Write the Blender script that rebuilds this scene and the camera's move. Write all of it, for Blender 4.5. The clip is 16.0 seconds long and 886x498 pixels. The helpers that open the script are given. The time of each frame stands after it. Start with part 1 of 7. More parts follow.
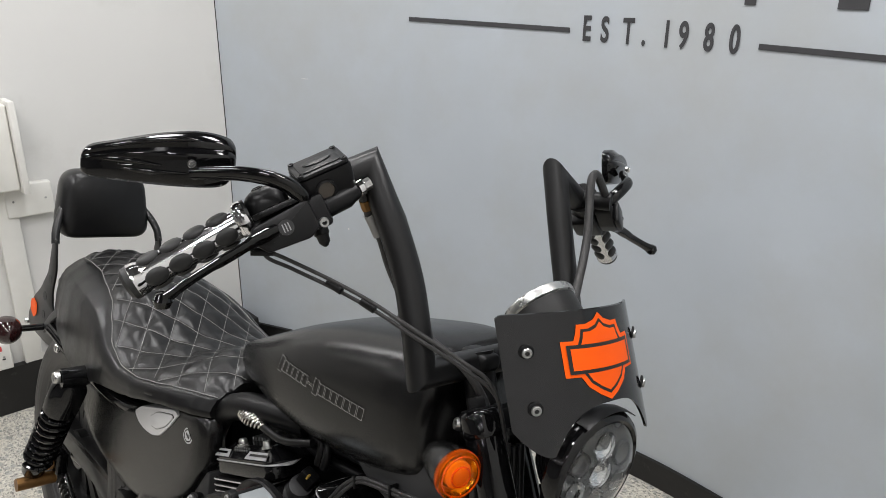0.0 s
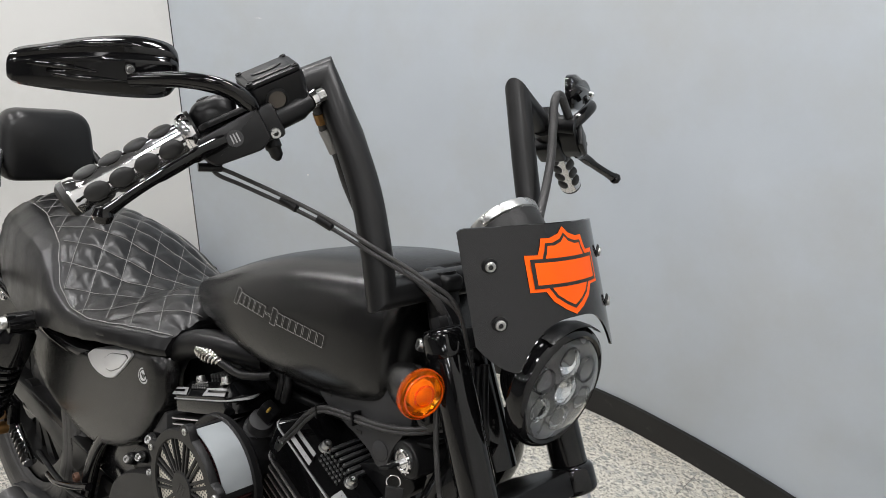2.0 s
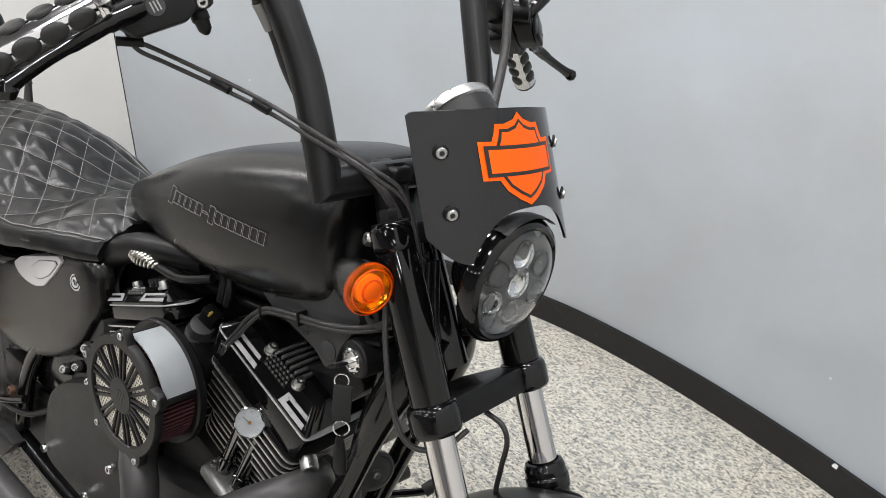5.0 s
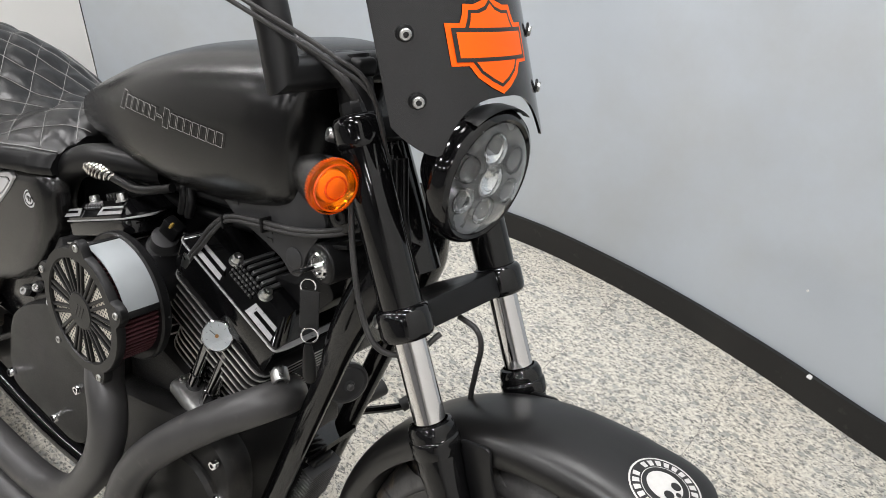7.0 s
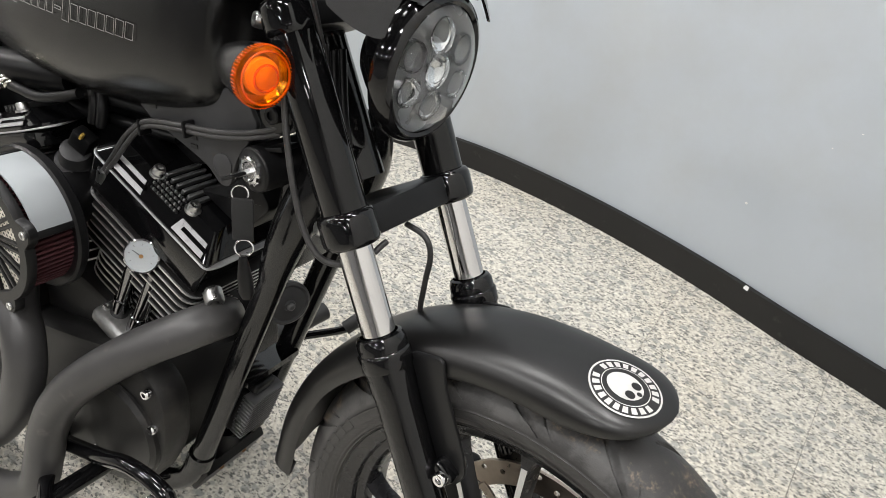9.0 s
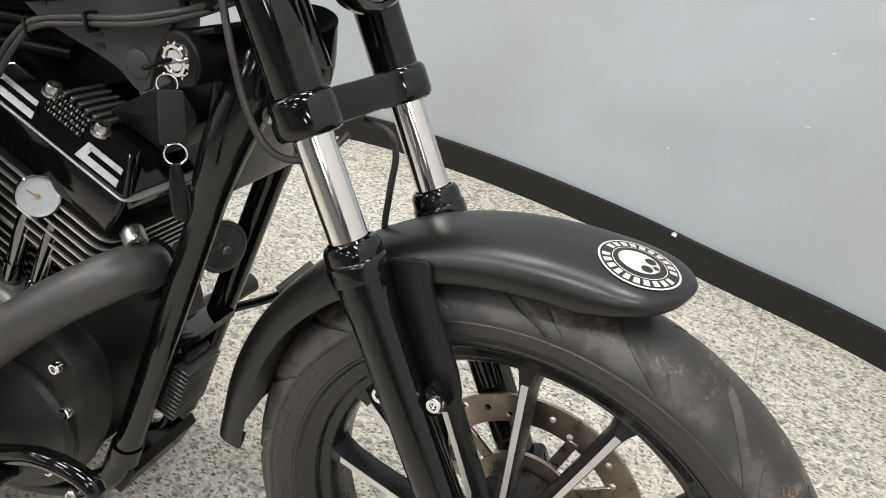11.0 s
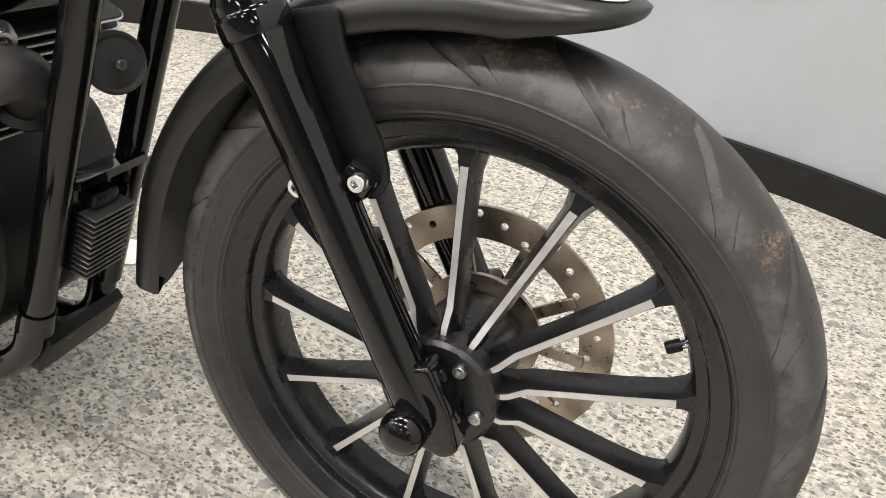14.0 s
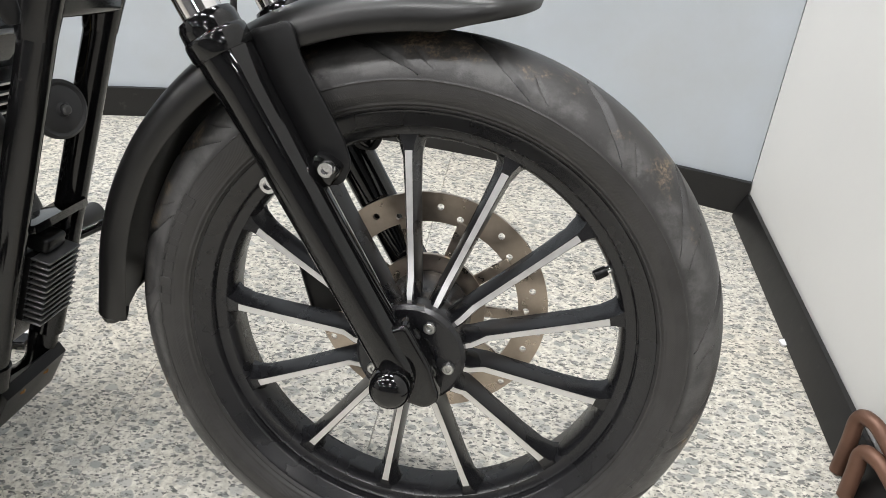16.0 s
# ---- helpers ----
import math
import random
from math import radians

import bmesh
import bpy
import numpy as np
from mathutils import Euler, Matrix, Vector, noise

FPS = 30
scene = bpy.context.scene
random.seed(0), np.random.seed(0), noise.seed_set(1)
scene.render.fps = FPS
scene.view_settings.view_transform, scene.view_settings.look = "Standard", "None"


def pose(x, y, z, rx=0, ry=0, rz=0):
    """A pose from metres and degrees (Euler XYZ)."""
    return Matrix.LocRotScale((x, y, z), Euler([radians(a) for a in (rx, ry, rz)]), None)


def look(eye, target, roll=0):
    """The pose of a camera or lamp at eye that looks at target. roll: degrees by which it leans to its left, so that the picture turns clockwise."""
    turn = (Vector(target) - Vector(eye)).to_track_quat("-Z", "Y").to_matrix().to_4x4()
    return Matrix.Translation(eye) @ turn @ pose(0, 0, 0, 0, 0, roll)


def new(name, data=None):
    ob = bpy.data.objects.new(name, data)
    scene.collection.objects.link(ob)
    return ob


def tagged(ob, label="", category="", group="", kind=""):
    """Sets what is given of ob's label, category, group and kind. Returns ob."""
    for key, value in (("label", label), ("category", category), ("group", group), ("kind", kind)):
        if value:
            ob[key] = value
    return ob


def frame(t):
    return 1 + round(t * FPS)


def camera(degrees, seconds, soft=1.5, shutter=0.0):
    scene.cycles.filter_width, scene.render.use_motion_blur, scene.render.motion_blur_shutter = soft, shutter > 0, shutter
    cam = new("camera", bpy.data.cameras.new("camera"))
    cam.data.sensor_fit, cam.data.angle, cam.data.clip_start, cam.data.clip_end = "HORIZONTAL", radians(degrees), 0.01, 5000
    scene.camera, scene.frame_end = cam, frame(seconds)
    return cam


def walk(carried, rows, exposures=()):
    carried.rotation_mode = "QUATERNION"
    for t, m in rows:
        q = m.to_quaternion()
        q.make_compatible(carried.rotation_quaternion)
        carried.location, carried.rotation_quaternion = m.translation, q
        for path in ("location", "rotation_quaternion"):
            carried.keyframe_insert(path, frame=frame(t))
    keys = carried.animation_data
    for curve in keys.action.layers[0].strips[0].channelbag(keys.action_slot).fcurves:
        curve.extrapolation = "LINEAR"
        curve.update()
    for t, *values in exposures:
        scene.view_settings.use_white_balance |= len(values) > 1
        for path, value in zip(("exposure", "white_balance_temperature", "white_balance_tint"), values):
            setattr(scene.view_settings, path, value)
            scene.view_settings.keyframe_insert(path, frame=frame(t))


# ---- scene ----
cam = camera(63.6, 16.0, soft=0.65)
PATH = [
    (0, (0.189, -0.493, 1.469), (-1.221, 0.762, 0.806), 0.5),
    (0.5, (0.191, -0.495, 1.453), (-1.191, 0.782, 0.774), 0.4),
    (1, (0.187, -0.498, 1.439), (-1.169, 0.792, 0.734), 0.5),
    (1.5, (0.182, -0.495, 1.426), (-1.149, 0.804, 0.69), 0.7),
    (2, (0.183, -0.482, 1.409), (-1.126, 0.82, 0.639), 0.8),
    (2.5, (0.183, -0.467, 1.398), (-1.101, 0.839, 0.595), 1.1),
    (3, (0.179, -0.465, 1.392), (-1.08, 0.846, 0.559), 1.5),
    (3.5, (0.175, -0.465, 1.382), (-1.057, 0.851, 0.518), 1.9),
    (4, (0.171, -0.463, 1.373), (-1.036, 0.857, 0.479), 2.1),
    (4.2, (0.166, -0.464, 1.37), (-1.027, 0.861, 0.463), 2.2),
    (6.3, (0.168, -0.446, 1.325), (-0.911, 0.861, 0.262), 2.4),
    (6.5, (0.173, -0.444, 1.317), (-0.899, 0.86, 0.243), 2.3),
    (7, (0.17, -0.44, 1.3), (-0.865, 0.856, 0.182), 2.7),
    (7.5, (0.167, -0.431, 1.277), (-0.821, 0.861, 0.113), 3.4),
    (8, (0.165, -0.426, 1.258), (-0.772, 0.86, 0.047), 4.1),
    (8.2, (0.165, -0.426, 1.252), (-0.751, 0.859, 0.024), 4.3),
    (10.3, (0.079, -0.444, 1.171), (-0.565, 0.969, -0.09), 5.9),
    (10.5, (0.072, -0.454, 1.149), (-0.549, 0.987, -0.091), 6.1),
    (11, (0.083, -0.463, 1.064), (-0.503, 1.044, -0.112), 6.4),
    (11.5, (0.106, -0.454, 0.992), (-0.459, 1.095, -0.14), 6.5),
    (12, (0.118, -0.445, 0.952), (-0.441, 1.119, -0.161), 6.2),
    (12.5, (0.131, -0.443, 0.926), (-0.42, 1.115, -0.201), 5.7),
    (13, (0.14, -0.444, 0.903), (-0.403, 1.094, -0.255), 5.2),
    (13.5, (0.145, -0.449, 0.887), (-0.387, 1.059, -0.315), 4.6),
    (14, (0.15, -0.464, 0.869), (-0.357, 1.015, -0.379), 4.0),
    (14.5, (0.152, -0.474, 0.856), (-0.296, 0.996, -0.423), 3.6),
    (15, (0.149, -0.48, 0.845), (-0.212, 1.023, -0.424), 3.5),
    (15.5, (0.14, -0.508, 0.837), (-0.122, 1.064, -0.371), 3.2),
    (16, (0.102, -0.622, 0.85), (-0.079, 1.052, -0.229), 2.4),
]
walk(cam, [(t, look(eye, target, roll)) for t, eye, target, roll in PATH],
     exposures=[(0.0, -0.50, 6450, 10.5), (2.0, -0.28, 6440, 10.5), (3.5, -0.14, 6440, 10.5), (7.0, 0.02, 6440, 11), (8.0, 0.08, 6500, 10), (11.0, 0.17, 6600, 10), (12.5, 0.17, 6750, 11), (14.5, 0.34, 6800, 12), (16.0, 0.25, 6400, 10)])

# ---- light and exposure ----
LAMP = 23.5
world = bpy.data.worlds.new("showroom_world")
world.use_nodes = True
scene.world = world
world.node_tree.nodes["Background"].inputs[0].default_value = (0.9, 0.95, 1.0, 1)
world.node_tree.nodes["Background"].inputs[1].default_value = 0.02

# ---- materials ----
def mat(name, color, rough=0.5, metal=0.0, var=0.15, scale=20.0, bump=0.0, bscale=200.0, rvar=0.1, coat=0.0, spec=0.5,
        trans=0.0, ior=1.45, dirt=None, dirt_scale=3.0, dirt_amount=0.0):
    """Procedural surface: colour with broad and fine variation, roughness variation, fine relief, patches of dirt."""
    m = bpy.data.materials.new(name)
    m.use_nodes = True
    nt = m.node_tree
    N, L = nt.nodes, nt.links
    b = N["Principled BSDF"]
    b.inputs["Metallic"].default_value = metal
    b.inputs["Roughness"].default_value = rough
    b.inputs["Specular IOR Level"].default_value = spec
    b.inputs["Coat Weight"].default_value = coat
    b.inputs["Coat Roughness"].default_value = 0.04
    b.inputs["Transmission Weight"].default_value = trans
    b.inputs["IOR"].default_value = ior
    tc = N.new("ShaderNodeTexCoord")
    n1 = N.new("ShaderNodeTexNoise")
    n1.inputs["Scale"].default_value = scale
    n1.inputs["Detail"].default_value = 6
    L.new(tc.outputs["Object"], n1.inputs["Vector"])
    n2 = N.new("ShaderNodeTexNoise")
    n2.inputs["Scale"].default_value = scale * 0.13
    n2.inputs["Detail"].default_value = 3
    L.new(tc.outputs["Object"], n2.inputs["Vector"])
    add = N.new("ShaderNodeMath")
    add.operation = "ADD"
    L.new(n1.outputs["Fac"], add.inputs[0])
    L.new(n2.outputs["Fac"], add.inputs[1])
    ramp = N.new("ShaderNodeMapRange")
    ramp.inputs["From Min"].default_value = 0.6
    ramp.inputs["From Max"].default_value = 1.4
    ramp.inputs["To Min"].default_value = 1 - var
    ramp.inputs["To Max"].default_value = 1 + var
    L.new(add.outputs[0], ramp.inputs["Value"])
    mul = N.new("ShaderNodeMixRGB")
    mul.blend_type = "MULTIPLY"
    mul.inputs[0].default_value = 1
    mul.inputs[1].default_value = (*color, 1)
    L.new(ramp.outputs[0], mul.inputs[2])
    out = mul.outputs[0]
    if dirt:
        n3 = N.new("ShaderNodeTexNoise")
        n3.inputs["Scale"].default_value = dirt_scale
        n3.inputs["Detail"].default_value = 8
        n3.inputs["Roughness"].default_value = 0.65
        L.new(tc.outputs["Object"], n3.inputs["Vector"])
        r3 = N.new("ShaderNodeMapRange")
        r3.inputs["From Min"].default_value = 0.62 - dirt_amount * 0.25
        r3.inputs["From Max"].default_value = 0.80
        L.new(n3.outputs["Fac"], r3.inputs["Value"])
        mx = N.new("ShaderNodeMixRGB")
        L.new(r3.outputs[0], mx.inputs[0])
        L.new(out, mx.inputs[1])
        mx.inputs[2].default_value = (*dirt, 1)
        out = mx.outputs[0]
    L.new(out, b.inputs["Base Color"])
    rr = N.new("ShaderNodeMapRange")
    rr.inputs["From Min"].default_value = 0.3
    rr.inputs["From Max"].default_value = 0.7
    rr.inputs["To Min"].default_value = max(0.0, rough * (1 - rvar))
    rr.inputs["To Max"].default_value = min(1.0, rough * (1 + rvar))
    L.new(n1.outputs["Fac"], rr.inputs["Value"])
    L.new(rr.outputs[0], b.inputs["Roughness"])
    if bump:
        nb = N.new("ShaderNodeTexNoise")
        nb.inputs["Scale"].default_value = bscale
        nb.inputs["Detail"].default_value = 4
        L.new(tc.outputs["Object"], nb.inputs["Vector"])
        bp = N.new("ShaderNodeBump")
        bp.inputs["Strength"].default_value = bump
        bp.inputs["Distance"].default_value = 0.002
        L.new(nb.outputs["Fac"], bp.inputs["Height"])
        L.new(bp.outputs[0], b.inputs["Normal"])
    return m


SATIN = mat("satin_black_paint", (0.0050, 0.0048, 0.0047), 0.35, var=0.12, rvar=0.08, spec=0.56)
TANKP = mat("satin_black_tank_paint", (0.0036, 0.0035, 0.0035), 0.255, var=0.12, rvar=0.06, spec=0.5)
RIBMET = mat("black_rib_with_bare_top", (0.14, 0.14, 0.142), 0.34, metal=0.7, var=0.2)
DARKCHROME = mat("dark_chrome", (0.22, 0.22, 0.225), 0.10, metal=1, var=0.05)
RIMP = mat("semi_gloss_black_wheel_paint", (0.010, 0.010, 0.0112), 0.27, var=0.25, bump=0.03, bscale=600, rvar=0.2)
GLOSS = mat("gloss_black_paint", (0.003, 0.003, 0.0033), 0.07, var=0.2, rvar=0.3)
FRAMEP = mat("worn_gloss_frame_paint", (0.0045, 0.0045, 0.0048), 0.12, var=0.3, bump=0.03, bscale=500, rvar=0.3, dirt=(0.05, 0.045, 0.04), dirt_scale=30, dirt_amount=0.05)
BLACK = mat("black_plastic", (0.0040, 0.0040, 0.0043), 0.36, var=0.3, bump=0.06, bscale=700, spec=0.28)
CRINKLE = mat("wrinkle_black_finish", (0.0110, 0.0107, 0.0105), 0.40, var=0.3, bump=0.22, bscale=1400, dirt=(0.05, 0.045, 0.04), dirt_scale=9, dirt_amount=0.12, spec=0.38)
PIPE = mat("matt_black_exhaust", (0.043, 0.042, 0.042), 0.40, metal=0.15, var=0.35, scale=14, bump=0.08, bscale=500, dirt=(0.11, 0.10, 0.095), dirt_scale=30, dirt_amount=0.06)
BAR = mat("matt_black_bar_coating", (0.0065, 0.0065, 0.0068), 0.36, var=0.2, bump=0.04, bscale=900, spec=0.40)
GRIPRUB = mat("grip_rubber", (0.018, 0.018, 0.018), 0.5, var=0.2, bump=0.1, bscale=600)
LEATHER = mat("black_seat_vinyl", (0.0050, 0.0050, 0.0053), 0.33, var=0.2, scale=60, bump=0.05, bscale=900, rvar=0.1, spec=0.42)
THREAD = mat("grey_thread", (0.20, 0.195, 0.19), 0.8, var=0.3, scale=400)
CHROME = mat("chrome", (0.70, 0.70, 0.71), 0.09, metal=1, var=0.05, rvar=0.5)
POLISH = mat("hard_chrome_fork_tube", (0.66, 0.65, 0.645), 0.10, metal=1, var=0.04, scale=30, rvar=0.25)
STEEL = mat("zinc_steel", (0.46, 0.46, 0.45), 0.32, metal=1, var=0.2, scale=80, rvar=0.3)
DISCM = mat("brake_disc_steel", (0.42, 0.36, 0.30), 0.34, metal=1, var=0.25, scale=60, rvar=0.3)
ALU = mat("machined_aluminium", (0.64, 0.635, 0.63), 0.40, metal=0.85, var=0.08, scale=120, rvar=0.2)
BRUSHED = mat("brushed_aluminium", (0.36, 0.385, 0.40), 0.5, metal=0.55, var=0.03, scale=60, rvar=0.1)
FINMET = mat("dark_cast_fin", (0.11, 0.11, 0.11), 0.40, metal=0.6, var=0.2)
DARKWALL = mat("grey_wall_paint", (0.22, 0.22, 0.225), 0.6, var=0.1)
BRASS = mat("brass", (0.24, 0.13, 0.05), 0.45, metal=1, var=0.3, scale=60)
SILVER = mat("silver_paint", (0.60, 0.60, 0.61), 0.35, metal=0.3, var=0.06)
ORANGE = mat("orange_vinyl", (0.93, 0.105, 0.002), 0.42, var=0.04, spec=0.2)
DECAL = mat("dark_decal", (0.010, 0.010, 0.010), 0.35, var=0.1)
GREYLET = mat("grey_decal_outline", (0.24, 0.235, 0.225), 0.45, var=0.1)
PRINT = mat("off_white_print", (0.48, 0.475, 0.46), 0.4, var=0.12, scale=120)
WHITE = mat("white_decal", (0.78, 0.78, 0.77), 0.4, var=0.05)
DIAL = mat("white_dial", (0.24, 0.255, 0.26), 0.3, var=0.05)
AMBER = mat("amber_lens", (1.0, 0.22, 0.002), 0.05, var=0.04, trans=0.92, ior=1.25)
AMBERMID = mat("amber_lens_centre", (0.88, 0.42, 0.03), 0.25, var=0.05)
AMBERRIM = mat("deep_amber_rim", (0.80, 0.115, 0.002), 0.12, var=0.05, trans=0.5, ior=1.35)
RED = mat("dark_red_filter", (0.036, 0.006, 0.009), 0.8, var=0.3, scale=100)
SPRING = mat("polished_spring_steel", (0.7, 0.68, 0.63), 0.2, metal=1, var=0.15)
CABLE = mat("cable_sheath", (0.034, 0.033, 0.033), 0.36, var=0.3, scale=300, bump=0.4, bscale=900, metal=0.2)
REFL = mat("reflector_chrome", (0.80, 0.81, 0.82), 0.16, metal=1, var=0.05)
LAMPIN = mat("lamp_inner_grey", (0.26, 0.263, 0.268), 0.26, metal=0.7, var=0.1)
SCREEN = mat("smoked_gloss_acrylic", (0.010, 0.010, 0.0105), 0.10, var=0.1, rvar=0.25)
SKIRT = mat("black_skirting_paint", (0.009, 0.0086, 0.0084), 0.42, var=0.35, scale=12, bump=0.1, bscale=60, dirt=(0.06, 0.055, 0.05), dirt_scale=20, dirt_amount=0.05)
GREYWALL = mat("blue_grey_wall_paint", (0.435, 0.472, 0.508), 0.55, var=0.045, scale=5, bump=0.10, bscale=90, dirt=(0.40, 0.41, 0.405), dirt_scale=1.7, dirt_amount=0.75)
WHITEWALL = mat("white_wall_paint", (0.66, 0.655, 0.635), 0.6, var=0.03, scale=4, bump=0.10, bscale=70, dirt=(0.56, 0.55, 0.52), dirt_scale=2.5, dirt_amount=0.25)
CEIL = mat("grey_ceiling_panels", (0.075, 0.075, 0.076), 0.8, var=0.03, scale=3)
PLAST = mat("white_plastic", (0.72, 0.71, 0.67), 0.45, var=0.05)
PLATE = mat("number_plate_back", (0.55, 0.55, 0.53), 0.35, var=0.08)
SMOKE = mat("smoked_lamp_lens", (0.02, 0.006, 0.006), 0.12, var=0.1, coat=0.5)
RUST = mat("copper_pipe", (0.13, 0.068, 0.045), 0.45, metal=0.4, var=0.35, scale=20, bump=0.1)
CAST = mat("bare_cast_aluminium", (0.30, 0.30, 0.295), 0.42, metal=0.8, var=0.35, scale=90, bump=0.2, bscale=400)
SLOT = mat("polished_slot_metal", (0.36, 0.36, 0.365), 0.36, metal=0.45, var=0.15, scale=120, rvar=0.3)
COVER = mat("dark_grey_plastic", (0.032, 0.032, 0.033), 0.45, var=0.25, bump=0.08, bscale=500, spec=0.35)
SIGN = mat("dark_grey_sign_vinyl", (0.045, 0.045, 0.048), 0.5, var=0.08)


def tyre_mat():
    """Rubber: a clean dark sidewall with a knurled band, a scuffed grey shoulder, dry mud on the tread."""
    m = mat("dusty_tyre_rubber", (0.0265, 0.0255, 0.0250), 0.40, var=0.35, scale=40)
    N, L = m.node_tree.nodes, m.node_tree.links
    b = N["Principled BSDF"]
    base = b.inputs["Base Color"].links[0].from_socket

    def math_node(op, x, y=None):
        n = N.new("ShaderNodeMath")
        n.operation = op
        for k, v in ((0, x), (1, y)):
            if isinstance(v, (int, float)):
                n.inputs[k].default_value = v
            elif v is not None:
                L.new(v, n.inputs[k])
        return n.outputs[0]

    def ramp(x, a, c, lo=0.0, hi=1.0):
        n = N.new("ShaderNodeMapRange")
        n.interpolation_type = "SMOOTHSTEP"
        L.new(x, n.inputs["Value"])
        for key, v in (("From Min", a), ("From Max", c), ("To Min", lo), ("To Max", hi)):
            n.inputs[key].default_value = v
        return n.outputs[0]

    def noise(scale, detail, rough):
        n = N.new("ShaderNodeTexNoise")
        n.inputs["Scale"].default_value, n.inputs["Detail"].default_value, n.inputs["Roughness"].default_value = scale, detail, rough
        L.new(tc.outputs["Object"], n.inputs["Vector"])
        return n.outputs["Fac"]

    def mix(f, x, colour):
        n = N.new("ShaderNodeMixRGB")
        L.new(f, n.inputs[0])
        L.new(x, n.inputs[1])
        n.inputs[2].default_value = (*colour, 1)
        return n.outputs[0]

    tc = N.new("ShaderNodeTexCoord")
    sep = N.new("ShaderNodeSeparateXYZ")
    L.new(tc.outputs["Object"], sep.inputs[0])
    x, y = sep.outputs[0], sep.outputs[1]
    r = math_node("SQRT", math_node("ADD", math_node("MULTIPLY", x, x), math_node("MULTIPLY", y, y)))
    theta = math_node("ARCTAN2", y, x)
    shoulder = math_node("MULTIPLY", ramp(r, 0.293, 0.299), ramp(r, 0.326, 0.312))
    scuff = math_node("MULTIPLY", shoulder, ramp(noise(26, 8, 0.7), 0.38, 0.62, 0.15, 0.85))
    out = mix(scuff, base, (0.088, 0.086, 0.084))
    tread = ramp(r, 0.308, 0.320)
    mud = math_node("MULTIPLY", tread, ramp(noise(15, 9, 0.72), 0.52, 0.64))
    mud = math_node("MULTIPLY", mud, ramp(noise(240, 4, 0.7), 0.36, 0.60))
    out = mix(mud, out, (0.17, 0.130, 0.088))
    L.new(out, b.inputs["Base Color"])
    band = math_node("MULTIPLY", ramp(r, 0.271, 0.273), ramp(r, 0.288, 0.286))
    knurl = math_node("MULTIPLY", math_node("SINE", math_node("ADD", math_node("MULTIPLY", theta, 900.0), math_node("MULTIPLY", r, 2600.0))), band)
    height = math_node("ADD", math_node("MULTIPLY", knurl, 0.55), noise(420, 4, 0.6))
    bump = N.new("ShaderNodeBump")
    bump.inputs["Strength"].default_value, bump.inputs["Distance"].default_value = 0.16, 0.002
    L.new(height, bump.inputs["Height"])
    L.new(bump.outputs[0], b.inputs["Normal"])
    return m


TYRE = tyre_mat()


def glass_mat(name, color, rough=0.02):
    m = bpy.data.materials.new(name)
    m.use_nodes = True
    b = m.node_tree.nodes["Principled BSDF"]
    b.inputs["Base Color"].default_value = (*color, 1)
    b.inputs["Roughness"].default_value = rough
    b.inputs["Transmission Weight"].default_value = 1
    b.inputs["IOR"].default_value = 1.3
    return m


LENS = glass_mat("clear_lens", (0.97, 0.98, 0.98))


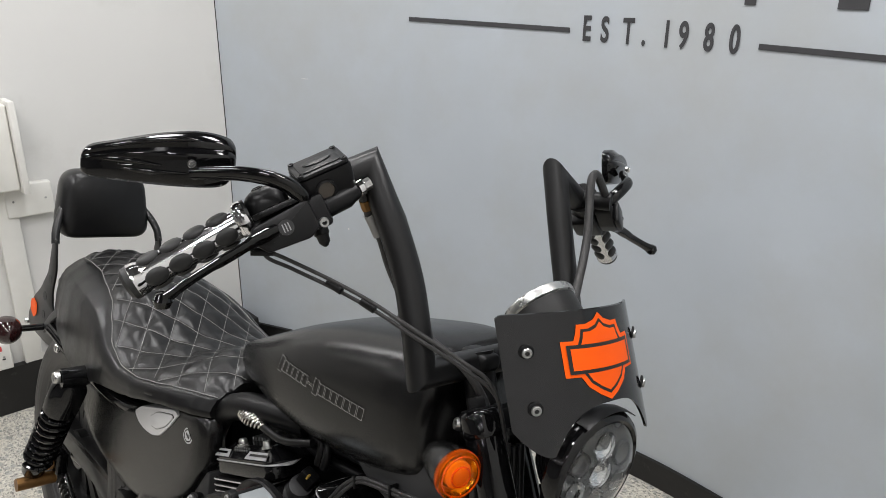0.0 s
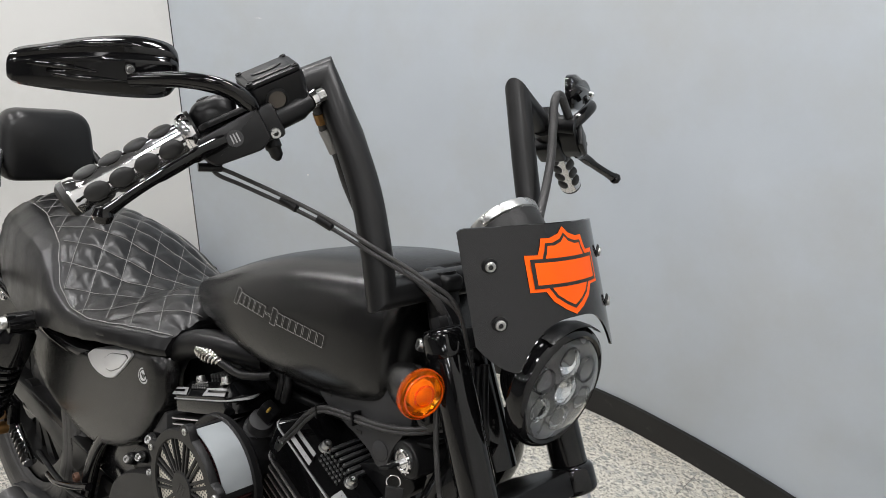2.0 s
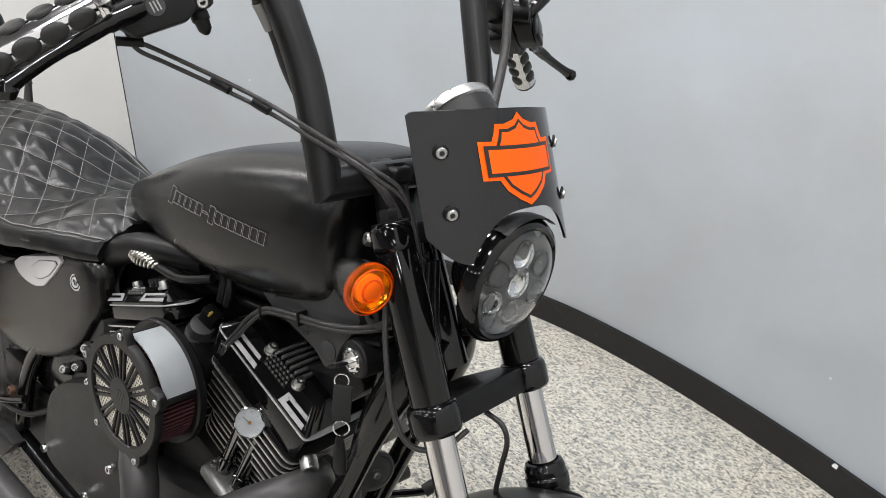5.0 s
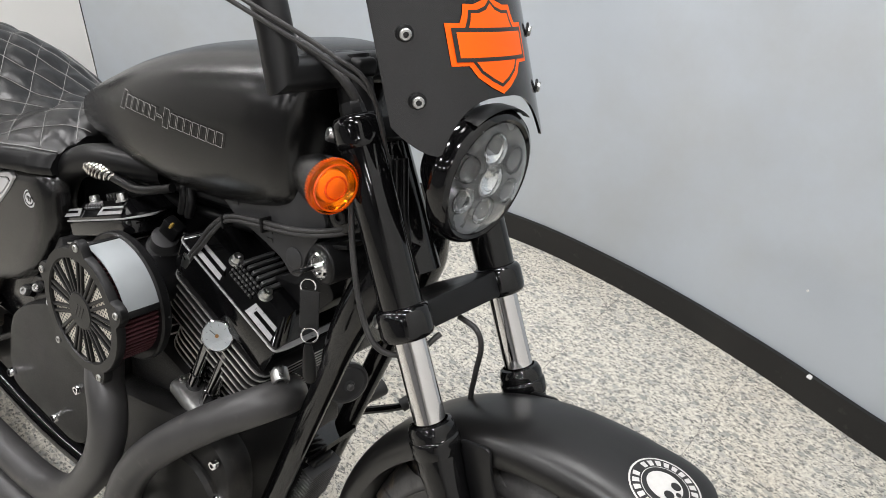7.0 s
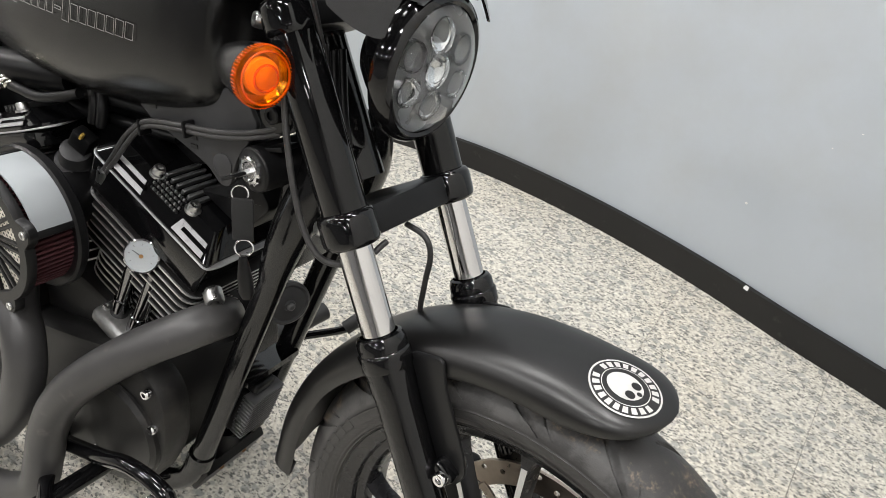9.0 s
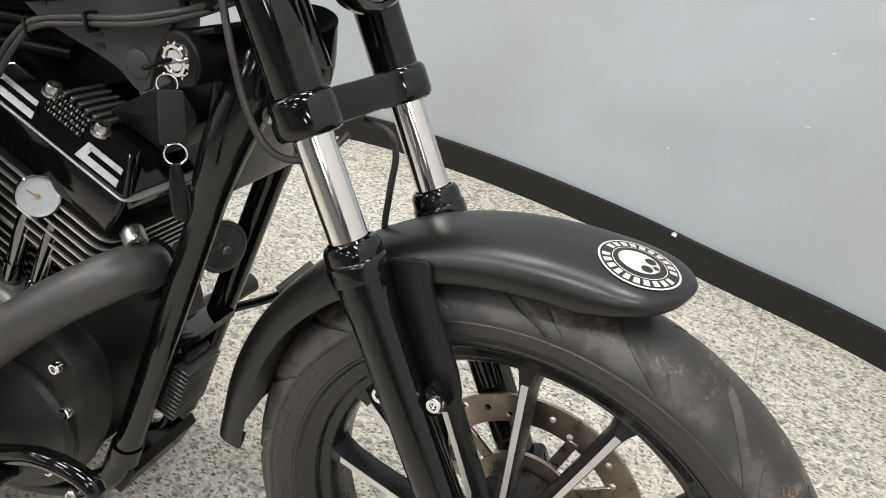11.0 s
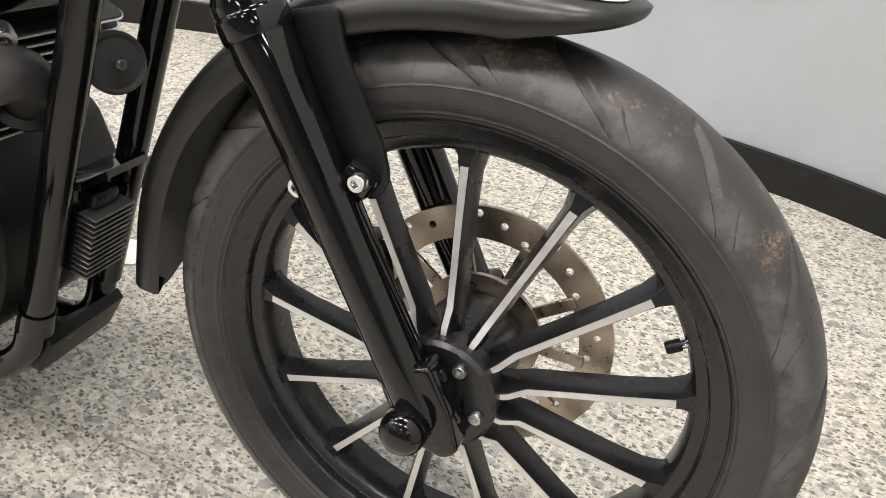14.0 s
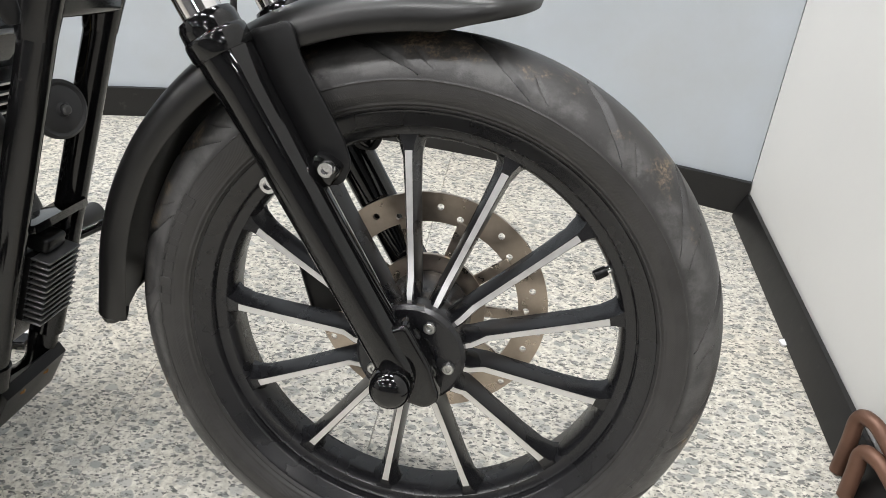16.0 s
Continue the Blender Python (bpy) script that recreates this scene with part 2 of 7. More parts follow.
def terrazzo():
    """Cream terrazzo with grey and dark chips; each tile is shifted by its own random value."""
    m = bpy.data.materials.new("terrazzo")
    m.use_nodes = True
    N, L = m.node_tree.nodes, m.node_tree.links
    b = N["Principled BSDF"]
    geo = N.new("ShaderNodeNewGeometry")
    info = N.new("ShaderNodeObjectInfo")
    off = N.new("ShaderNodeVectorMath")
    off.operation = "MULTIPLY_ADD"
    comb = N.new("ShaderNodeCombineXYZ")
    L.new(info.outputs["Random"], comb.inputs[0])
    L.new(info.outputs["Random"], comb.inputs[1])
    off.inputs[1].default_value = (37, 11, 0)
    L.new(comb.outputs[0], off.inputs[0])
    L.new(geo.outputs["Position"], off.inputs[2])
    last = None
    base = N.new("ShaderNodeTexNoise")
    base.inputs["Scale"].default_value = 110
    base.inputs["Detail"].default_value = 3
    L.new(off.outputs[0], base.inputs["Vector"])
    cr = N.new("ShaderNodeValToRGB")
    cr.color_ramp.elements[0].position, cr.color_ramp.elements[0].color = 0.35, (0.445, 0.42, 0.36, 1)
    cr.color_ramp.elements[1].position, cr.color_ramp.elements[1].color = 0.65, (0.70, 0.675, 0.60, 1)
    L.new(base.outputs["Fac"], cr.inputs[0])
    last = cr.outputs[0]
    for scale, share, stretch, dark, pale in ((44, 0.50, 1.3, 0.30, 0.52), (78, 0.34, 1.7, 0.17, 0.44), (115, 0.22, 1.9, 0.075, 0.20), (165, 0.20, 1.8, 0.08, 0.23), (330, 0.22, 1.3, 0.08, 0.30)):
        mp = N.new("ShaderNodeMapping")
        mp.inputs["Scale"].default_value = (1, stretch, 1)
        mp.inputs["Rotation"].default_value = (0, 0, 0.7 + scale)
        L.new(off.outputs[0], mp.inputs["Vector"])
        wob = N.new("ShaderNodeTexNoise")
        wob.inputs["Scale"].default_value = scale * 1.6
        L.new(mp.outputs[0], wob.inputs["Vector"])
        ws = N.new("ShaderNodeVectorMath")
        ws.operation = "MULTIPLY_ADD"
        ws.inputs[1].default_value = (0.012, 0.012, 0)
        L.new(wob.outputs["Color"], ws.inputs[0])
        L.new(mp.outputs[0], ws.inputs[2])
        v = N.new("ShaderNodeTexVoronoi")
        v.inputs["Scale"].default_value = scale
        L.new(ws.outputs[0], v.inputs["Vector"])
        sep = N.new("ShaderNodeSeparateColor")
        L.new(v.outputs["Color"], sep.inputs[0])
        pick = N.new("ShaderNodeMath")
        pick.operation = "LESS_THAN"
        pick.inputs[1].default_value = share
        L.new(sep.outputs[0], pick.inputs[0])
        edge = N.new("ShaderNodeMapRange")
        edge.inputs["From Min"].default_value = 0.50
        edge.inputs["From Max"].default_value = 0.42
        L.new(v.outputs["Distance"], edge.inputs["Value"])
        both = N.new("ShaderNodeMath")
        both.operation = "MULTIPLY"
        L.new(pick.outputs[0], both.inputs[0])
        L.new(edge.outputs[0], both.inputs[1])
        chip = N.new("ShaderNodeValToRGB")
        e = chip.color_ramp.elements
        e[0].position, e[0].color = 0.0, (dark * 0.97, dark, dark * 0.93, 1)
        e[1].position, e[1].color = 1.0, (pale, pale * 0.96, pale * 0.88, 1)
        L.new(sep.outputs[1], chip.inputs[0])
        mx = N.new("ShaderNodeMixRGB")
        L.new(both.outputs[0], mx.inputs[0])
        L.new(last, mx.inputs[1])
        L.new(chip.outputs[0], mx.inputs[2])
        last = mx.outputs[0]
    st = N.new("ShaderNodeTexNoise")
    st.inputs["Scale"].default_value = 1.7
    st.inputs["Detail"].default_value = 7
    L.new(geo.outputs["Position"], st.inputs["Vector"])
    sr = N.new("ShaderNodeMapRange")
    sr.inputs["From Min"].default_value = 0.48
    sr.inputs["From Max"].default_value = 0.75
    sr.inputs["To Max"].default_value = 0.35
    L.new(st.outputs["Fac"], sr.inputs["Value"])
    mx = N.new("ShaderNodeMixRGB")
    mx.blend_type = "MULTIPLY"
    L.new(sr.outputs[0], mx.inputs[0])
    L.new(last, mx.inputs[1])
    mx.inputs[2].default_value = (0.86, 0.73, 0.56, 1)
    L.new(mx.outputs[0], b.inputs["Base Color"])
    b.inputs["Roughness"].default_value = 0.38
    return m


TERRAZZO = terrazzo()
GROUT = mat("tile_joint", (0.44, 0.42, 0.38), 0.8, var=0.2)

# ---- mesh helpers ----
def pt(*a):
    return Vector(a)


def spline(points, per=6):
    """Points of a smooth curve through the given ones."""
    P = [Vector(p) for p in points]
    P = [2 * P[0] - P[1]] + P + [2 * P[-1] - P[-2]]
    out = []
    for i in range(1, len(P) - 2):
        a, b, c, d = P[i - 1:i + 3]
        for k in range(per):
            t = k / per
            out.append(0.5 * (2 * b + (c - a) * t + (2 * a - 5 * b + 4 * c - d) * t * t + (3 * b - a - 3 * c + d) * t ** 3))
    out.append(P[-2])
    return out


def loft(bm, rings, caps=True, closed=True):
    rows = [[bm.verts.new(p) for p in r] for r in rings]
    n = len(rows[0])
    for a, b in zip(rows, rows[1:]):
        for i in range(n if closed else n - 1):
            j = (i + 1) % n
            bm.faces.new((a[i], a[j], b[j], b[i]))
    if caps and closed:
        bm.faces.new(rows[0][::-1])
        bm.faces.new(rows[-1])
    return rows


def tube(bm, points, r, n=12, caps=True, flat=1.0):
    """A round bar along points; r: one radius or one for each point."""
    P = [Vector(p) for p in points]
    R = r if isinstance(r, (list, tuple)) else [r] * len(P)
    d = (P[1] - P[0]).normalized()
    u = d.orthogonal().normalized()
    rings = []
    for i, p in enumerate(P):
        e = (P[min(i + 1, len(P) - 1)] - P[max(i - 1, 0)]).normalized()
        u = (u - e * u.dot(e)).normalized()
        w = e.cross(u)
        rings.append([p + R[i] * (u * math.cos(2 * math.pi * k / n) + w * flat * math.sin(2 * math.pi * k / n)) for k in range(n)])
    loft(bm, rings, caps)
    return bm


def axis_m(origin, direction, up=(0, 0, 1)):
    """The matrix whose z axis points along direction."""
    z = Vector(direction).normalized()
    u = Vector(up)
    if abs(z.dot(u.normalized())) > 0.98:
        u = Vector((1, 0, 0))
    x = u.cross(z).normalized()
    y = z.cross(x)
    return Matrix.Translation(origin) @ Matrix((x, y, z)).transposed().to_4x4()


def lathe(bm, prof, m=None, n=32):
    """Turn (radius, height) pairs about z, placed by m; a radius of 0 closes the end."""
    m = m or Matrix()
    rows = []
    for r, h in prof:
        if r <= 1e-6:
            rows.append([bm.verts.new(m @ Vector((0, 0, h)))])
        else:
            rows.append([bm.verts.new(m @ Vector((r * math.cos(2 * math.pi * k / n), r * math.sin(2 * math.pi * k / n), h))) for k in range(n)])
    for a, b in zip(rows, rows[1:]):
        for i in range(n):
            j = (i + 1) % n
            if len(a) == 1 and len(b) == 1:
                continue
            if len(a) == 1:
                bm.faces.new((a[0], b[j], b[i]))
            elif len(b) == 1:
                bm.faces.new((a[i], a[j], b[0]))
            else:
                bm.faces.new((a[i], a[j], b[j], b[i]))
    return bm


def block(bm, sx, sy, sz, m=None, bevel=0.002, seg=2):
    """A box with rounded edges, centred on m."""
    b2 = bmesh.new()
    bmesh.ops.create_cube(b2, size=1)
    bmesh.ops.scale(b2, vec=(sx, sy, sz), verts=b2.verts)
    if bevel:
        bmesh.ops.bevel(b2, geom=b2.edges[:], offset=min(bevel, 0.45 * min(sx, sy, sz)), segments=seg, profile=0.5, affect="EDGES")
    merge(bm, b2, m)
    return bm


def merge(bm, b2, m=None):
    m = m or Matrix()
    idx = {v: bm.verts.new(m @ v.co) for v in b2.verts}
    for f in b2.faces:
        bm.faces.new([idx[v] for v in f.verts])
    b2.free()


def prism(bm, outline, z0, z1, m=None, bevel=0.0, seg=2):
    """A plate: the outline (x, y) between heights z0 and z1, with rounded rims."""
    b2 = bmesh.new()
    lo = [b2.verts.new((x, y, z0)) for x, y in outline]
    hi = [b2.verts.new((x, y, z1)) for x, y in outline]
    n = len(lo)
    bot, top = b2.faces.new(lo[::-1]), b2.faces.new(hi)
    for i in range(n):
        j = (i + 1) % n
        b2.faces.new((lo[i], lo[j], hi[j], hi[i]))
    bmesh.ops.recalc_face_normals(b2, faces=b2.faces[:])
    if bevel:
        bmesh.ops.bevel(b2, geom=list(set(bot.edges) | set(top.edges)), offset=bevel, segments=seg, profile=0.5, affect="EDGES")
    merge(bm, b2, m)
    return bm


def rounded(points, r, n=5):
    """An outline whose corners are rounded with radius r."""
    P = [Vector(p).to_2d() if len(p) > 2 else Vector(p) for p in points]
    out = []
    for i, p in enumerate(P):
        a, b = P[i - 1] - p, P[(i + 1) % len(P)] - p
        k = min(r, 0.45 * a.length, 0.45 * b.length)
        s, e = p + a.normalized() * k, p + b.normalized() * k
        for j in range(n + 1):
            t = j / n
            q = (1 - t) ** 2 * s + 2 * t * (1 - t) * p + t * t * e
            out.append((q.x, q.y))
    return out


def circle(r, n=24, cx=0, cy=0):
    return [(cx + r * math.cos(2 * math.pi * k / n), cy + r * math.sin(2 * math.pi * k / n)) for k in range(n)]


def part(name, bm, material, parent=None, label="", m=None, sharp=38, group=""):
    """Link a bmesh as one mesh object under a thing or a part."""
    bmesh.ops.recalc_face_normals(bm, faces=bm.faces[:])
    me = bpy.data.meshes.new(name)
    bm.to_mesh(me)
    bm.free()
    me.materials.append(material)
    me.shade_smooth()
    me.set_sharp_from_angle(angle=radians(sharp))
    ob = new(name, me)
    if parent:
        ob.parent = parent
    if m is not None:
        ob.matrix_basis = m
    if label or group:
        tagged(ob, label, group=group)
    return ob


def again(ob, m, parent=None):
    """One more piece on the same mesh."""
    o = ob.copy()
    scene.collection.objects.link(o)
    o.parent = parent or ob.parent
    o.matrix_basis = m
    return o


def bolt(parent, p, d, r=0.006, h=0.006, material=None, name="bolt", m=None, label=""):
    """Socket-head bolt with a recess."""
    bm = bmesh.new()
    lathe(bm, [(0, 0), (r, 0), (r, h * 0.75), (r * 0.85, h), (r * 0.5, h), (r * 0.45, h * 0.5), (0, h * 0.5)], axis_m(p, d), 16)
    return part(name, bm, material or STEEL, parent, label, m)


# ---- the room ----
# plan of the gently curved back wall, from the white corner behind the machine to the corner ahead of it
BACK = spline([(-2.62, 0.80, 0), (-2.1, 1.025, 0), (-1.6, 1.165, 0), (-1.24, 1.240, 0), (-1.0, 1.278, 0), (-0.8, 1.298, 0), (-0.6, 1.293, 0), (-0.4, 1.274, 0), (-0.2, 1.241, 0),
               (0.0, 1.196, 0), (0.2, 1.138, 0), (0.45, 1.074, 0), (0.666, 0.997, 0)], 5)
XL, XR, YF, HC = -2.62, 0.666, -6.5, 2.9   # left wall, right wall, wall behind the camera, ceiling


def back_at(x):
    for a, b in zip(BACK, BACK[1:]):
        if a.x <= x <= b.x:
            return a.lerp(b, (x - a.x) / (b.x - a.x))
    return BACK[0] if x < BACK[0].x else BACK[-1]


def wall_strip(name, line, z0, z1, thick, material, label, category):
    """A wall or skirting along a plan line, thickened away from the room (negative: into it)."""
    bm = bmesh.new()
    rings = []
    for i, p in enumerate(line):
        d = (line[min(i + 1, len(line) - 1)] - line[max(i - 1, 0)]).normalized()
        nrm = Vector((-d.y, d.x, 0))
        q = p + nrm * thick
        rings.append([(p.x, p.y, z0), (q.x, q.y, z0), (q.x, q.y, z1), (p.x, p.y, z1)])
    loft(bm, rings)
    return tagged(part(name, bm, material, sharp=30), label, category, kind="structure")


wall_strip("wall_back", [p.copy() for p in BACK], 0, HC, 0.12, GREYWALL, "blue-grey painted, gently curved wall with scuffs", "wall")
wall_strip("wall_left", [pt(XL, -0.45, 0), pt(XL, 0.80 - 0.004, 0)], 0, HC, 0.12, WHITEWALL, "white painted wall with surface trunking", "wall")
wall_strip("wall_right", [pt(XR, 0.997 - 0.004, 0), pt(XR, -0.7, 0)], 0, HC, 0.12, WHITEWALL, "white painted end wall", "wall")
# hall walls and ceiling: unseen, added to shape reflections in the black paint
wall_strip("wall_front", [pt(4.5, YF, 0), pt(-6.5, YF, 0)], 0, HC, 0.12, DARKWALL, "assumed grey wall closing the unseen hall", "wall")
wall_strip("wall_hall_left", [pt(-6.5, YF, 0), pt(-6.5, -0.45, 0)], 0, HC, 0.12, WHITEWALL, "assumed white side wall of the unseen hall", "wall")
wall_strip("wall_hall_right", [pt(4.5, -0.7, 0), pt(4.5, YF, 0)], 0, HC, 0.12, WHITEWALL, "assumed white side wall of the unseen hall", "wall")
wall_strip("wall_return_left", [pt(-6.5, -0.45, 0), pt(XL - 0.12, -0.45, 0)], 0, HC, 0.12, DARKWALL, "assumed grey return wall of the unseen hall", "wall")
wall_strip("wall_return_right", [pt(XR + 0.12, -0.7, 0), pt(4.5, -0.7, 0)], 0, HC, 0.12, DARKWALL, "assumed grey return wall of the unseen hall", "wall")
bm = bmesh.new()
block(bm, 11.3, 8.4, 0.1, pose(-1.0, -2.6, HC + 0.05), 0)
tagged(part("ceiling", bm, CEIL), "plain grey ceiling", "ceiling", kind="structure")

inner = [p + Vector((0.0, -0.002, 0)) for p in BACK]
sk = wall_strip("baseboard", inner, 0, 0.087, -0.013, SKIRT, "black painted skirting along the curved wall", "skirting")
wall_strip("baseboard_left", [pt(XL + 0.002, -0.44, 0), pt(XL + 0.002, 0.74, 0)], 0, 0.18, -0.03, SKIRT, "tall black skirting on the white wall", "skirting")
bm = bmesh.new()
prism(bm, [(0, 0), (0.030, 0), (0.029, 0.008), (0.012, 0.052), (0.008, 0.060), (0, 0.061)], 0, 1.65, Matrix(((-1, 0, 0, XR - 0.002), (0, 0, -1, 0.974), (0, 1, 0, 0.001), (0, 0, 0, 1))), 0.002)
tagged(part("baseboard_right", bm, SKIRT), "black sloping skirting on the white end wall", "skirting", kind="structure")
bm = bmesh.new()
block(bm, 0.16, 0.30, 0.175, pose(-2.49, 0.62, 0.0875, 0, 0, 0), 0.004)
tagged(part("floor_box", bm, SKIRT), "black painted boxing at the foot of the white wall", "boxing", kind="structure")

# wall sign: rules, date and the feet of a row of large letters above
def on_back(x, z, lift=0.003):
    p = back_at(x)
    q = back_at(x + 0.02)
    d = (q - p).normalized()
    nrm = Vector((d.y, -d.x, 0))
    return p + nrm * lift + Vector((0, 0, z)), d, nrm


sign = tagged(new("wall_sign"), "dark grey vinyl sign with a date between two rules", "wall sign")


def sign_bar(x0, x1, z0, z1, name="sign_bar", slope=-0.03):
    bm = bmesh.new()
    rings = []
    n = max(1, int((x1 - x0) / 0.1))
    for i in range(n + 1):
        x = x0 + (x1 - x0) * i / n
        dz = slope * (x + 1.0)
        rings.append([on_back(x, z + dz, l)[0] for l, z in ((0.001, z0), (0.003, z0), (0.003, z1), (0.001, z1))])
    loft(bm, rings)
    return part(name, bm, SIGN, sign)


sign_bar(-1.80, -1.209, 1.370, 1.384, "rule")
sign_bar(-0.659, 0.057, 1.366, 1.380, "rule")
for x0, x1 in ((-0.712, -0.683), (-0.487, -0.420)):
    sign_bar(x0, x1, 1.468, 1.62)


def letters(text, size, places, m, material, parent, name="lettering", depth=0.001, bold=0.0):
    """Each character as a mesh part at its own place."""
    for ch, x in zip(text, places):
        c = bpy.data.curves.new(name, "FONT")
        c.body, c.size, c.extrude, c.offset = ch, size, depth, bold
        tmp = bpy.data.objects.new("tmp", c)
        scene.collection.objects.link(tmp)
        dg = bpy.context.evaluated_depsgraph_get()
        me = bpy.data.meshes.new_from_object(tmp.evaluated_get(dg))
        bpy.data.objects.remove(tmp)
        bpy.data.curves.remove(c)
        me.name = name
        me.materials.clear()
        me.materials.append(material)
        ob = new(name, me)
        ob.parent = parent
        ob.matrix_basis = m(x)


def sign_m(x):
    p, d, nrm = on_back(x, 1.352 - 0.03 * (x + 1.0), 0.002)
    q = on_back(x + 0.03, 1.352, 0.002)[1]
    return Matrix.Translation(p) @ Matrix((q, Vector((0, 0, 1)), nrm)).transposed().to_4x4() @ Matrix.Diagonal((0.58, 1, 1, 1))


letters("EST.1980", 0.097, (-1.169, -1.111, -1.043, -0.985, -0.927, -0.880, -0.809, -0.739), sign_m, SIGN, sign, bold=0.0022)

# trunking, socket and switch plates on the white wall
def plate(name, y, z, w, h, d, label, category, material=PLAST, screws=True):
    t = tagged(new(name), label, category)
    t.matrix_basis = pose(XL + 0.001, y, z)
    bm = bmesh.new()
    block(bm, d, w, h, pose(d / 2, 0, 0), 0.005, 3)
    part("body", bm, material, t)
    if screws:
        for s in (-1, 1):
            bm = bmesh.new()
            lathe(bm, [(0.004, 0), (0.004, 0.001), (0, 0.0015)], axis_m((d, s * w * 0.34, 0), (1, 0, 0)), 10)
            part("screw", bm, STEEL, t)
    return t


plate("switch_plate", 0.03, 0.79, 0.15, 0.115, 0.04, "white switched fuse box on the white wall", "electric plate")
sock = plate("wall_socket", -0.20, 0.235, 0.16, 0.10, 0.045, "white double socket above the black skirting", "socket")
for k in (-1, 1):
    for dy, dz, w, h in ((0, 0.018, 0.006, 0.012), (-0.013, -0.008, 0.010, 0.005), (0.013, -0.008, 0.010, 0.005)):
        bm = bmesh.new()
        block(bm, 0.002, w, h, pose(0.0455, k * 0.04 + dy, dz), 0)
        part("pin_hole", bm, DECAL, sock)
bm = bmesh.new()
block(bm, 0.001, 0.045, 0.018, pose(0.0460, 0.03, 0.034), 0)
part("warning_label", bm, mat("red_label", (0.6, 0.05, 0.05), 0.5), sock)
tr = tagged(new("cable_trunking"), "white boxed trunking with a capped cover on the white wall", "trunking")
tr.matrix_basis = pose(XL + 0.001, 0, 0)
bm = bmesh.new()
block(bm, 0.10, 0.26, 0.29, pose(0.05, -0.13, 0.985), 0.008, 3)
part("cover_box", bm, PLAST, tr)
bm = bmesh.new()
block(bm, 0.125, 0.022, 0.31, pose(0.0625, 0.012, 0.985), 0.005)
part("end_cap", bm, PLAST, tr)
bm = bmesh.new()
block(bm, 0.03, 0.07, 0.66, pose(0.015, -0.045, 0.51), 0.004)
part("riser_duct", bm, PLAST, tr)

# floor tiles
floor_bed = bmesh.new()
block(floor_bed, 11.2, 8.0, 0.05, pose(-1.0, -2.6, -0.029), 0)
floor = tagged(part("floor", floor_bed, GROUT), "cream and grey speckled terrazzo tile floor", "floor", kind="structure")
TS = 0.40
bm = bmesh.new()
block(bm, TS - 0.0009, TS - 0.0009, 0.004, pose(0, 0, -0.002), 0.0004, 1)
tile = None
for i in range(-16, 12):
    for j in range(-17, 4):
        x, y = 0.12 + i * TS, 0.16 + j * TS
        if (y > -0.5 and not -2.9 < x < 0.85) or (y < -2.2 and not -2.9 < x < 0.85):
            continue
        if tile is None:
            tile = part("tile", bm, TERRAZZO, floor, m=pose(x, y, 0))
        else:
            again(tile, pose(x, y, 0), floor)

# copper-coloured bent pipes on the floor by the end wall
rack = tagged(new("pipe_stand"), "two bent copper-brown pipes of a floor stand by the wall", "stand")
for y0, h, x0 in ((0.186, 0.108, 0.631), (0.138, 0.084, 0.626)):
    bm = bmesh.new()
    tube(bm, spline([(x0, y0, 0.002), (x0 + 0.002, y0 + 0.008, h * 0.55), (x0 + 0.005, y0 + 0.016, h * 0.88), (x0 + 0.012, y0 + 0.004, h), (x0 + 0.024, y0 - 0.035, h * 0.96), (x0 + 0.030, y0 - 0.2, h * 0.85), (x0 + 0.030, y0 - 0.30, h * 0.5), (x0 + 0.030, y0 - 0.31, 0.004)], 6), 0.0115, 14)
    part("bent_pipe", bm, RUST, rack)
# paper scrap and paint flake
bm = bmesh.new()
prism(bm, rounded([(-0.02, -0.03), (0.03, -0.035), (0.035, 0.02), (0.0, 0.04), (-0.03, 0.025)], 0.008), 0.0005, 0.004, pose(-0.735, 0.300, 0.0, 0, 0, 20), 0)
tagged(part("paper_scrap", bm, WHITE), "crumpled scrap of white paper on the floor", "litter")
bm = bmesh.new()
prism(bm, rounded([(-0.012, -0.006), (0.015, -0.008), (0.012, 0.008), (-0.008, 0.01)], 0.004), 0.0005, 0.004, pose(0.634, 0.489, 0, 0, 0, 30), 0)
tagged(part("paint_flake", bm, WHITE), "white paint flake on the floor beside the skirting", "litter")
p, d, nrm = on_back(0.074, 0.087, 0.013)
bm = bmesh.new()
prism(bm, rounded([(-0.007, -0.003), (0.007, -0.004), (0.006, 0.006), (-0.004, 0.007)], 0.002), 0, 0.004, pose(p.x, p.y, p.z - 0.004, 70, 0, -15), 0)
tagged(part("plaster_chip", bm, WHITE), "white plaster chip stuck on the skirting's top edge", "chip")

# small chips in the wall paint
for x, z, w, h in ((0.185, 0.664, 0.0080, 0.0022), (0.246, 0.612, 0.0056, 0.0020), (0.153, 0.563, 0.0034, 0.0016), (0.112, 0.508, 0.0022, 0.0018), (0.254, 0.455, 0.0090, 0.0014), (-0.010, 0.290, 0.0050, 0.0042), (-2.250, 1.173, 0.0260, 0.0016), (-2.087, 0.598, 0.0060, 0.0040)):
    w, h = 0.7 * w, 0.75 * h
    p, d, nrm = on_back(x, z, 0.0)
    A = Matrix.Translation(p) @ Matrix((d, Vector((0, 0, 1)), -nrm)).transposed().to_4x4()
    bm = bmesh.new()
    prism(bm, [(-w, 0.2 * h), (-0.3 * w, h), (0.6 * w, 0.9 * h), (w, 0.5 * h), (0.4 * w, -h), (-0.6 * w, -0.9 * h)], -0.0012, 0.001, A, 0)
    tagged(part("wall_chip", bm, WHITEWALL), "small white chip in the blue-grey wall paint", "chip", group="chips in the wall paint")

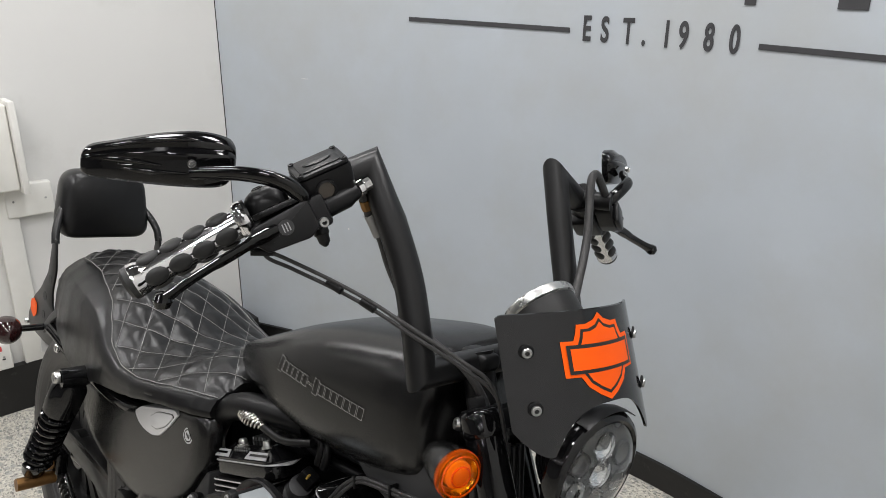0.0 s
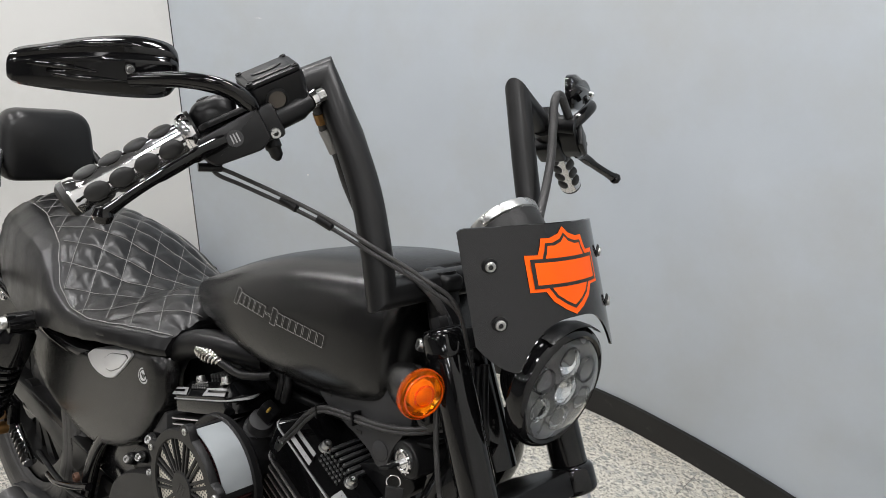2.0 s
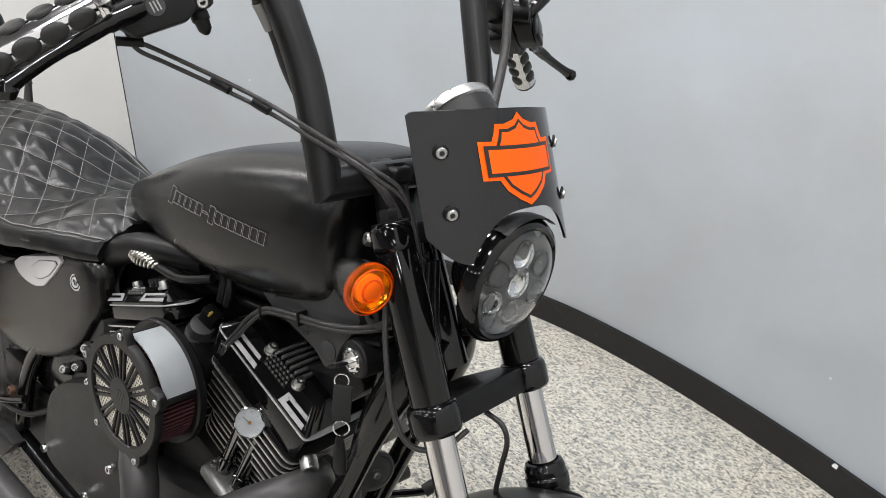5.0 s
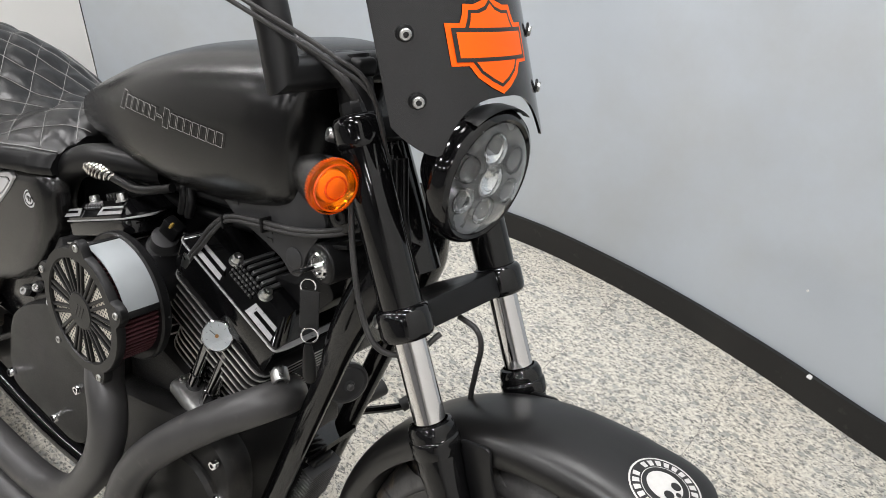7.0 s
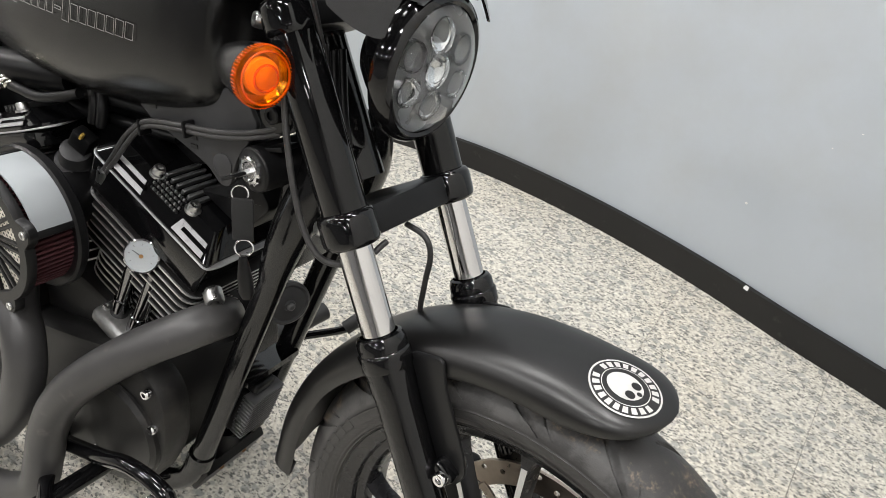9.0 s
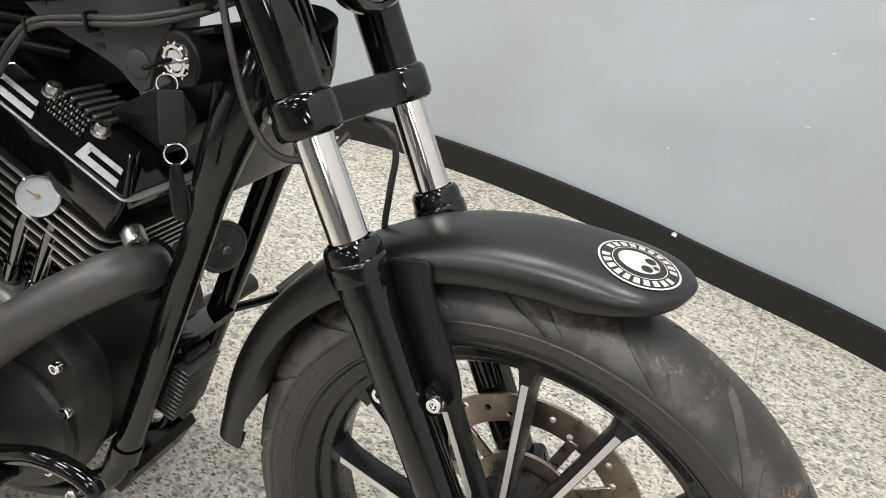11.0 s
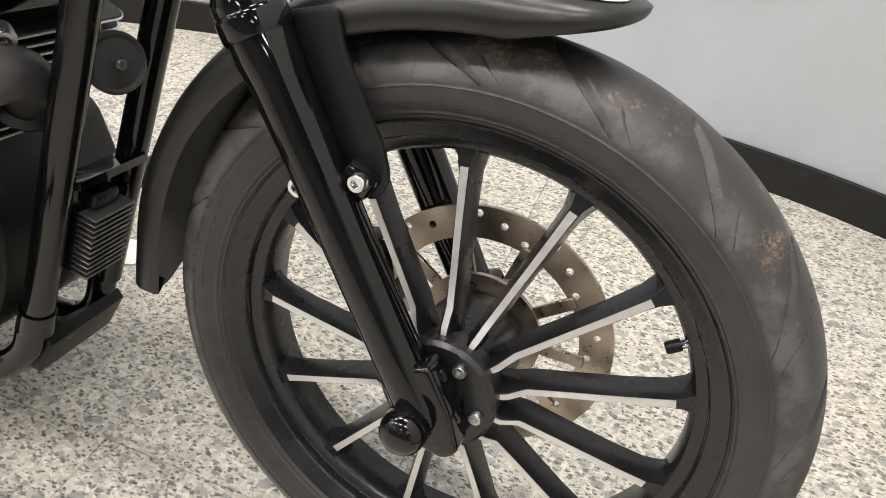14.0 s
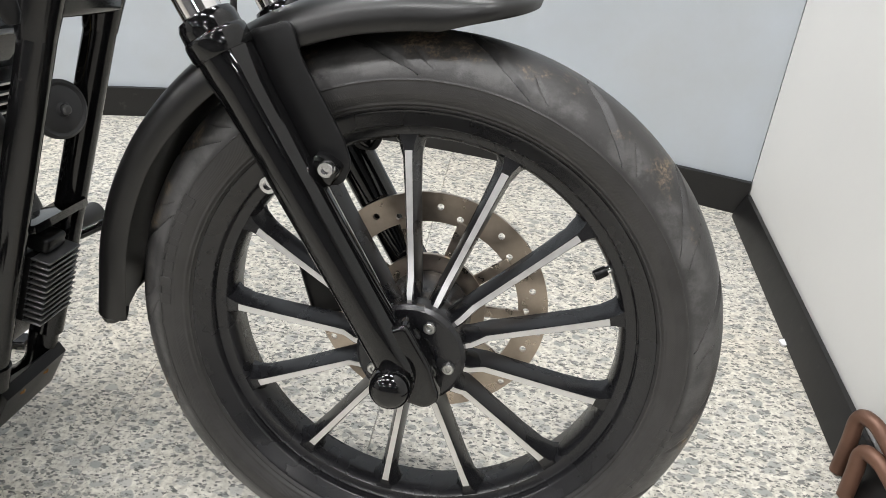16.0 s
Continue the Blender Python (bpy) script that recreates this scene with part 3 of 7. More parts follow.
# flush ceiling panels
for x, y in [(-2.0, 0.2), (-0.95, 0.50), (0.15, 0.36)] + [(-5.55 + 1.25 * i, -1.05) for i in range(7)] + [(-5.0 + 2.5 * i, -2.9 - 1.9 * j) for j in range(2) for i in range(4)]:
    t = tagged(new("ceiling_light"), "flush white rectangular ceiling light panel", "ceiling light", group="ceiling lights")
    t.matrix_basis = pose(x, y, HC)
    bm = bmesh.new()
    loft(bm, [[(sx * a, sy * b, z) for sx, sy in ((-1, -1), (1, -1), (1, 1), (-1, 1))] for a, b, z in ((0.30, 0.10, 0), (0.325, 0.125, -0.001), (0.325, 0.125, -0.010), (0.305, 0.105, -0.012), (0.30, 0.10, -0.004))], caps=False)
    part("trim_frame", bm, PLAST, t)
    la = bpy.data.lights.new("panel_lamp", "AREA")
    la.shape, la.size, la.size_y, la.energy, la.color = "RECTANGLE", 0.60, 0.20, LAMP, (1.0, 0.985, 0.975)
    lo = new("panel_lamp", la)
    lo.parent = t
    lo.matrix_basis = pose(0, 0, -0.006)

# ---- the motorcycle: x ahead, y to its left, z up; it leans on its side stand ----
LEAN, Y0, HEAD, PX, STEER = 11.5, -0.036, 2.8, -0.4, -2.0
UPRIGHT = Matrix.Translation((0, Y0, 0)) @ pose(0, 0, 0, -LEAN)
BODY = UPRIGHT @ Matrix.Translation((PX, 0, 0)) @ pose(0, 0, 0, 0, 0, HEAD) @ Matrix.Translation((-PX, 0, 0))
RAKE = radians(29.65)
SD = Vector((math.sin(RAKE), 0, -math.cos(RAKE)))      # down the fork
FRONT = BODY.inverted() @ UPRIGHT @ Matrix.Translation((-0.314, 0, 0.769)) @ Matrix.Rotation(radians(-STEER), 4, SD) @ Matrix.Translation((0.314, 0, -0.769))
bike = tagged(new("motorcycle"), "satin black cruiser motorcycle with high bars, leaning on its stand", "motorcycle")
bike.matrix_basis = BODY


def fp(name, bm, material, label="", parent=None, sharp=38):
    """A part that steers with the fork."""
    return part(name, bm, material, parent or bike, label, None if parent else FRONT, sharp)


def fork_x(z):
    return -0.365 + (0.973 - z) * 0.5691


# front wheel
WC = Vector((0.010, 0.0, 0.328))
wheel = new("front_wheel")
wheel.parent = bike
wheel.matrix_basis = FRONT @ Matrix.Translation(WC) @ Matrix(((1, 0, 0, 0), (0, 0, -1, 0), (0, 1, 0, 0), (0, 0, 0, 1)))
tagged(wheel, "thirteen-spoke black wheel with machined spoke faces")


def tyre_mesh(R, W, bead, half_bead, n=1100, grooves=17):
    """A tyre about z with curved tread grooves, sidewall rings and worn shoulders."""
    prof = []
    sides = [-1 + 0.38 * k / 34 for k in range(34)] + [-0.62 + 1.24 * k / 130 for k in range(131)] + [0.62 + 0.38 * k / 34 for k in range(1, 35)]
    for a in sides:
        s = abs(a)
        if s < 0.6201:                      # tread
            u = s / 0.62
            z, r = 0.47 * W * math.sin(u * 1.32) / math.sin(1.32), R - 0.036 * (1 - math.cos(u * 1.32)) / (1 - math.cos(1.32))
        else:
            u = (s - 0.62) / 0.38
            r = R - 0.036 - (R - 0.036 - bead) * u
            z = 0.47 * W + 0.03 * W * math.sin(u * math.pi) - (0.47 * W - half_bead) * u ** 2.4
            if 0.76 < u < 0.80 or 0.86 < u < 0.90:
                z += 0.0013
            elif 0.30 < u < 0.56:
                z += 0.00045 * (int(u * 34) % 2)
            elif 0.16 < u < 0.19:
                z += 0.0010
        prof.append((r, z * (1 if a > 0 else -1), a))
    def soft(d, w):
        return max(0.0, 1 - (d / w) ** 2) ** 0.5 if d < w else 0.0
    rings = []
    for i in range(n):
        th = 2 * math.pi * i / n
        ring = []
        for r, z, a in prof:
            s = abs(a)
            d = 0
            if 0.06 < s < 0.66:
                ph = (th * grooves / (2 * math.pi) + (0.5 if a > 0 else 0) + 1.25 * s ** 1.3) % 1.0
                d = 0.0062 * soft(abs(ph - 0.5), 0.060 * min(1.0, 7 * (s - 0.06)) * min(1.0, 6 * (0.64 - s)) + 1e-4)
                ph2 = (th * grooves / (2 * math.pi) + 0.3 + (0.5 if a > 0 else 0) + 0.9 * s) % 1.0
                d = max(d, 0.003 * soft(abs(ph2 - 0.5), 0.028 * min(1.0, max(0.0, 9 * (s - 0.36))) * max(0.0, min(1.0, 9 * (0.60 - s))) + 1e-4))
            ring.append(((r - d) * math.cos(th), (r - d) * math.sin(th), z))
        rings.append(ring)
    bm = bmesh.new()
    rows = [[bm.verts.new(p) for p in ring] for ring in rings]
    for a, b in zip(rows, rows[1:] + rows[:1]):
        for k in range(len(a) - 1):
            bm.faces.new((a[k], a[k + 1], b[k + 1], b[k]))
    return bm


part("tyre", tyre_mesh(0.3345, 0.113, 0.2590, 0.040), TYRE, wheel, "worn treaded tyre with dusty shoulders", sharp=60)
# sidewall lettering, unreadable: raised bars
for a0, n, r in ((150, 7, 0.288), (330, 5, 0.29)):
    for k in range(n):
        a = radians(a0 + k * (4.2 if r > 0.28 else 2.4))
        bm = bmesh.new()
        h = 0.014 if r > 0.28 else 0.005
        block(bm, h, r * radians(2.6 if r > 0.28 else 1.3), 0.0010, Matrix.Rotation(a, 4, "Z") @ pose(r, 0, 0.0549 if r > 0.28 else 0.0531), 0.0005, 1)
        part("sidewall_bar", bm, TYRE, wheel)
bm = bmesh.new()
rim_prof = [(0.230, -0.030), (0.2265, -0.012), (0.2255, 0.004), (0.2275, 0.014), (0.2315, 0.019), (0.2400, 0.0205), (0.2420, 0.0225), (0.2425, 0.0310), (0.2450, 0.0340), (0.2540, 0.0370), (0.2575, 0.0420), (0.2605, 0.0430), (0.2622, 0.0415), (0.2622, 0.036), (0.256, 0.030),
            (0.252, 0.0), (0.256, -0.030), (0.2622, -0.036), (0.2622, -0.042), (0.2595, -0.043), (0.243, -0.036), (0.230, -0.030)]
lathe(bm, rim_prof, None, 120)
bmesh.ops.remove_doubles(bm, verts=bm.verts[:], dist=1e-5)
part("rim", bm, RIMP, wheel, "satin black cast rim")
# spokes
for k in range(13):
    A = Matrix.Rotation(radians(95.2 - k * 360 / 13), 4, "Z")
    bm = bmesh.new()
    rings = []
    for r, top, wt, wb, bot in ((0.045, 0.058, 0.0055, 0.0090, 0.022), (0.066, 0.054, 0.0042, 0.0080, 0.018), (0.082, 0.041, 0.0038, 0.0080, 0.012), (0.12, 0.035, 0.0038, 0.0082, 0.008),
                                (0.17, 0.028, 0.0040, 0.0088, 0.002), (0.205, 0.0228, 0.0044, 0.0100, -0.004), (0.220, 0.0205, 0.0056, 0.0140, -0.007), (0.232, 0.0185, 0.0100, 0.0240, -0.010)):
        rings.append([(r, -wb, bot), (r, -wb, bot + 0.35 * (top - bot)), (r, -wt - 0.0016, top - 0.0045), (r, -wt, top), (r, wt, top), (r, wt + 0.0016, top - 0.0045), (r, wb, bot + 0.35 * (top - bot)), (r, wb, bot)])
    loft(bm, rings)
    sp = part("spoke", bm, RIMP, wheel, m=A, sharp=25)
    bm = bmesh.new()
    rings = []
    for r, top, wt in ((0.056, 0.0570, 0.0024), (0.066, 0.0548, 0.0030), (0.082, 0.0418, 0.0032), (0.12, 0.0358, 0.0032), (0.17, 0.0288, 0.0034), (0.200, 0.0242, 0.0037), (0.2150, 0.0220, 0.0040)):
        rings.append([(r, -wt, top - 0.001), (r, -wt, top), (r, wt, top), (r, wt, top - 0.001)])
    loft(bm, rings)
    part("machined_face", bm, ALU, wheel, "bare machined spoke face", m=A)
bm = bmesh.new()
lathe(bm, [(0, -0.05), (0.05, -0.05), (0.055, -0.03), (0.048, 0.0), (0.052, 0.03), (0.060, 0.046), (0.060, 0.066), (0.056, 0.070), (0.030, 0.071), (0.028, 0.066), (0.022, 0.066), (0, 0.066)], None, 48)
part("hub", bm, RIMP, wheel, "black hub with a flat cover")
bm = bmesh.new()
lathe(bm, [(0.022, 0.060), (0.026, 0.076), (0.0225, 0.077), (0.018, 0.070), (0.018, 0.060)], None, 32)
part("bearing_ring", bm, STEEL, wheel)
for k in range(5):
    a = radians(62 - 72 * k)
    bolt(wheel, (0.0435 * math.cos(a), 0.0435 * math.sin(a), 0.070), (0, 0, 1), 0.0068, 0.006, STEEL)
bm = bmesh.new()
tube(bm, [(0.236, 0, 0.008), (0.2295, 0, 0.010), (0.229, 0, 0.010), (0.222, 0, 0.0125)], [0.0068, 0.0068, 0.0045, 0.0045], 12)
part("valve", bm, CHROME, wheel, "chrome tyre valve", m=Matrix.Rotation(radians(27), 4, "Z"))
bm = bmesh.new()
lathe(bm, [(0, 0.0), (0.006, 0.0), (0.006, 0.012), (0.005, 0.014), (0, 0.014)], axis_m((0.2225, 0, 0.0122), (-1, 0, 0.33)), 12)
part("valve_cap", bm, BLACK, wheel, m=Matrix.Rotation(radians(27), 4, "Z"))
# brake disc on the left, drilled through
def drilled_ring(r0, r1, z0, z1, holes, hr, n=96, hn=12):
    """A flat ring with round holes."""
    loops = [circle(r1, n), circle(r0, n)] + [circle(hr, hn, r * math.cos(a), r * math.sin(a)) for r, a in holes]
    flat = bmesh.new()
    for o in loops:
        vs = [flat.verts.new((x, y, 0)) for x, y in o]
        for p, q in zip(vs, vs[1:] + vs[:1]):
            flat.edges.new((p, q))
    bmesh.ops.triangle_fill(flat, use_beauty=True, use_dissolve=False, edges=flat.edges[:])
    flat.verts.index_update()
    tris = [[v.index for v in f.verts] for f in flat.faces]
    flat.free()
    pts = [p for o in loops for p in o]
    bm = bmesh.new()
    lo, hi = [[bm.verts.new((x, y, z)) for x, y in pts] for z in (z0, z1)]
    for t in tris:
        bm.faces.new([hi[k] for k in t])
        bm.faces.new([lo[k] for k in reversed(t)])
    base = 0
    for o in loops:
        for k in range(len(o)):
            a, b = base + k, base + (k + 1) % len(o)
            bm.faces.new((lo[a], lo[b], hi[b], hi[a]))
        base += len(o)
    return bm


part("brake_disc", drilled_ring(0.110, 0.146, -0.0625, -0.0575, [((0.119, 0.129, 0.138)[k % 3], radians(k * 12 + 3)) for k in range(30)], 0.0042), DISCM, wheel, "drilled steel brake disc with brown patina", sharp=30)
bm = bmesh.new()
lathe(bm, [(0.048, -0.058), (0.070, -0.058), (0.070, -0.052), (0.048, -0.052), (0.048, -0.058)], None, 48)
part("disc_carrier", bm, DISCM, wheel)
for k in range(10):
    part("carrier_arm", block(bmesh.new(), 0.05, 0.014, 0.005, pose(0.092, 0, -0.0575), 0.001, 1), DISCM, wheel, m=Matrix.Rotation(radians(k * 36), 4, "Z"))
# caliper on the left leg
bm = bmesh.new()
block(bm, 0.06, 0.10, 0.05, pose(-0.135, 0.02, -0.075, 0, 0, 15), 0.012, 3)
part("caliper", bm, BLACK, wheel, "black brake caliper")

# front mudguard
def guard(a0, a1, r0, half, skirt, n=56):
    rings = []
    for i in range(n + 1):
        u = 1 - (1 - i / n) ** 1.6
        a = radians(a0 + (a1 - a0) * u)
        e = max(0.0, (u - 0.88) / 0.12)
        h = half * math.sqrt(max(0.02, 1 - e ** 3.4))
        b = max(0.0, (0.05 - u) / 0.05)
        h *= 1 - 0.25 * b
        sk = skirt * (1 - e) ** 0.7 * (1 + 0.35 * max(0.0, 0.35 - u) / 0.35) + 0.004
        R = r0 + 0.004 * max(0, u - 0.8) / 0.2 + 0.012 * (max(0, 0.12 - u) / 0.12) ** 1.5
        ring = []
        m = 20
        for k in range(m + 1):
            t = math.pi * (k / m - 0.5)
            y = h * math.copysign(abs(math.sin(t)) ** 0.85, t)
            r = R - sk * (1 - math.cos(t) ** 0.62)
            ring.append((r, y, a - radians(8.0) * b * (y / h) ** 2))
        inner = [(r - 0.003, y * (1 - 0.003 / max(h, 0.004)), q) for r, y, q in reversed(ring)]
        rings.append([WC + Vector((r * math.cos(q), y, r * math.sin(q))) for r, y, q in ring + inner])
    bm = bmesh.new()
    loft(bm, rings)
    return bm


fender = fp("front_mudguard", guard(187, 74.5, 0.379, 0.070, 0.036), SATIN, "satin black short front mudguard", sharp=55)
# round emblem on the mudguard
def on_guard(u, v, lift):
    deg = 82.0 + math.degrees(u / 0.383)
    f = min(1.0, (187 - deg) / (187 - 74.5))
    e = max(0.0, (f - 0.88) / 0.12)
    h = 0.070 * math.sqrt(max(0.02, 1 - e ** 3.4))
    sk = 0.036 * (1 - e) ** 0.7 + 0.004
    R = 0.379 + 0.004 * max(0, f - 0.8) / 0.2
    y = max(-0.97 * h, min(0.97 * h, v))
    t = math.asin((abs(y) / h) ** (1 / 0.85))
    r = R - sk * (1 - math.cos(t) ** 0.62)
    a = radians(deg)
    return WC + Vector(((r + lift) * math.cos(a), y * (1 + lift / h), (r + lift) * math.sin(a)))


def decal(shape, lift, material, name, parent):
    """A flat figure laid on the mudguard, from rings of (u, v)."""
    bm = bmesh.new()
    n = len(shape)
    cu, cv = sum(p[0] for p in shape) / n, sum(p[1] for p in shape) / n
    rows = [[bm.verts.new(on_guard(cu, cv, lift))]] + [[bm.verts.new(on_guard(cu + (u - cu) * k / 6, cv + (v - cv) * k / 6, lift)) for u, v in shape] for k in range(1, 7)]
    for a, b in zip(rows, rows[1:]):
        for i in range(n):
            j = (i + 1) % n
            bm.faces.new((a[0], b[i], b[j]) if len(a) == 1 else (a[i], b[i], b[j], a[j]))
    return part(name, bm, material, parent)


def ring_decal(r0, r1, a0, a1, lift, material, name, parent, cu=0.0, cv=-0.012, n=40):
    bm = bmesh.new()
    vs = []
    for i in range(n + 1):
        a = radians(a0 + (a1 - a0) * i / n)
        vs.append([bm.verts.new(on_guard(cu + r * math.cos(a), cv + r * math.sin(a), lift)) for r in [r0 + (r1 - r0) * q / 6 for q in range(7)]])
    for p, q in zip(vs, vs[1:]):
        for j in range(6):
            bm.faces.new((p[j], p[j + 1], q[j + 1], q[j]))
    return part(name, bm, material, parent)


CU, CV = 0.004, -0.011
for r0, r1, lift, mt in ((0.0005, 0.0380, 0.0006, DECAL), (0.0368, 0.0388, 0.0009, PRINT), (0.0250, 0.0259, 0.0009, PRINT)):
    ring_decal(r0, r1, 0, 360, lift, mt, "emblem_ring", fender, CU, CV)
for k in range(22):
    a = 360 / 22 * k
    if a in (0, 180):
        continue
    ring_decal(0.0275, 0.0348, a - 5.2, a + 5.2, 0.0009, PRINT, "emblem_bar", fender, CU, CV, 3)
blob = [(CU + 0.0 + 0.0205 * math.cos(t) * (1.0 if math.cos(t) > 0 else 0.9), CV + 0.0185 * math.sin(t)) for t in [2 * math.pi * k / 28 for k in range(28)]]
decal(blob, 0.0010, PRINT, "emblem_figure", fender)
for du, dv, r in ((-0.008, 0.008, 0.0055), (-0.008, -0.008, 0.0055), (-0.015, 0.0, 0.003)):
    decal([(CU + du + r * math.cos(t), CV + dv + r * math.sin(t)) for t in [2 * math.pi * k / 12 for k in range(12)]], 0.0014, DECAL, "emblem_spot", fender)

# fork legs
def leg(y):
    s = 1 if y > 0 else -1
    L = (0.973 - 0.0) / math.cos(RAKE)
    def d(z):
        return (0.99 - z) / math.cos(RAKE)
    M = axis_m((fork_x(0.99), y, 0.99), SD)
    leg_ob = fp("fork_leg", lathe(bmesh.new(), [(0, d(0.655)), (0.0270, d(0.655)), (0.0275, d(0.640)), (0.0275, d(0.618)), (0.0255, d(0.604)),
                                                (0.0245, d(0.56)), (0.0236, d(0.38)), (0.0235, d(0.33)), (0.021, d(0.315)), (0, d(0.312))], M, 36), GLOSS, "gloss black fork slider")
    part("dust_cap", lathe(bmesh.new(), [(0.0215, d(0.668)), (0.0255, d(0.6665)), (0.0280, d(0.662)), (0.0284, d(0.657)), (0.0284, d(0.652)), (0.0300, d(0.6505)), (0.0303, d(0.648)), (0.0303, d(0.637)), (0.0290, d(0.634))], M, 36), GLOSS, leg_ob, "black stepped fork seal cap")
    part("stanchion", lathe(bmesh.new(), [(0.0192, d(0.76)), (0.0192, d(0.65))], M, 36), POLISH, leg_ob, "polished chrome fork tube")
    part("fork_cover", lathe(bmesh.new(), [(0.0205, d(0.955)), (0.0255, d(0.952)), (0.0255, d(0.780)), (0.0235, d(0.776))], M, 36), GLOSS, leg_ob, "gloss black fork tube cover")
    part("top_nut", lathe(bmesh.new(), [(0, d(0.992)), (0.013, d(0.992)), (0.0145, d(0.988)), (0.0145, d(0.980)), (0.023, d(0.979)), (0.0235, d(0.968)), (0.0235, d(0.95))], M, 8), BLACK, leg_ob)
    # axle lug
    bm = bmesh.new()
    prism(bm, rounded([(-0.040, 0.045), (-0.004, 0.062), (0.022, 0.018), (0.036, -0.022), (0.022, -0.036), (-0.006, -0.030), (-0.022, -0.008)], 0.008), -0.015, 0.017,
          Matrix.Translation((WC.x + 0.004, y * 1.0, WC.z - 0.006)) @ Matrix(((1, 0, 0, 0), (0, 0, 1, 0), (0, 1, 0, 0), (0, 0, 0, 1))), 0.005, 3)
    part("axle_lug", bm, GLOSS, leg_ob)
    # clamps of the two yokes
    for z, h, r in ((0.962, 0.038, 0.0280), (0.772, 0.040, 0.0320)):
        mm = axis_m((fork_x(z), y, z), -SD)
        part("yoke_clamp", lathe(bmesh.new(), [(0.020, -h / 2), (r - 0.008, -h / 2), (r - 0.003, -h / 2 + 0.002), (r - 0.0006, -h / 2 + 0.006), (r, -h / 2 + 0.011), (r, h / 2 - 0.011), (r - 0.0006, h / 2 - 0.006), (r - 0.003, h / 2 - 0.002), (r - 0.008, h / 2), (0.020, h / 2)], mm, 40), GLOSS, leg_ob, "gloss black fork clamp")
    return leg_ob


legs = [leg(-0.09), leg(0.09)]
# lower yoke bar and stem
bm = bmesh.new()
M = axis_m((fork_x(0.772), 0, 0.772), -SD)
prism(bm, rounded([(-0.075, -0.018), (0.075, -0.018), (0.075, 0.020), (0.03, 0.06), (-0.03, 0.06), (-0.075, 0.020)], 0.006), -0.017, 0.017,
      Matrix.Translation((fork_x(0.772), 0, 0.772)) @ Matrix(((0, -SD.z * 0 - math.cos(RAKE), -SD.x, 0), (1, 0, 0, 0), (0, -math.sin(RAKE), -SD.z, 0), (0, 0, 0, 1))), 0.004)
fp("lower_yoke", bm, BLACK, "black lower fork yoke")
bm = bmesh.new()
prism(bm, rounded([(-0.075, -0.016), (0.075, -0.016), (0.075, 0.020), (0.03, 0.07), (-0.03, 0.07), (-0.075, 0.020)], 0.006), -0.013, 0.013,
      Matrix.Translation((fork_x(0.962), 0, 0.962)) @ Matrix(((0, -math.cos(RAKE), -SD.x, 0), (1, 0, 0, 0), (0, -math.sin(RAKE), -SD.z, 0), (0, 0, 0, 1))), 0.004)
fp("upper_yoke", bm, BLACK, "black upper fork yoke")
# mudguard stays and their bolts
for s in (-1, 1):
    bm = bmesh.new()
    prism(bm, rounded([(-0.158, 0.655), (-0.114, 0.668), (-0.105, 0.635), (-0.064, 0.562), (-0.055, 0.535), (-0.066, 0.512), (-0.092, 0.514), (-0.108, 0.550), (-0.142, 0.622)], 0.010), -0.003, 0.003,
          Matrix.Translation((0, s * 0.0725, 0)) @ Matrix(((1, 0, 0, 0), (0, 0, 1, 0), (0, 1, 0, 0), (0, 0, 0, 1))), 0.002)
    stay = fp("mudguard_stay", bm, BAR, "black mudguard stay bolted to the fork")
    bolt(stay, (-0.074, s * 0.0935, 0.536), (0, s, 0), 0.0085, 0.008, CHROME, label="chrome bolt")
    bolt(stay, (-0.135, s * 0.084, 0.512), (0, s, 0), 0.010, 0.008, CHROME)
    bolt(stay, (-0.146, s * 0.070, 0.642), (0, s, 0), 0.006, 0.004, BLACK)
    bm = bmesh.new()
    block(bm, 0.030, 0.030, 0.026, Matrix.Translation((-0.080, s * 0.078, 0.532)) @ pose(0, 0, 0, 0, 30, 0), 0.006)
    fp("stay_boss", bm, GLOSS)
# axle cap
bm = bmesh.new()
AX = axis_m((WC.x - 0.010, -0.098, WC.z - 0.010), (0, -1, 0)) @ Matrix.Diagonal((0.86, 0.86, 0.86, 1))
lathe(bm, [(0.024, -0.006), (0.0245, 0.014), (0.026, 0.016), (0.0262, 0.026), (0.0235, 0.036), (0.017, 0.043), (0.008, 0.046), (0, 0.0465)], AX, 36)
cap = fp("axle_cap", bm, GLOSS, "gloss black domed axle cap with a ribbed collar")
for k in range(22):
    a = 2 * math.pi * k / 22
    bm = bmesh.new()
    block(bm, 0.003, 0.003, 0.016, AX @ Matrix.Rotation(a, 4, "Z") @ pose(0.0252, 0, 0.004), 0.001, 1)
    part("rib", bm, GLOSS, cap)
bm = bmesh.new()
tube(bm, [WC + Vector((0, -0.10, 0)), WC + Vector((0, 0.11, 0))], 0.0125, 20)
fp("front_axle", bm, STEEL, "bare steel axle")
# yoke pinch bolts
for z, off in ((0.948, -0.028), (0.760, -0.028)):
    bolt(legs[0], (fork_x(z) + off + 0.004, -0.103, z + 0.007), (-0.5, -1, 0.2), 0.0085, 0.014, STEEL, name="pinch_bolt", label="zinc pinch bolt")

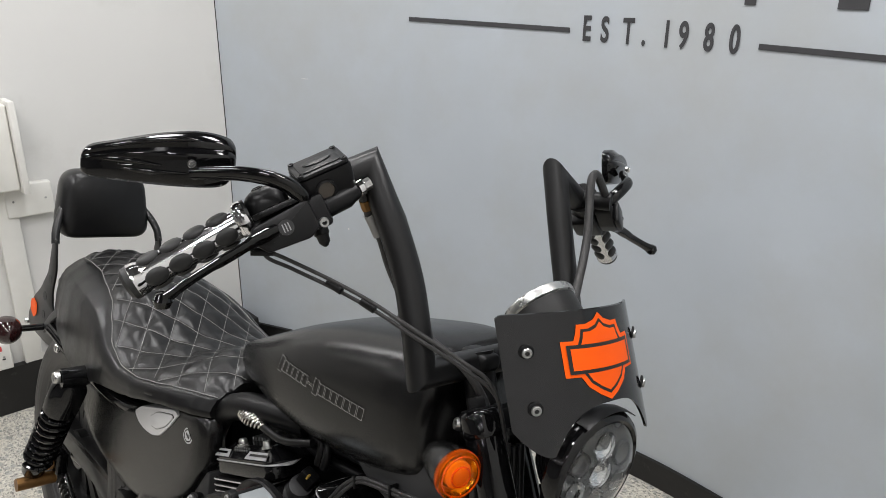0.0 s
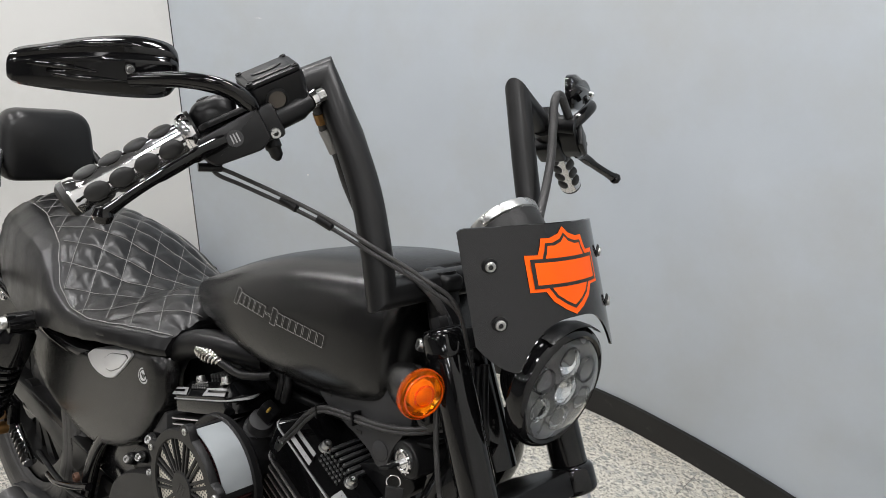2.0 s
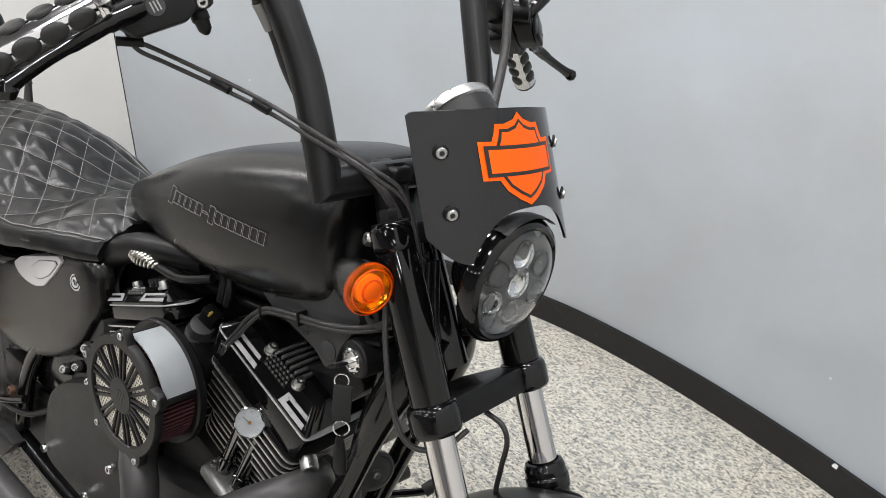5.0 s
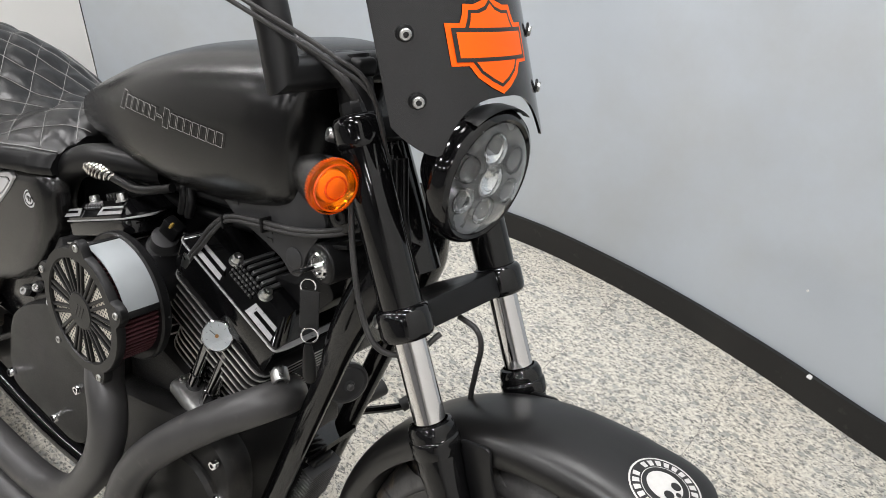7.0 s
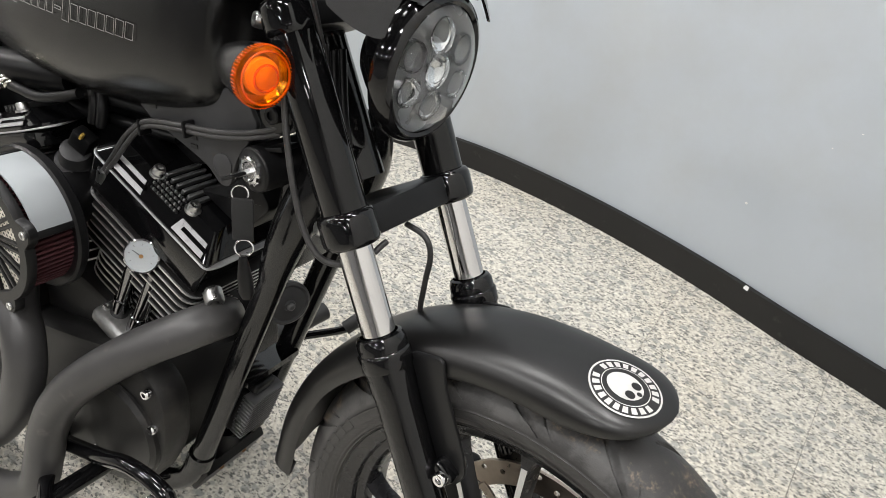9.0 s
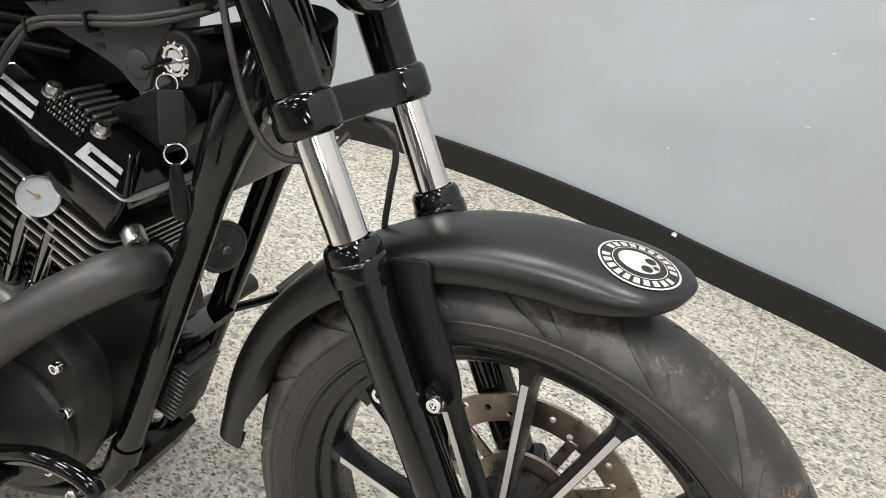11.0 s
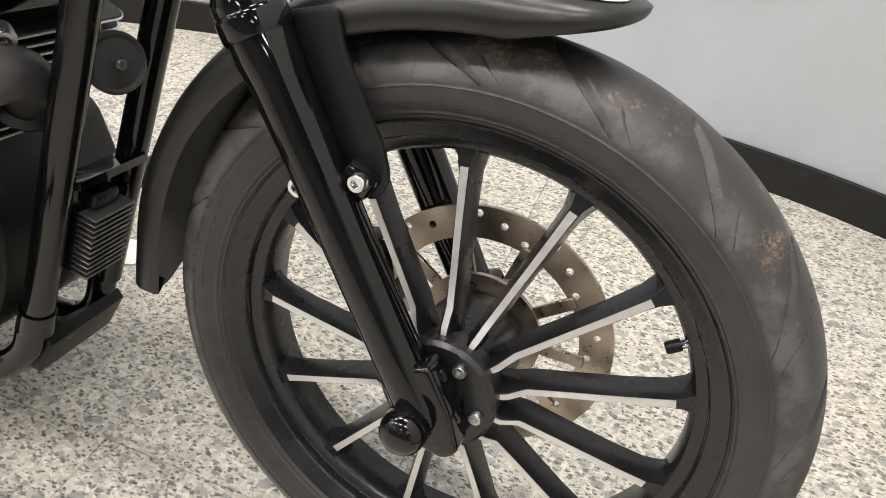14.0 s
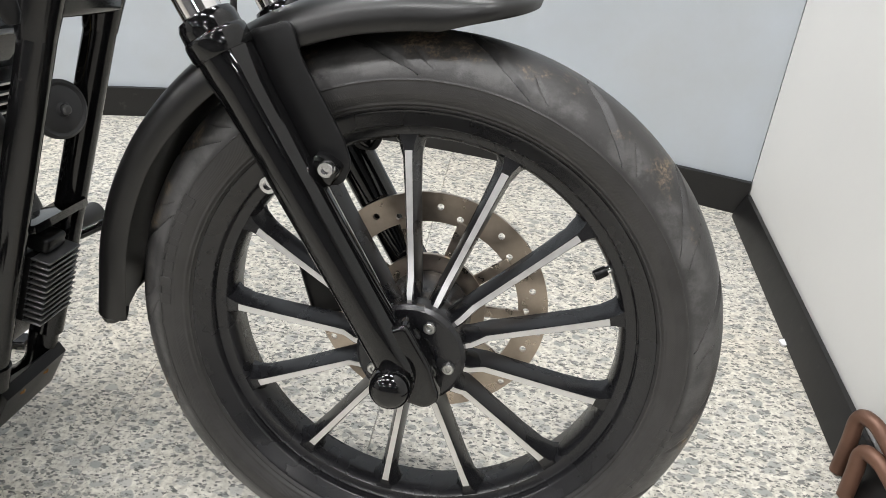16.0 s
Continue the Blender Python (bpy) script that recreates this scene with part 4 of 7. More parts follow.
# headlamp
HL = Matrix.Translation((-0.262, 0, 0.936)) @ pose(0, 0, 0, 0, 90 + 3, 0) @ Matrix.Diagonal((0.88, 0.88, 0.88, 1))      # local z ahead
hl = fp("headlamp", lathe(bmesh.new(), [(0, -0.058), (0.03, -0.057), (0.046, -0.048), (0.058, -0.032), (0.068, -0.014), (0.076, 0.0), (0.0870, 0.002), (0.0925, 0.006), (0.0935, 0.014), (0.0920, 0.022), (0.0880, 0.029), (0.0820, 0.032), (0.0775, 0.030), (0.076, 0.022), (0.074, 0.012), (0, 0.010)], HL, 64), GLOSS, "gloss black round headlamp with an LED insert")
part("reflector_bowl", lathe(bmesh.new(), [(0.0755, 0.026), (0.073, 0.015), (0.0, 0.0112)], HL, 48), LAMPIN, hl)
for cx, cy, r, bright in ((-0.040, 0.0, 0.021, 1), (0.0, 0.0, 0.022, 1), (0.040, 0.0, 0.019, 1), (0.020, 0.042, 0.018, 1), (-0.020, 0.042, 0.018, 0), (0.020, -0.042, 0.018, 1), (-0.020, -0.042, 0.018, 0)):
    part("projector", lathe(bmesh.new(), [(r, 0.0112), (r, 0.0225), (r * 0.95, 0.0228), (r * 0.86, 0.017), (r * 0.5, 0.0130), (0, 0.0125)], HL @ pose(cx, cy, 0), 24), REFL if bright else LAMPIN, hl, "chrome LED reflector cup" if bright else "dark LED reflector cup")
    part("led_lens", lathe(bmesh.new(), [(r * 0.72, 0.015), (r * 0.62, 0.023), (r * 0.3, 0.028), (0, 0.029)], HL @ pose(cx, cy, 0), 20), LENS, hl)
    part("led_rim", lathe(bmesh.new(), [(r * 1.0, 0.0226), (r * 0.97, 0.0240), (r * 0.93, 0.0226)], HL @ pose(cx, cy, 0), 28), CHROME, hl)
part("front_lens", lathe(bmesh.new(), [(0.078, 0.028), (0.070, 0.036), (0.045, 0.044), (0.02, 0.047), (0, 0.0475)], HL, 48), LENS, hl, "domed clear lens")
part("lamp_peak", lathe(bmesh.new(), [(0.0915, 0.0), (0.096, 0.010), (0.0972, 0.022), (0.0966, 0.032), (0.0955, 0.032), (0.0945, 0.022), (0.0915, 0.012)], HL, 64), GLOSS, hl)
# trim the lamp peak to its upper arc
pk = [o for o in hl.children if o.name.startswith("lamp_peak")][0]
b2 = bmesh.new()
b2.from_mesh(pk.data)
bmesh.ops.delete(b2, geom=[v for v in b2.verts if v.co.z < 0.985 + 0.018], context="VERTS")
b2.to_mesh(pk.data)
b2.free()
pk.data.materials[0] = BLACK

# fly screen: a bent sheet that hangs on four screws
def screen_p(v, w, lift=0.0):
    """v across (arc length), w down the sheet from its top edge."""
    R = 0.195
    a = v / R
    x = -0.287 + (R + lift) * (math.cos(a) - 1) + lift
    y = (R + lift) * math.sin(a)
    return Vector((x + 0.434 * w, y, 1.132 - w * 0.90 - 0.030 * (1 - math.cos(a))))


def sheet(cols, rows, top, bottom, lift0, lift1, half):
    bm = bmesh.new()
    lo, hi = [], []
    for i in range(cols + 1):
        v = -half + 2 * half * i / cols
        w0, w1 = top(v), bottom(v)
        lo.append([bm.verts.new(screen_p(v, w0 + (w1 - w0) * j / rows, lift0)) for j in range(rows + 1)])
        hi.append([bm.verts.new(screen_p(v, w0 + (w1 - w0) * j / rows, lift1)) for j in range(rows + 1)])
    for g, flip in ((lo, 1), (hi, 0)):
        for a, b in zip(g, g[1:]):
            for j in range(rows):
                bm.faces.new((a[j], a[j + 1], b[j + 1], b[j]) if flip else (a[j], b[j], b[j + 1], a[j + 1]))
    for i in range(cols):
        bm.faces.new((lo[i][0], lo[i + 1][0], hi[i + 1][0], hi[i][0]))
        bm.faces.new((lo[i][-1], hi[i][-1], hi[i + 1][-1], lo[i + 1][-1]))
    for j in range(rows):
        bm.faces.new((lo[0][j], hi[0][j], hi[0][j + 1], lo[0][j + 1]))
        bm.faces.new((lo[-1][j], lo[-1][j + 1], hi[-1][j + 1], hi[-1][j]))
    return bm


HS = 0.141
def s_top(v):
    return 0.005 * (abs(v) / 0.128) ** 2 + 0.004 * (max(0, abs(v) - 0.132) / 0.009) ** 2
def s_bot(v):
    a = abs(v)
    if a < 0.095:
        return 0.113 + 0.056 * (a / 0.095) ** 2.9
    return 0.169 - 0.030 * ((a - 0.095) / 0.046) ** 2.0


screen = fp("fly_screen", sheet(60, 14, s_top, s_bot, -0.0035, 0.0, HS), SCREEN, "dark glossy acrylic fly screen with an orange badge", sharp=60)
for v, w in ((-0.1097, 0.047), (-0.1097, 0.113), (0.1097, 0.047), (0.1097, 0.113)):
    p, q = screen_p(v, w, 0.0), screen_p(v, w, 0.01)
    part("grommet", lathe(bmesh.new(), [(0.0092, 0), (0.0092, 0.0022), (0.0070, 0.0036), (0, 0.0036)], axis_m(p, q - p), 20), BLACK, screen)
    bolt(screen, p + (q - p).normalized() * 0.003, q - p, 0.0062, 0.0040, STEEL, label="bare steel screw")
    part("screw_socket", lathe(bmesh.new(), [(0.0030, 0), (0.0030, 0.0006), (0, 0.0006)], axis_m(p + (q - p).normalized() * 0.0054, q - p), 6), DECAL, screen)


def on_screen(shape, lift, material, name, thick=0.0012, cv=0.0, cw=0.0575):
    """A figure of (across, up) points laid on the screen."""
    bm = bmesh.new()
    n = len(shape)
    c = (sum(p[0] for p in shape) / n, sum(p[1] for p in shape) / n)
    K = 5
    rows = []
    for k in range(K + 1):
        f = k / K
        if k == 0:
            rows.append([bm.verts.new(screen_p(cv + c[0], cw - c[1], lift))])
        else:
            rows.append([bm.verts.new(screen_p(cv + c[0] + (p[0] - c[0]) * f, cw - c[1] - (p[1] - c[1]) * f, lift)) for p in shape])
    for a, b in zip(rows, rows[1:]):
        for i in range(n):
            j = (i + 1) % n
            bm.faces.new((a[0], b[j], b[i]) if len(a) == 1 else (a[i], a[j], b[j], b[i]))
    return part(name, bm, material, screen, sharp=80)


def grow(shape, k, kx=None):
    return [(x * (kx or k), y * k) for x, y in shape]


half = [(0.0, 0.070), (0.010, 0.059), (0.026, 0.053), (0.041, 0.053), (0.044, 0.040), (0.050, 0.026), (0.052, 0.0), (0.048, -0.024), (0.036, -0.044), (0.018, -0.058), (0.0, -0.068)]
half = [(x * 0.96, y * 0.77) for x, y in half]
shield = half + [(-x, y) for x, y in half[-2:0:-1]]
bar = [(-0.066, -0.0215), (0.066, -0.0215), (0.066, 0.0215), (-0.066, 0.0215)]
def dense(shape, n=6):
    out = []
    for i, p in enumerate(shape):
        q = shape[(i + 1) % len(shape)]
        out += [(p[0] + (q[0] - p[0]) * k / n, p[1] + (q[1] - p[1]) * k / n) for k in range(n)]
    return out


on_screen(dense(shield, 3), 0.0010, ORANGE, "badge_field")
on_screen(dense(bar, 10), 0.0010, ORANGE, "badge_bar")
on_screen(dense(grow(shield, 0.86), 3), 0.0014, DECAL, "badge_line")
on_screen(dense(grow(shield, 0.78), 3), 0.0018, ORANGE, "badge_field")
on_screen(dense(grow(bar, 0.80, 0.90), 10), 0.0022, DECAL, "badge_line")
on_screen(dense(grow(bar, 0.60, 0.82), 10), 0.0026, ORANGE, "badge_bar")

# speedometer behind the screen
SP = axis_m((-0.344, 0.004, 1.077), (-0.80, 0, 0.60)) @ Matrix.Diagonal((0.95, 0.95, 1, 1))
sp = fp("speedometer", lathe(bmesh.new(), [(0, -0.05), (0.028, -0.05), (0.044, -0.03), (0.051, 0.0), (0.0525, 0.030), (0.0525, 0.040), (0.0, 0.040)], SP, 48), CRINKLE, "black speedometer pod with a polished rim")
part("rim_ring", lathe(bmesh.new(), [(0.0525, 0.036), (0.0550, 0.038), (0.0555, 0.046), (0.053, 0.050), (0.048, 0.049), (0.047, 0.044)], SP, 48), STEEL, sp, "polished speedometer rim")
part("dial", lathe(bmesh.new(), [(0.0485, 0.0445), (0, 0.0445)], SP, 40), DECAL, sp)

# handlebar: one thick tube with mitred corners
def mitred(bm, points, r, n=24):
    """A round tube along straight runs; at each corner the runs meet in the bisecting plane."""
    P = [Vector(p) for p in points]
    e = (P[1] - P[0]).normalized()
    u = e.orthogonal().normalized()
    rings = []
    for i, p in enumerate(P):
        e0 = (p - P[i - 1]).normalized() if i else (P[1] - p).normalized()
        e1 = (P[i + 1] - p).normalized() if i < len(P) - 1 else e0
        t = (e0 + e1).normalized()
        u = (u - e0 * u.dot(e0)).normalized()
        w = e0.cross(u)
        ring = []
        for k in range(n):
            o = r * (u * math.cos(2 * math.pi * k / n) + w * math.sin(2 * math.pi * k / n))
            ring.append(p + o - e0 * (o.dot(t) / e0.dot(t)))
        rings.append(ring)
        u = u - e1 * u.dot(e1)
    loft(bm, rings)
    return bm


BR = 0.0195
def upright(s):
    """The tall riser part of the bars, leaning back."""
    if s < 0:
        P = [(-0.415, -0.154, 1.016), (-0.430, -0.156, 1.06), (-0.460, -0.160, 1.13), (-0.493, -0.172, 1.195), (-0.528, -0.192, 1.258)]
    else:
        P = [(-0.430, 0.160, 1.016), (-0.447, 0.163, 1.06), (-0.480, 0.168, 1.13), (-0.507, 0.171, 1.195), (-0.533, 0.175, 1.258)]
    return [Vector(P[0])] + [Vector(p) for p in spline(P[1:4], 5)] + [Vector(P[4])]


bm = bmesh.new()
ur, ul = upright(-1), upright(1)
shoulder = [Vector((-0.548, y, 1.216)) for y in (-0.275, 0.262)]
mitred(bm, [shoulder[0]] + ur[::-1] + ul + [shoulder[1]], BR)
bars = fp("handlebar", bm, BAR, "thick matt black high bars with mitred corners")
for s in (-1, 1):
    bm = bmesh.new()
    tube(bm, [(-0.547, s * 0.262, 1.222), (-0.594, s * 0.45, 1.105)], 0.0127, 16)
    part("bar_end", bm, STEEL, bars)
for s in (-1, 1):
    bm = bmesh.new()
    tube(bm, [(-0.40, s * 0.05, 0.965), (-0.425, s * 0.05, 1.03)], 0.022, 20)
    block(bm, 0.05, 0.035, 0.024, pose(-0.418, s * 0.05, 1.022), 0.008, 3)
    fp("bar_riser", bm, BLACK)

# grips, controls
GA = Vector((-0.566, 0.335, 1.180))
GB = Vector((-0.598, 0.446, 1.102))
def side(v, s):
    return Vector((v[0], v[1] * s, v[2]))


GRIP_TURN = 0.17
def grip(s):
    a, b = side(GA, s), side(GB, s)
    d = (b - a).normalized()
    L = (b - a).length
    M = axis_m(a, d)
    g = fp("grip", lathe(bmesh.new(), [(0, 0), (0.021, 0), (0.022, 0.004), (0.020, 0.008), (0.0180, 0.010), (0.0180, L - 0.012), (0.020, L - 0.008), (0.021, L), (0.017, L + 0.004), (0, L + 0.005)], M, 32), CHROME, "chrome grip with oval rubber pads")
    for k in range(4):
        for j in range(4):
            a2 = 2 * math.pi * k / 4 + GRIP_TURN * s
            z = 0.027 + (L - 0.052) * j / 3
            bm = bmesh.new()
            lathe(bm, [(1.0, -0.25), (1.0, 0.15), (0.86, 0.62), (0.55, 0.90), (0, 1.0)], M @ Matrix.Rotation(a2, 4, "Z") @ Matrix.Translation((0.0172, 0, z)) @ pose(0, 0, 0, 0, 90, 0) @ Matrix.Diagonal((0.0140, 0.0104, 0.0050, 1)), 20)
            part("rubber_pad", bm, GRIPRUB, g)
    bm = bmesh.new()
    lathe(bm, [(0.018, -0.006), (0.0235, -0.005), (0.0242, -0.002), (0.0242, 0.003), (0.0225, 0.006), (0.0165, 0.008)], M, 32)
    part("end_collar", bm, CHROME, g)
    part("end_cap", lathe(bmesh.new(), [(0.0205, L - 0.001), (0.0200, L + 0.007), (0.016, L + 0.011), (0, L + 0.012)], M, 32), GRIPRUB, g, "black rubber end cap")
    return g


for s in (-1, 1):
    grip(s)


def controls(s):
    a, b = Vector((-0.535, s * 0.235, 1.238)), side(GA, s)
    d = (b - a).normalized()
    up = Vector((-0.25, 0, 1.0)) - d * Vector((-0.25, 0, 1.0)).dot(d)
    up.normalize()
    fw = d.cross(up) * (1 if s < 0 else -1)
    if fw.x < 0:
        fw = -fw
    M = Matrix.Translation(a) @ Matrix((fw, up, d)).transposed().to_4x4()   # x ahead, y up, z outwards
    def bar(name, p, q, r, material, parent, label="", n=18, flat=1.0):
        return part(name, tube(bmesh.new(), [M @ Vector(p), M @ Vector(q)], r, n, flat=flat), material, parent, label)

    h = fp("switch_housing", block(bmesh.new(), 0.052, 0.054, 0.056, M @ pose(-0.005, 0.001, 0.087), 0.021, 5), BLACK, "black rounded switch housing on the handlebar")
    part("housing_lower", block(bmesh.new(), 0.048, 0.030, 0.058, M @ pose(0.0, -0.022, 0.087), 0.007, 3), BLACK, h)
    part("screw_recess", lathe(bmesh.new(), [(0.0075, -0.003), (0.0075, 0.0012), (0.0060, 0.0016), (0.0055, -0.0015), (0, -0.0015)], M @ axis_m((-0.002, 0.028, 0.090), (0.15, 1, 0)), 20), GLOSS, h)
    bar("housing_collar", (0, 0, 0.112), (0, 0, 0.120), 0.0235, BLACK, h, n=28)
    bar("bar_clamp", (0.002, -0.001, 0.030), (0.002, -0.001, 0.058), 0.027, BLACK, h, n=28)
    # lever bracket: a flat-faced casting with a plate above it
    if s < 0:
        part("lever_bracket", prism(bmesh.new(), rounded([(0.046, -0.006), (0.118, -0.012), (0.126, -0.026), (0.112, -0.046), (0.060, -0.050), (0.046, -0.042)], 0.004), 0.022, 0.046, M @ Matrix(((0, 0, 1, 0), (0, 1, 0, 0), (1, 0, 0, 0), (0, 0, 0, 1))), 0.003), BLACK, h, "black cast lever bracket")
        part("bracket_plate", prism(bmesh.new(), rounded([(0.050, 0.012), (0.098, 0.014), (0.112, 0.030), (0.104, 0.044), (0.052, 0.046)], 0.005), -0.006, 0.001, M @ Matrix(((0, 1, 0, 0), (0, 0, 1, 0), (1, 0, 0, 0), (0, 0, 0, 1))), 0.002), BLACK, h)
        part("plate_oval", lathe(bmesh.new(), [(0.007, 0), (0.007, 0.0012), (0.0055, 0.0016), (0, 0.0016)], M @ axis_m((0.032, 0.001, 0.082), (0, 1, 0)) @ Matrix.Diagonal((0.6, 1.1, 1, 1)), 20), GLOSS, h)
        part("bracket_emblem", lathe(bmesh.new(), [(0.0092, 0.0), (0.0092, 0.0010), (0.0080, 0.0011), (0.0080, 0.0004), (0, 0.0004)], M @ axis_m((0.046, -0.027, 0.082), (1, 0, 0)), 24), COVER, h, "round grey emblem")
        for dz in (-0.0035, 0.0, 0.0035):
            part("emblem_bar", block(bmesh.new(), 0.0008, 0.010, 0.0014, M @ pose(0.0468, -0.027, 0.082 + dz), 0), SLOT, h)
        bolt(h, M @ Vector((0.040, -0.039, 0.040)), M.to_3x3() @ Vector((1, -0.2, 0)), 0.0062, 0.006, STEEL)
        part("pivot_lug", block(bmesh.new(), 0.026, 0.040, 0.024, M @ pose(0.030, -0.026, 0.040), 0.005), BLACK, h)
        part("rubber_nipple", lathe(bmesh.new(), [(0.0095, 0), (0.0095, 0.010), (0.0078, 0.012), (0.0070, 0.020), (0.0030, 0.025), (0, 0.026)], M @ axis_m((0.016, -0.043, 0.044), (0.05, -1, 0.1)), 18), BLACK, h)
        P = [M @ Vector(v) for v in ((0.040, -0.026, 0.095), (0.049, -0.026, 0.120), (0.056, -0.029, 0.145), (0.055, -0.034, 0.19), (0.052, -0.043, 0.236))]
    else:
        part("lever_bracket", prism(bmesh.new(), rounded([(0.020, -0.012), (0.066, -0.008), (0.100, 0.0), (0.110, -0.030), (0.080, -0.034), (0.040, -0.026)], 0.005), 0.024, 0.052, M @ Matrix(((0, 0, 1, 0), (0, 1, 0, 0), (1, 0, 0, 0), (0, 0, 0, 1))), 0.003), BLACK, h, "black cast clutch lever bracket")
        bar("bracket_arm", (0.0, -0.004, 0.028), (0.052, -0.010, 0.034), 0.015, BLACK, h)
        part("bracket_cap", block(bmesh.new(), 0.010, 0.040, 0.044, M @ pose(0.056, -0.015, 0.076, 0, 0, 8), 0.004), BLACK, h)
        P = [Vector(v) for v in ((-0.520, 0.345, 1.188), (-0.538, 0.372, 1.172), (-0.548, 0.400, 1.163), (-0.549, 0.455, 1.143), (-0.543, 0.512, 1.123))]
    bm = bmesh.new()
    tube(bm, spline(P, 6), [0.0125] * 4 + [0.0115] * 5 + [0.0095] * 7 + [0.0080] * 6 + [0.0085, 0.0095, 0.0105], 14, flat=0.62)
    part("lever", bm, GLOSS, h, "gloss black hand lever")
    part("lever_ball", lathe(bmesh.new(), [(0, -0.012), (0.008, -0.008), (0.0112, 0), (0.008, 0.008), (0, 0.011)], Matrix.Translation(P[-1]), 18), GLOSS, h)
    part("lever_groove", tube(bmesh.new(), [p + M.to_3x3() @ Vector((0.0055, 0.002, 0)) for p in spline(P[2:5], 6)[2:-3]], 0.0022, 8), BLACK, h)
    # mirror
    lift = Vector((0, 0, 0)) if s < 0 else Vector((0.016, 0.020, 0.028))
    Q = [M @ Vector(v) + lift * min(1.0, i / 3) for i, v in enumerate(((0.026, -0.016, 0.050), (0.046, 0.006, 0.054), (0.050, 0.028, 0.072), (0.043, 0.048, 0.100), (0.030, 0.064, 0.132), (0.022, 0.072, 0.150)))]
    if s > 0:
        e = M @ Vector((0.016, 0.070, 0.138)) + lift
        Q[3:] = [Q[2].lerp(e, 0.4), Q[2].lerp(e, 0.75) + Vector((0, 0, 0.004)), e]
    mi = fp("mirror", tube(bmesh.new(), spline(Q, 7), [0.0115 - 0.0035 * k / 35 for k in range(36)], 14, flat=0.75), GLOSS, "gloss black angular mirror on a curved stem")
    c = M @ Vector((0.004, 0.078, 0.138)) + lift
    ax = Vector((-0.42, s * 0.90, 0.02)).normalized()
    fx = Vector((0.90, s * 0.42, 0.22)).normalized()
    fx = (fx - ax * fx.dot(ax)).normalized()
    uy = ax.cross(fx)
    if uy.z < 0:
        uy = -uy
    MM = Matrix.Translation(c + ax * 0.026 + fx * -0.012 + uy * 0.006) @ Matrix((fx, uy, ax)).transposed().to_4x4()
    # faceted shell: (along, upper edge, lower edge, depth of the ridge, ridge height)
    rings = []
    for t, hi, lo, th, rg in ((-0.066, 0.010, 0.000, 0.004, 0.006), (-0.063, 0.024, -0.014, 0.012, 0.008), (-0.052, 0.033, -0.026, 0.019, 0.008), (-0.020, 0.035, -0.031, 0.023, 0.005), (0.025, 0.026, -0.033, 0.023, 0.000),
                              (0.065, 0.013, -0.033, 0.019, -0.006), (0.090, 0.005, -0.032, 0.014, -0.011), (0.099, -0.003, -0.028, 0.009, -0.014), (0.101, -0.012, -0.019, 0.004, -0.015)):
        ring = [(-0.006, hi), (0.3 * th, hi * 0.98), (0.72 * th, rg + 0.62 * (hi - rg)), (0.80 * th, rg + 0.50 * (hi - rg)), (0.70 * th, rg + 0.30 * (hi - rg)), (th, rg + 0.08 * (hi - rg)), (th, rg - 0.08 * (rg - lo)),
                (0.74 * th, rg - 0.30 * (rg - lo)), (0.78 * th, rg - 0.50 * (rg - lo)), (0.35 * th, rg - 0.95 * (rg - lo)), (-0.006, lo)]
        rings.append([(x, y, t) for x, y in ring])
    smooth = list(zip(*[spline([r[k] for r in rings], 4) for k in range(len(rings[0]))]))
    bm = bmesh.new()
    loft(bm, [[MM @ Vector(p) for p in r] for r in smooth])
    part("mirror_head", bm, GLOSS, mi, "gloss black mirror shell with sharp creases", sharp=48)
    # raised blades across the shell
    for crease in (((0.090, -0.003, 0.0085), (0.060, 0.007, 0.0130), (0.021, 0.0175, 0.0150), (-0.012, 0.0220, 0.0160), (-0.040, 0.020, 0.0155)), ((0.086, -0.0115, 0.0130), (0.066, -0.0105, 0.0160), (0.045, -0.0105, 0.0185), (0.014, -0.0120, 0.0190)), ((0.058, -0.0195, 0.0140), (0.027, -0.0195, 0.0160), (-0.016, -0.017, 0.0165))):
        line_ = spline([MM @ Vector((d, h_, t_)) for t_, h_, d in crease], 6)
        n_ = len(line_)
        part("shell_blade", tube(bmesh.new(), line_, [0.0006 + 0.0030 * math.sin(math.pi * (k + 0.5) / n_) for k in range(n_)], 10), GLOSS, mi)
    bm = bmesh.new()
    loft(bm, [[MM @ Vector((-0.0062, y, t)) for y in (hi, lo)] + [MM @ Vector((-0.0072, y, t)) for y in (lo, hi)] for t, hi, lo in ((-0.056, 0.018, -0.008), (-0.044, 0.026, -0.020), (0.025, 0.020, -0.026), (0.085, 0.000, -0.026))])
    part("mirror_glass", bm, CHROME, mi, "silvered mirror glass")
    bolt(mi, Q[-1] + fx * 0.006 + uy * 0.010, fx, 0.0055, 0.008, CHROME)
    if s < 0:
        # brake master cylinder, tipped forwards on the bar
        TIP = Matrix.Translation((0.002, 0.004, -0.002)) @ Matrix.Rotation(radians(-24), 4, "Z")
        RES = TIP @ Matrix.Translation((0.002, -0.001, 0.016)) @ Matrix.Diagonal((0.93, 0.92, 0.92, 1)) @ Matrix(((1, 0, 0, 0), (0, 0, 1, 0), (0, -1, 0, 0), (0, 0, 0, 1)))
        top = rounded([(-0.027, -0.037), (0.034, -0.037), (0.034, 0.037), (-0.027, 0.037)], 0.011)
        bm = bmesh.new()
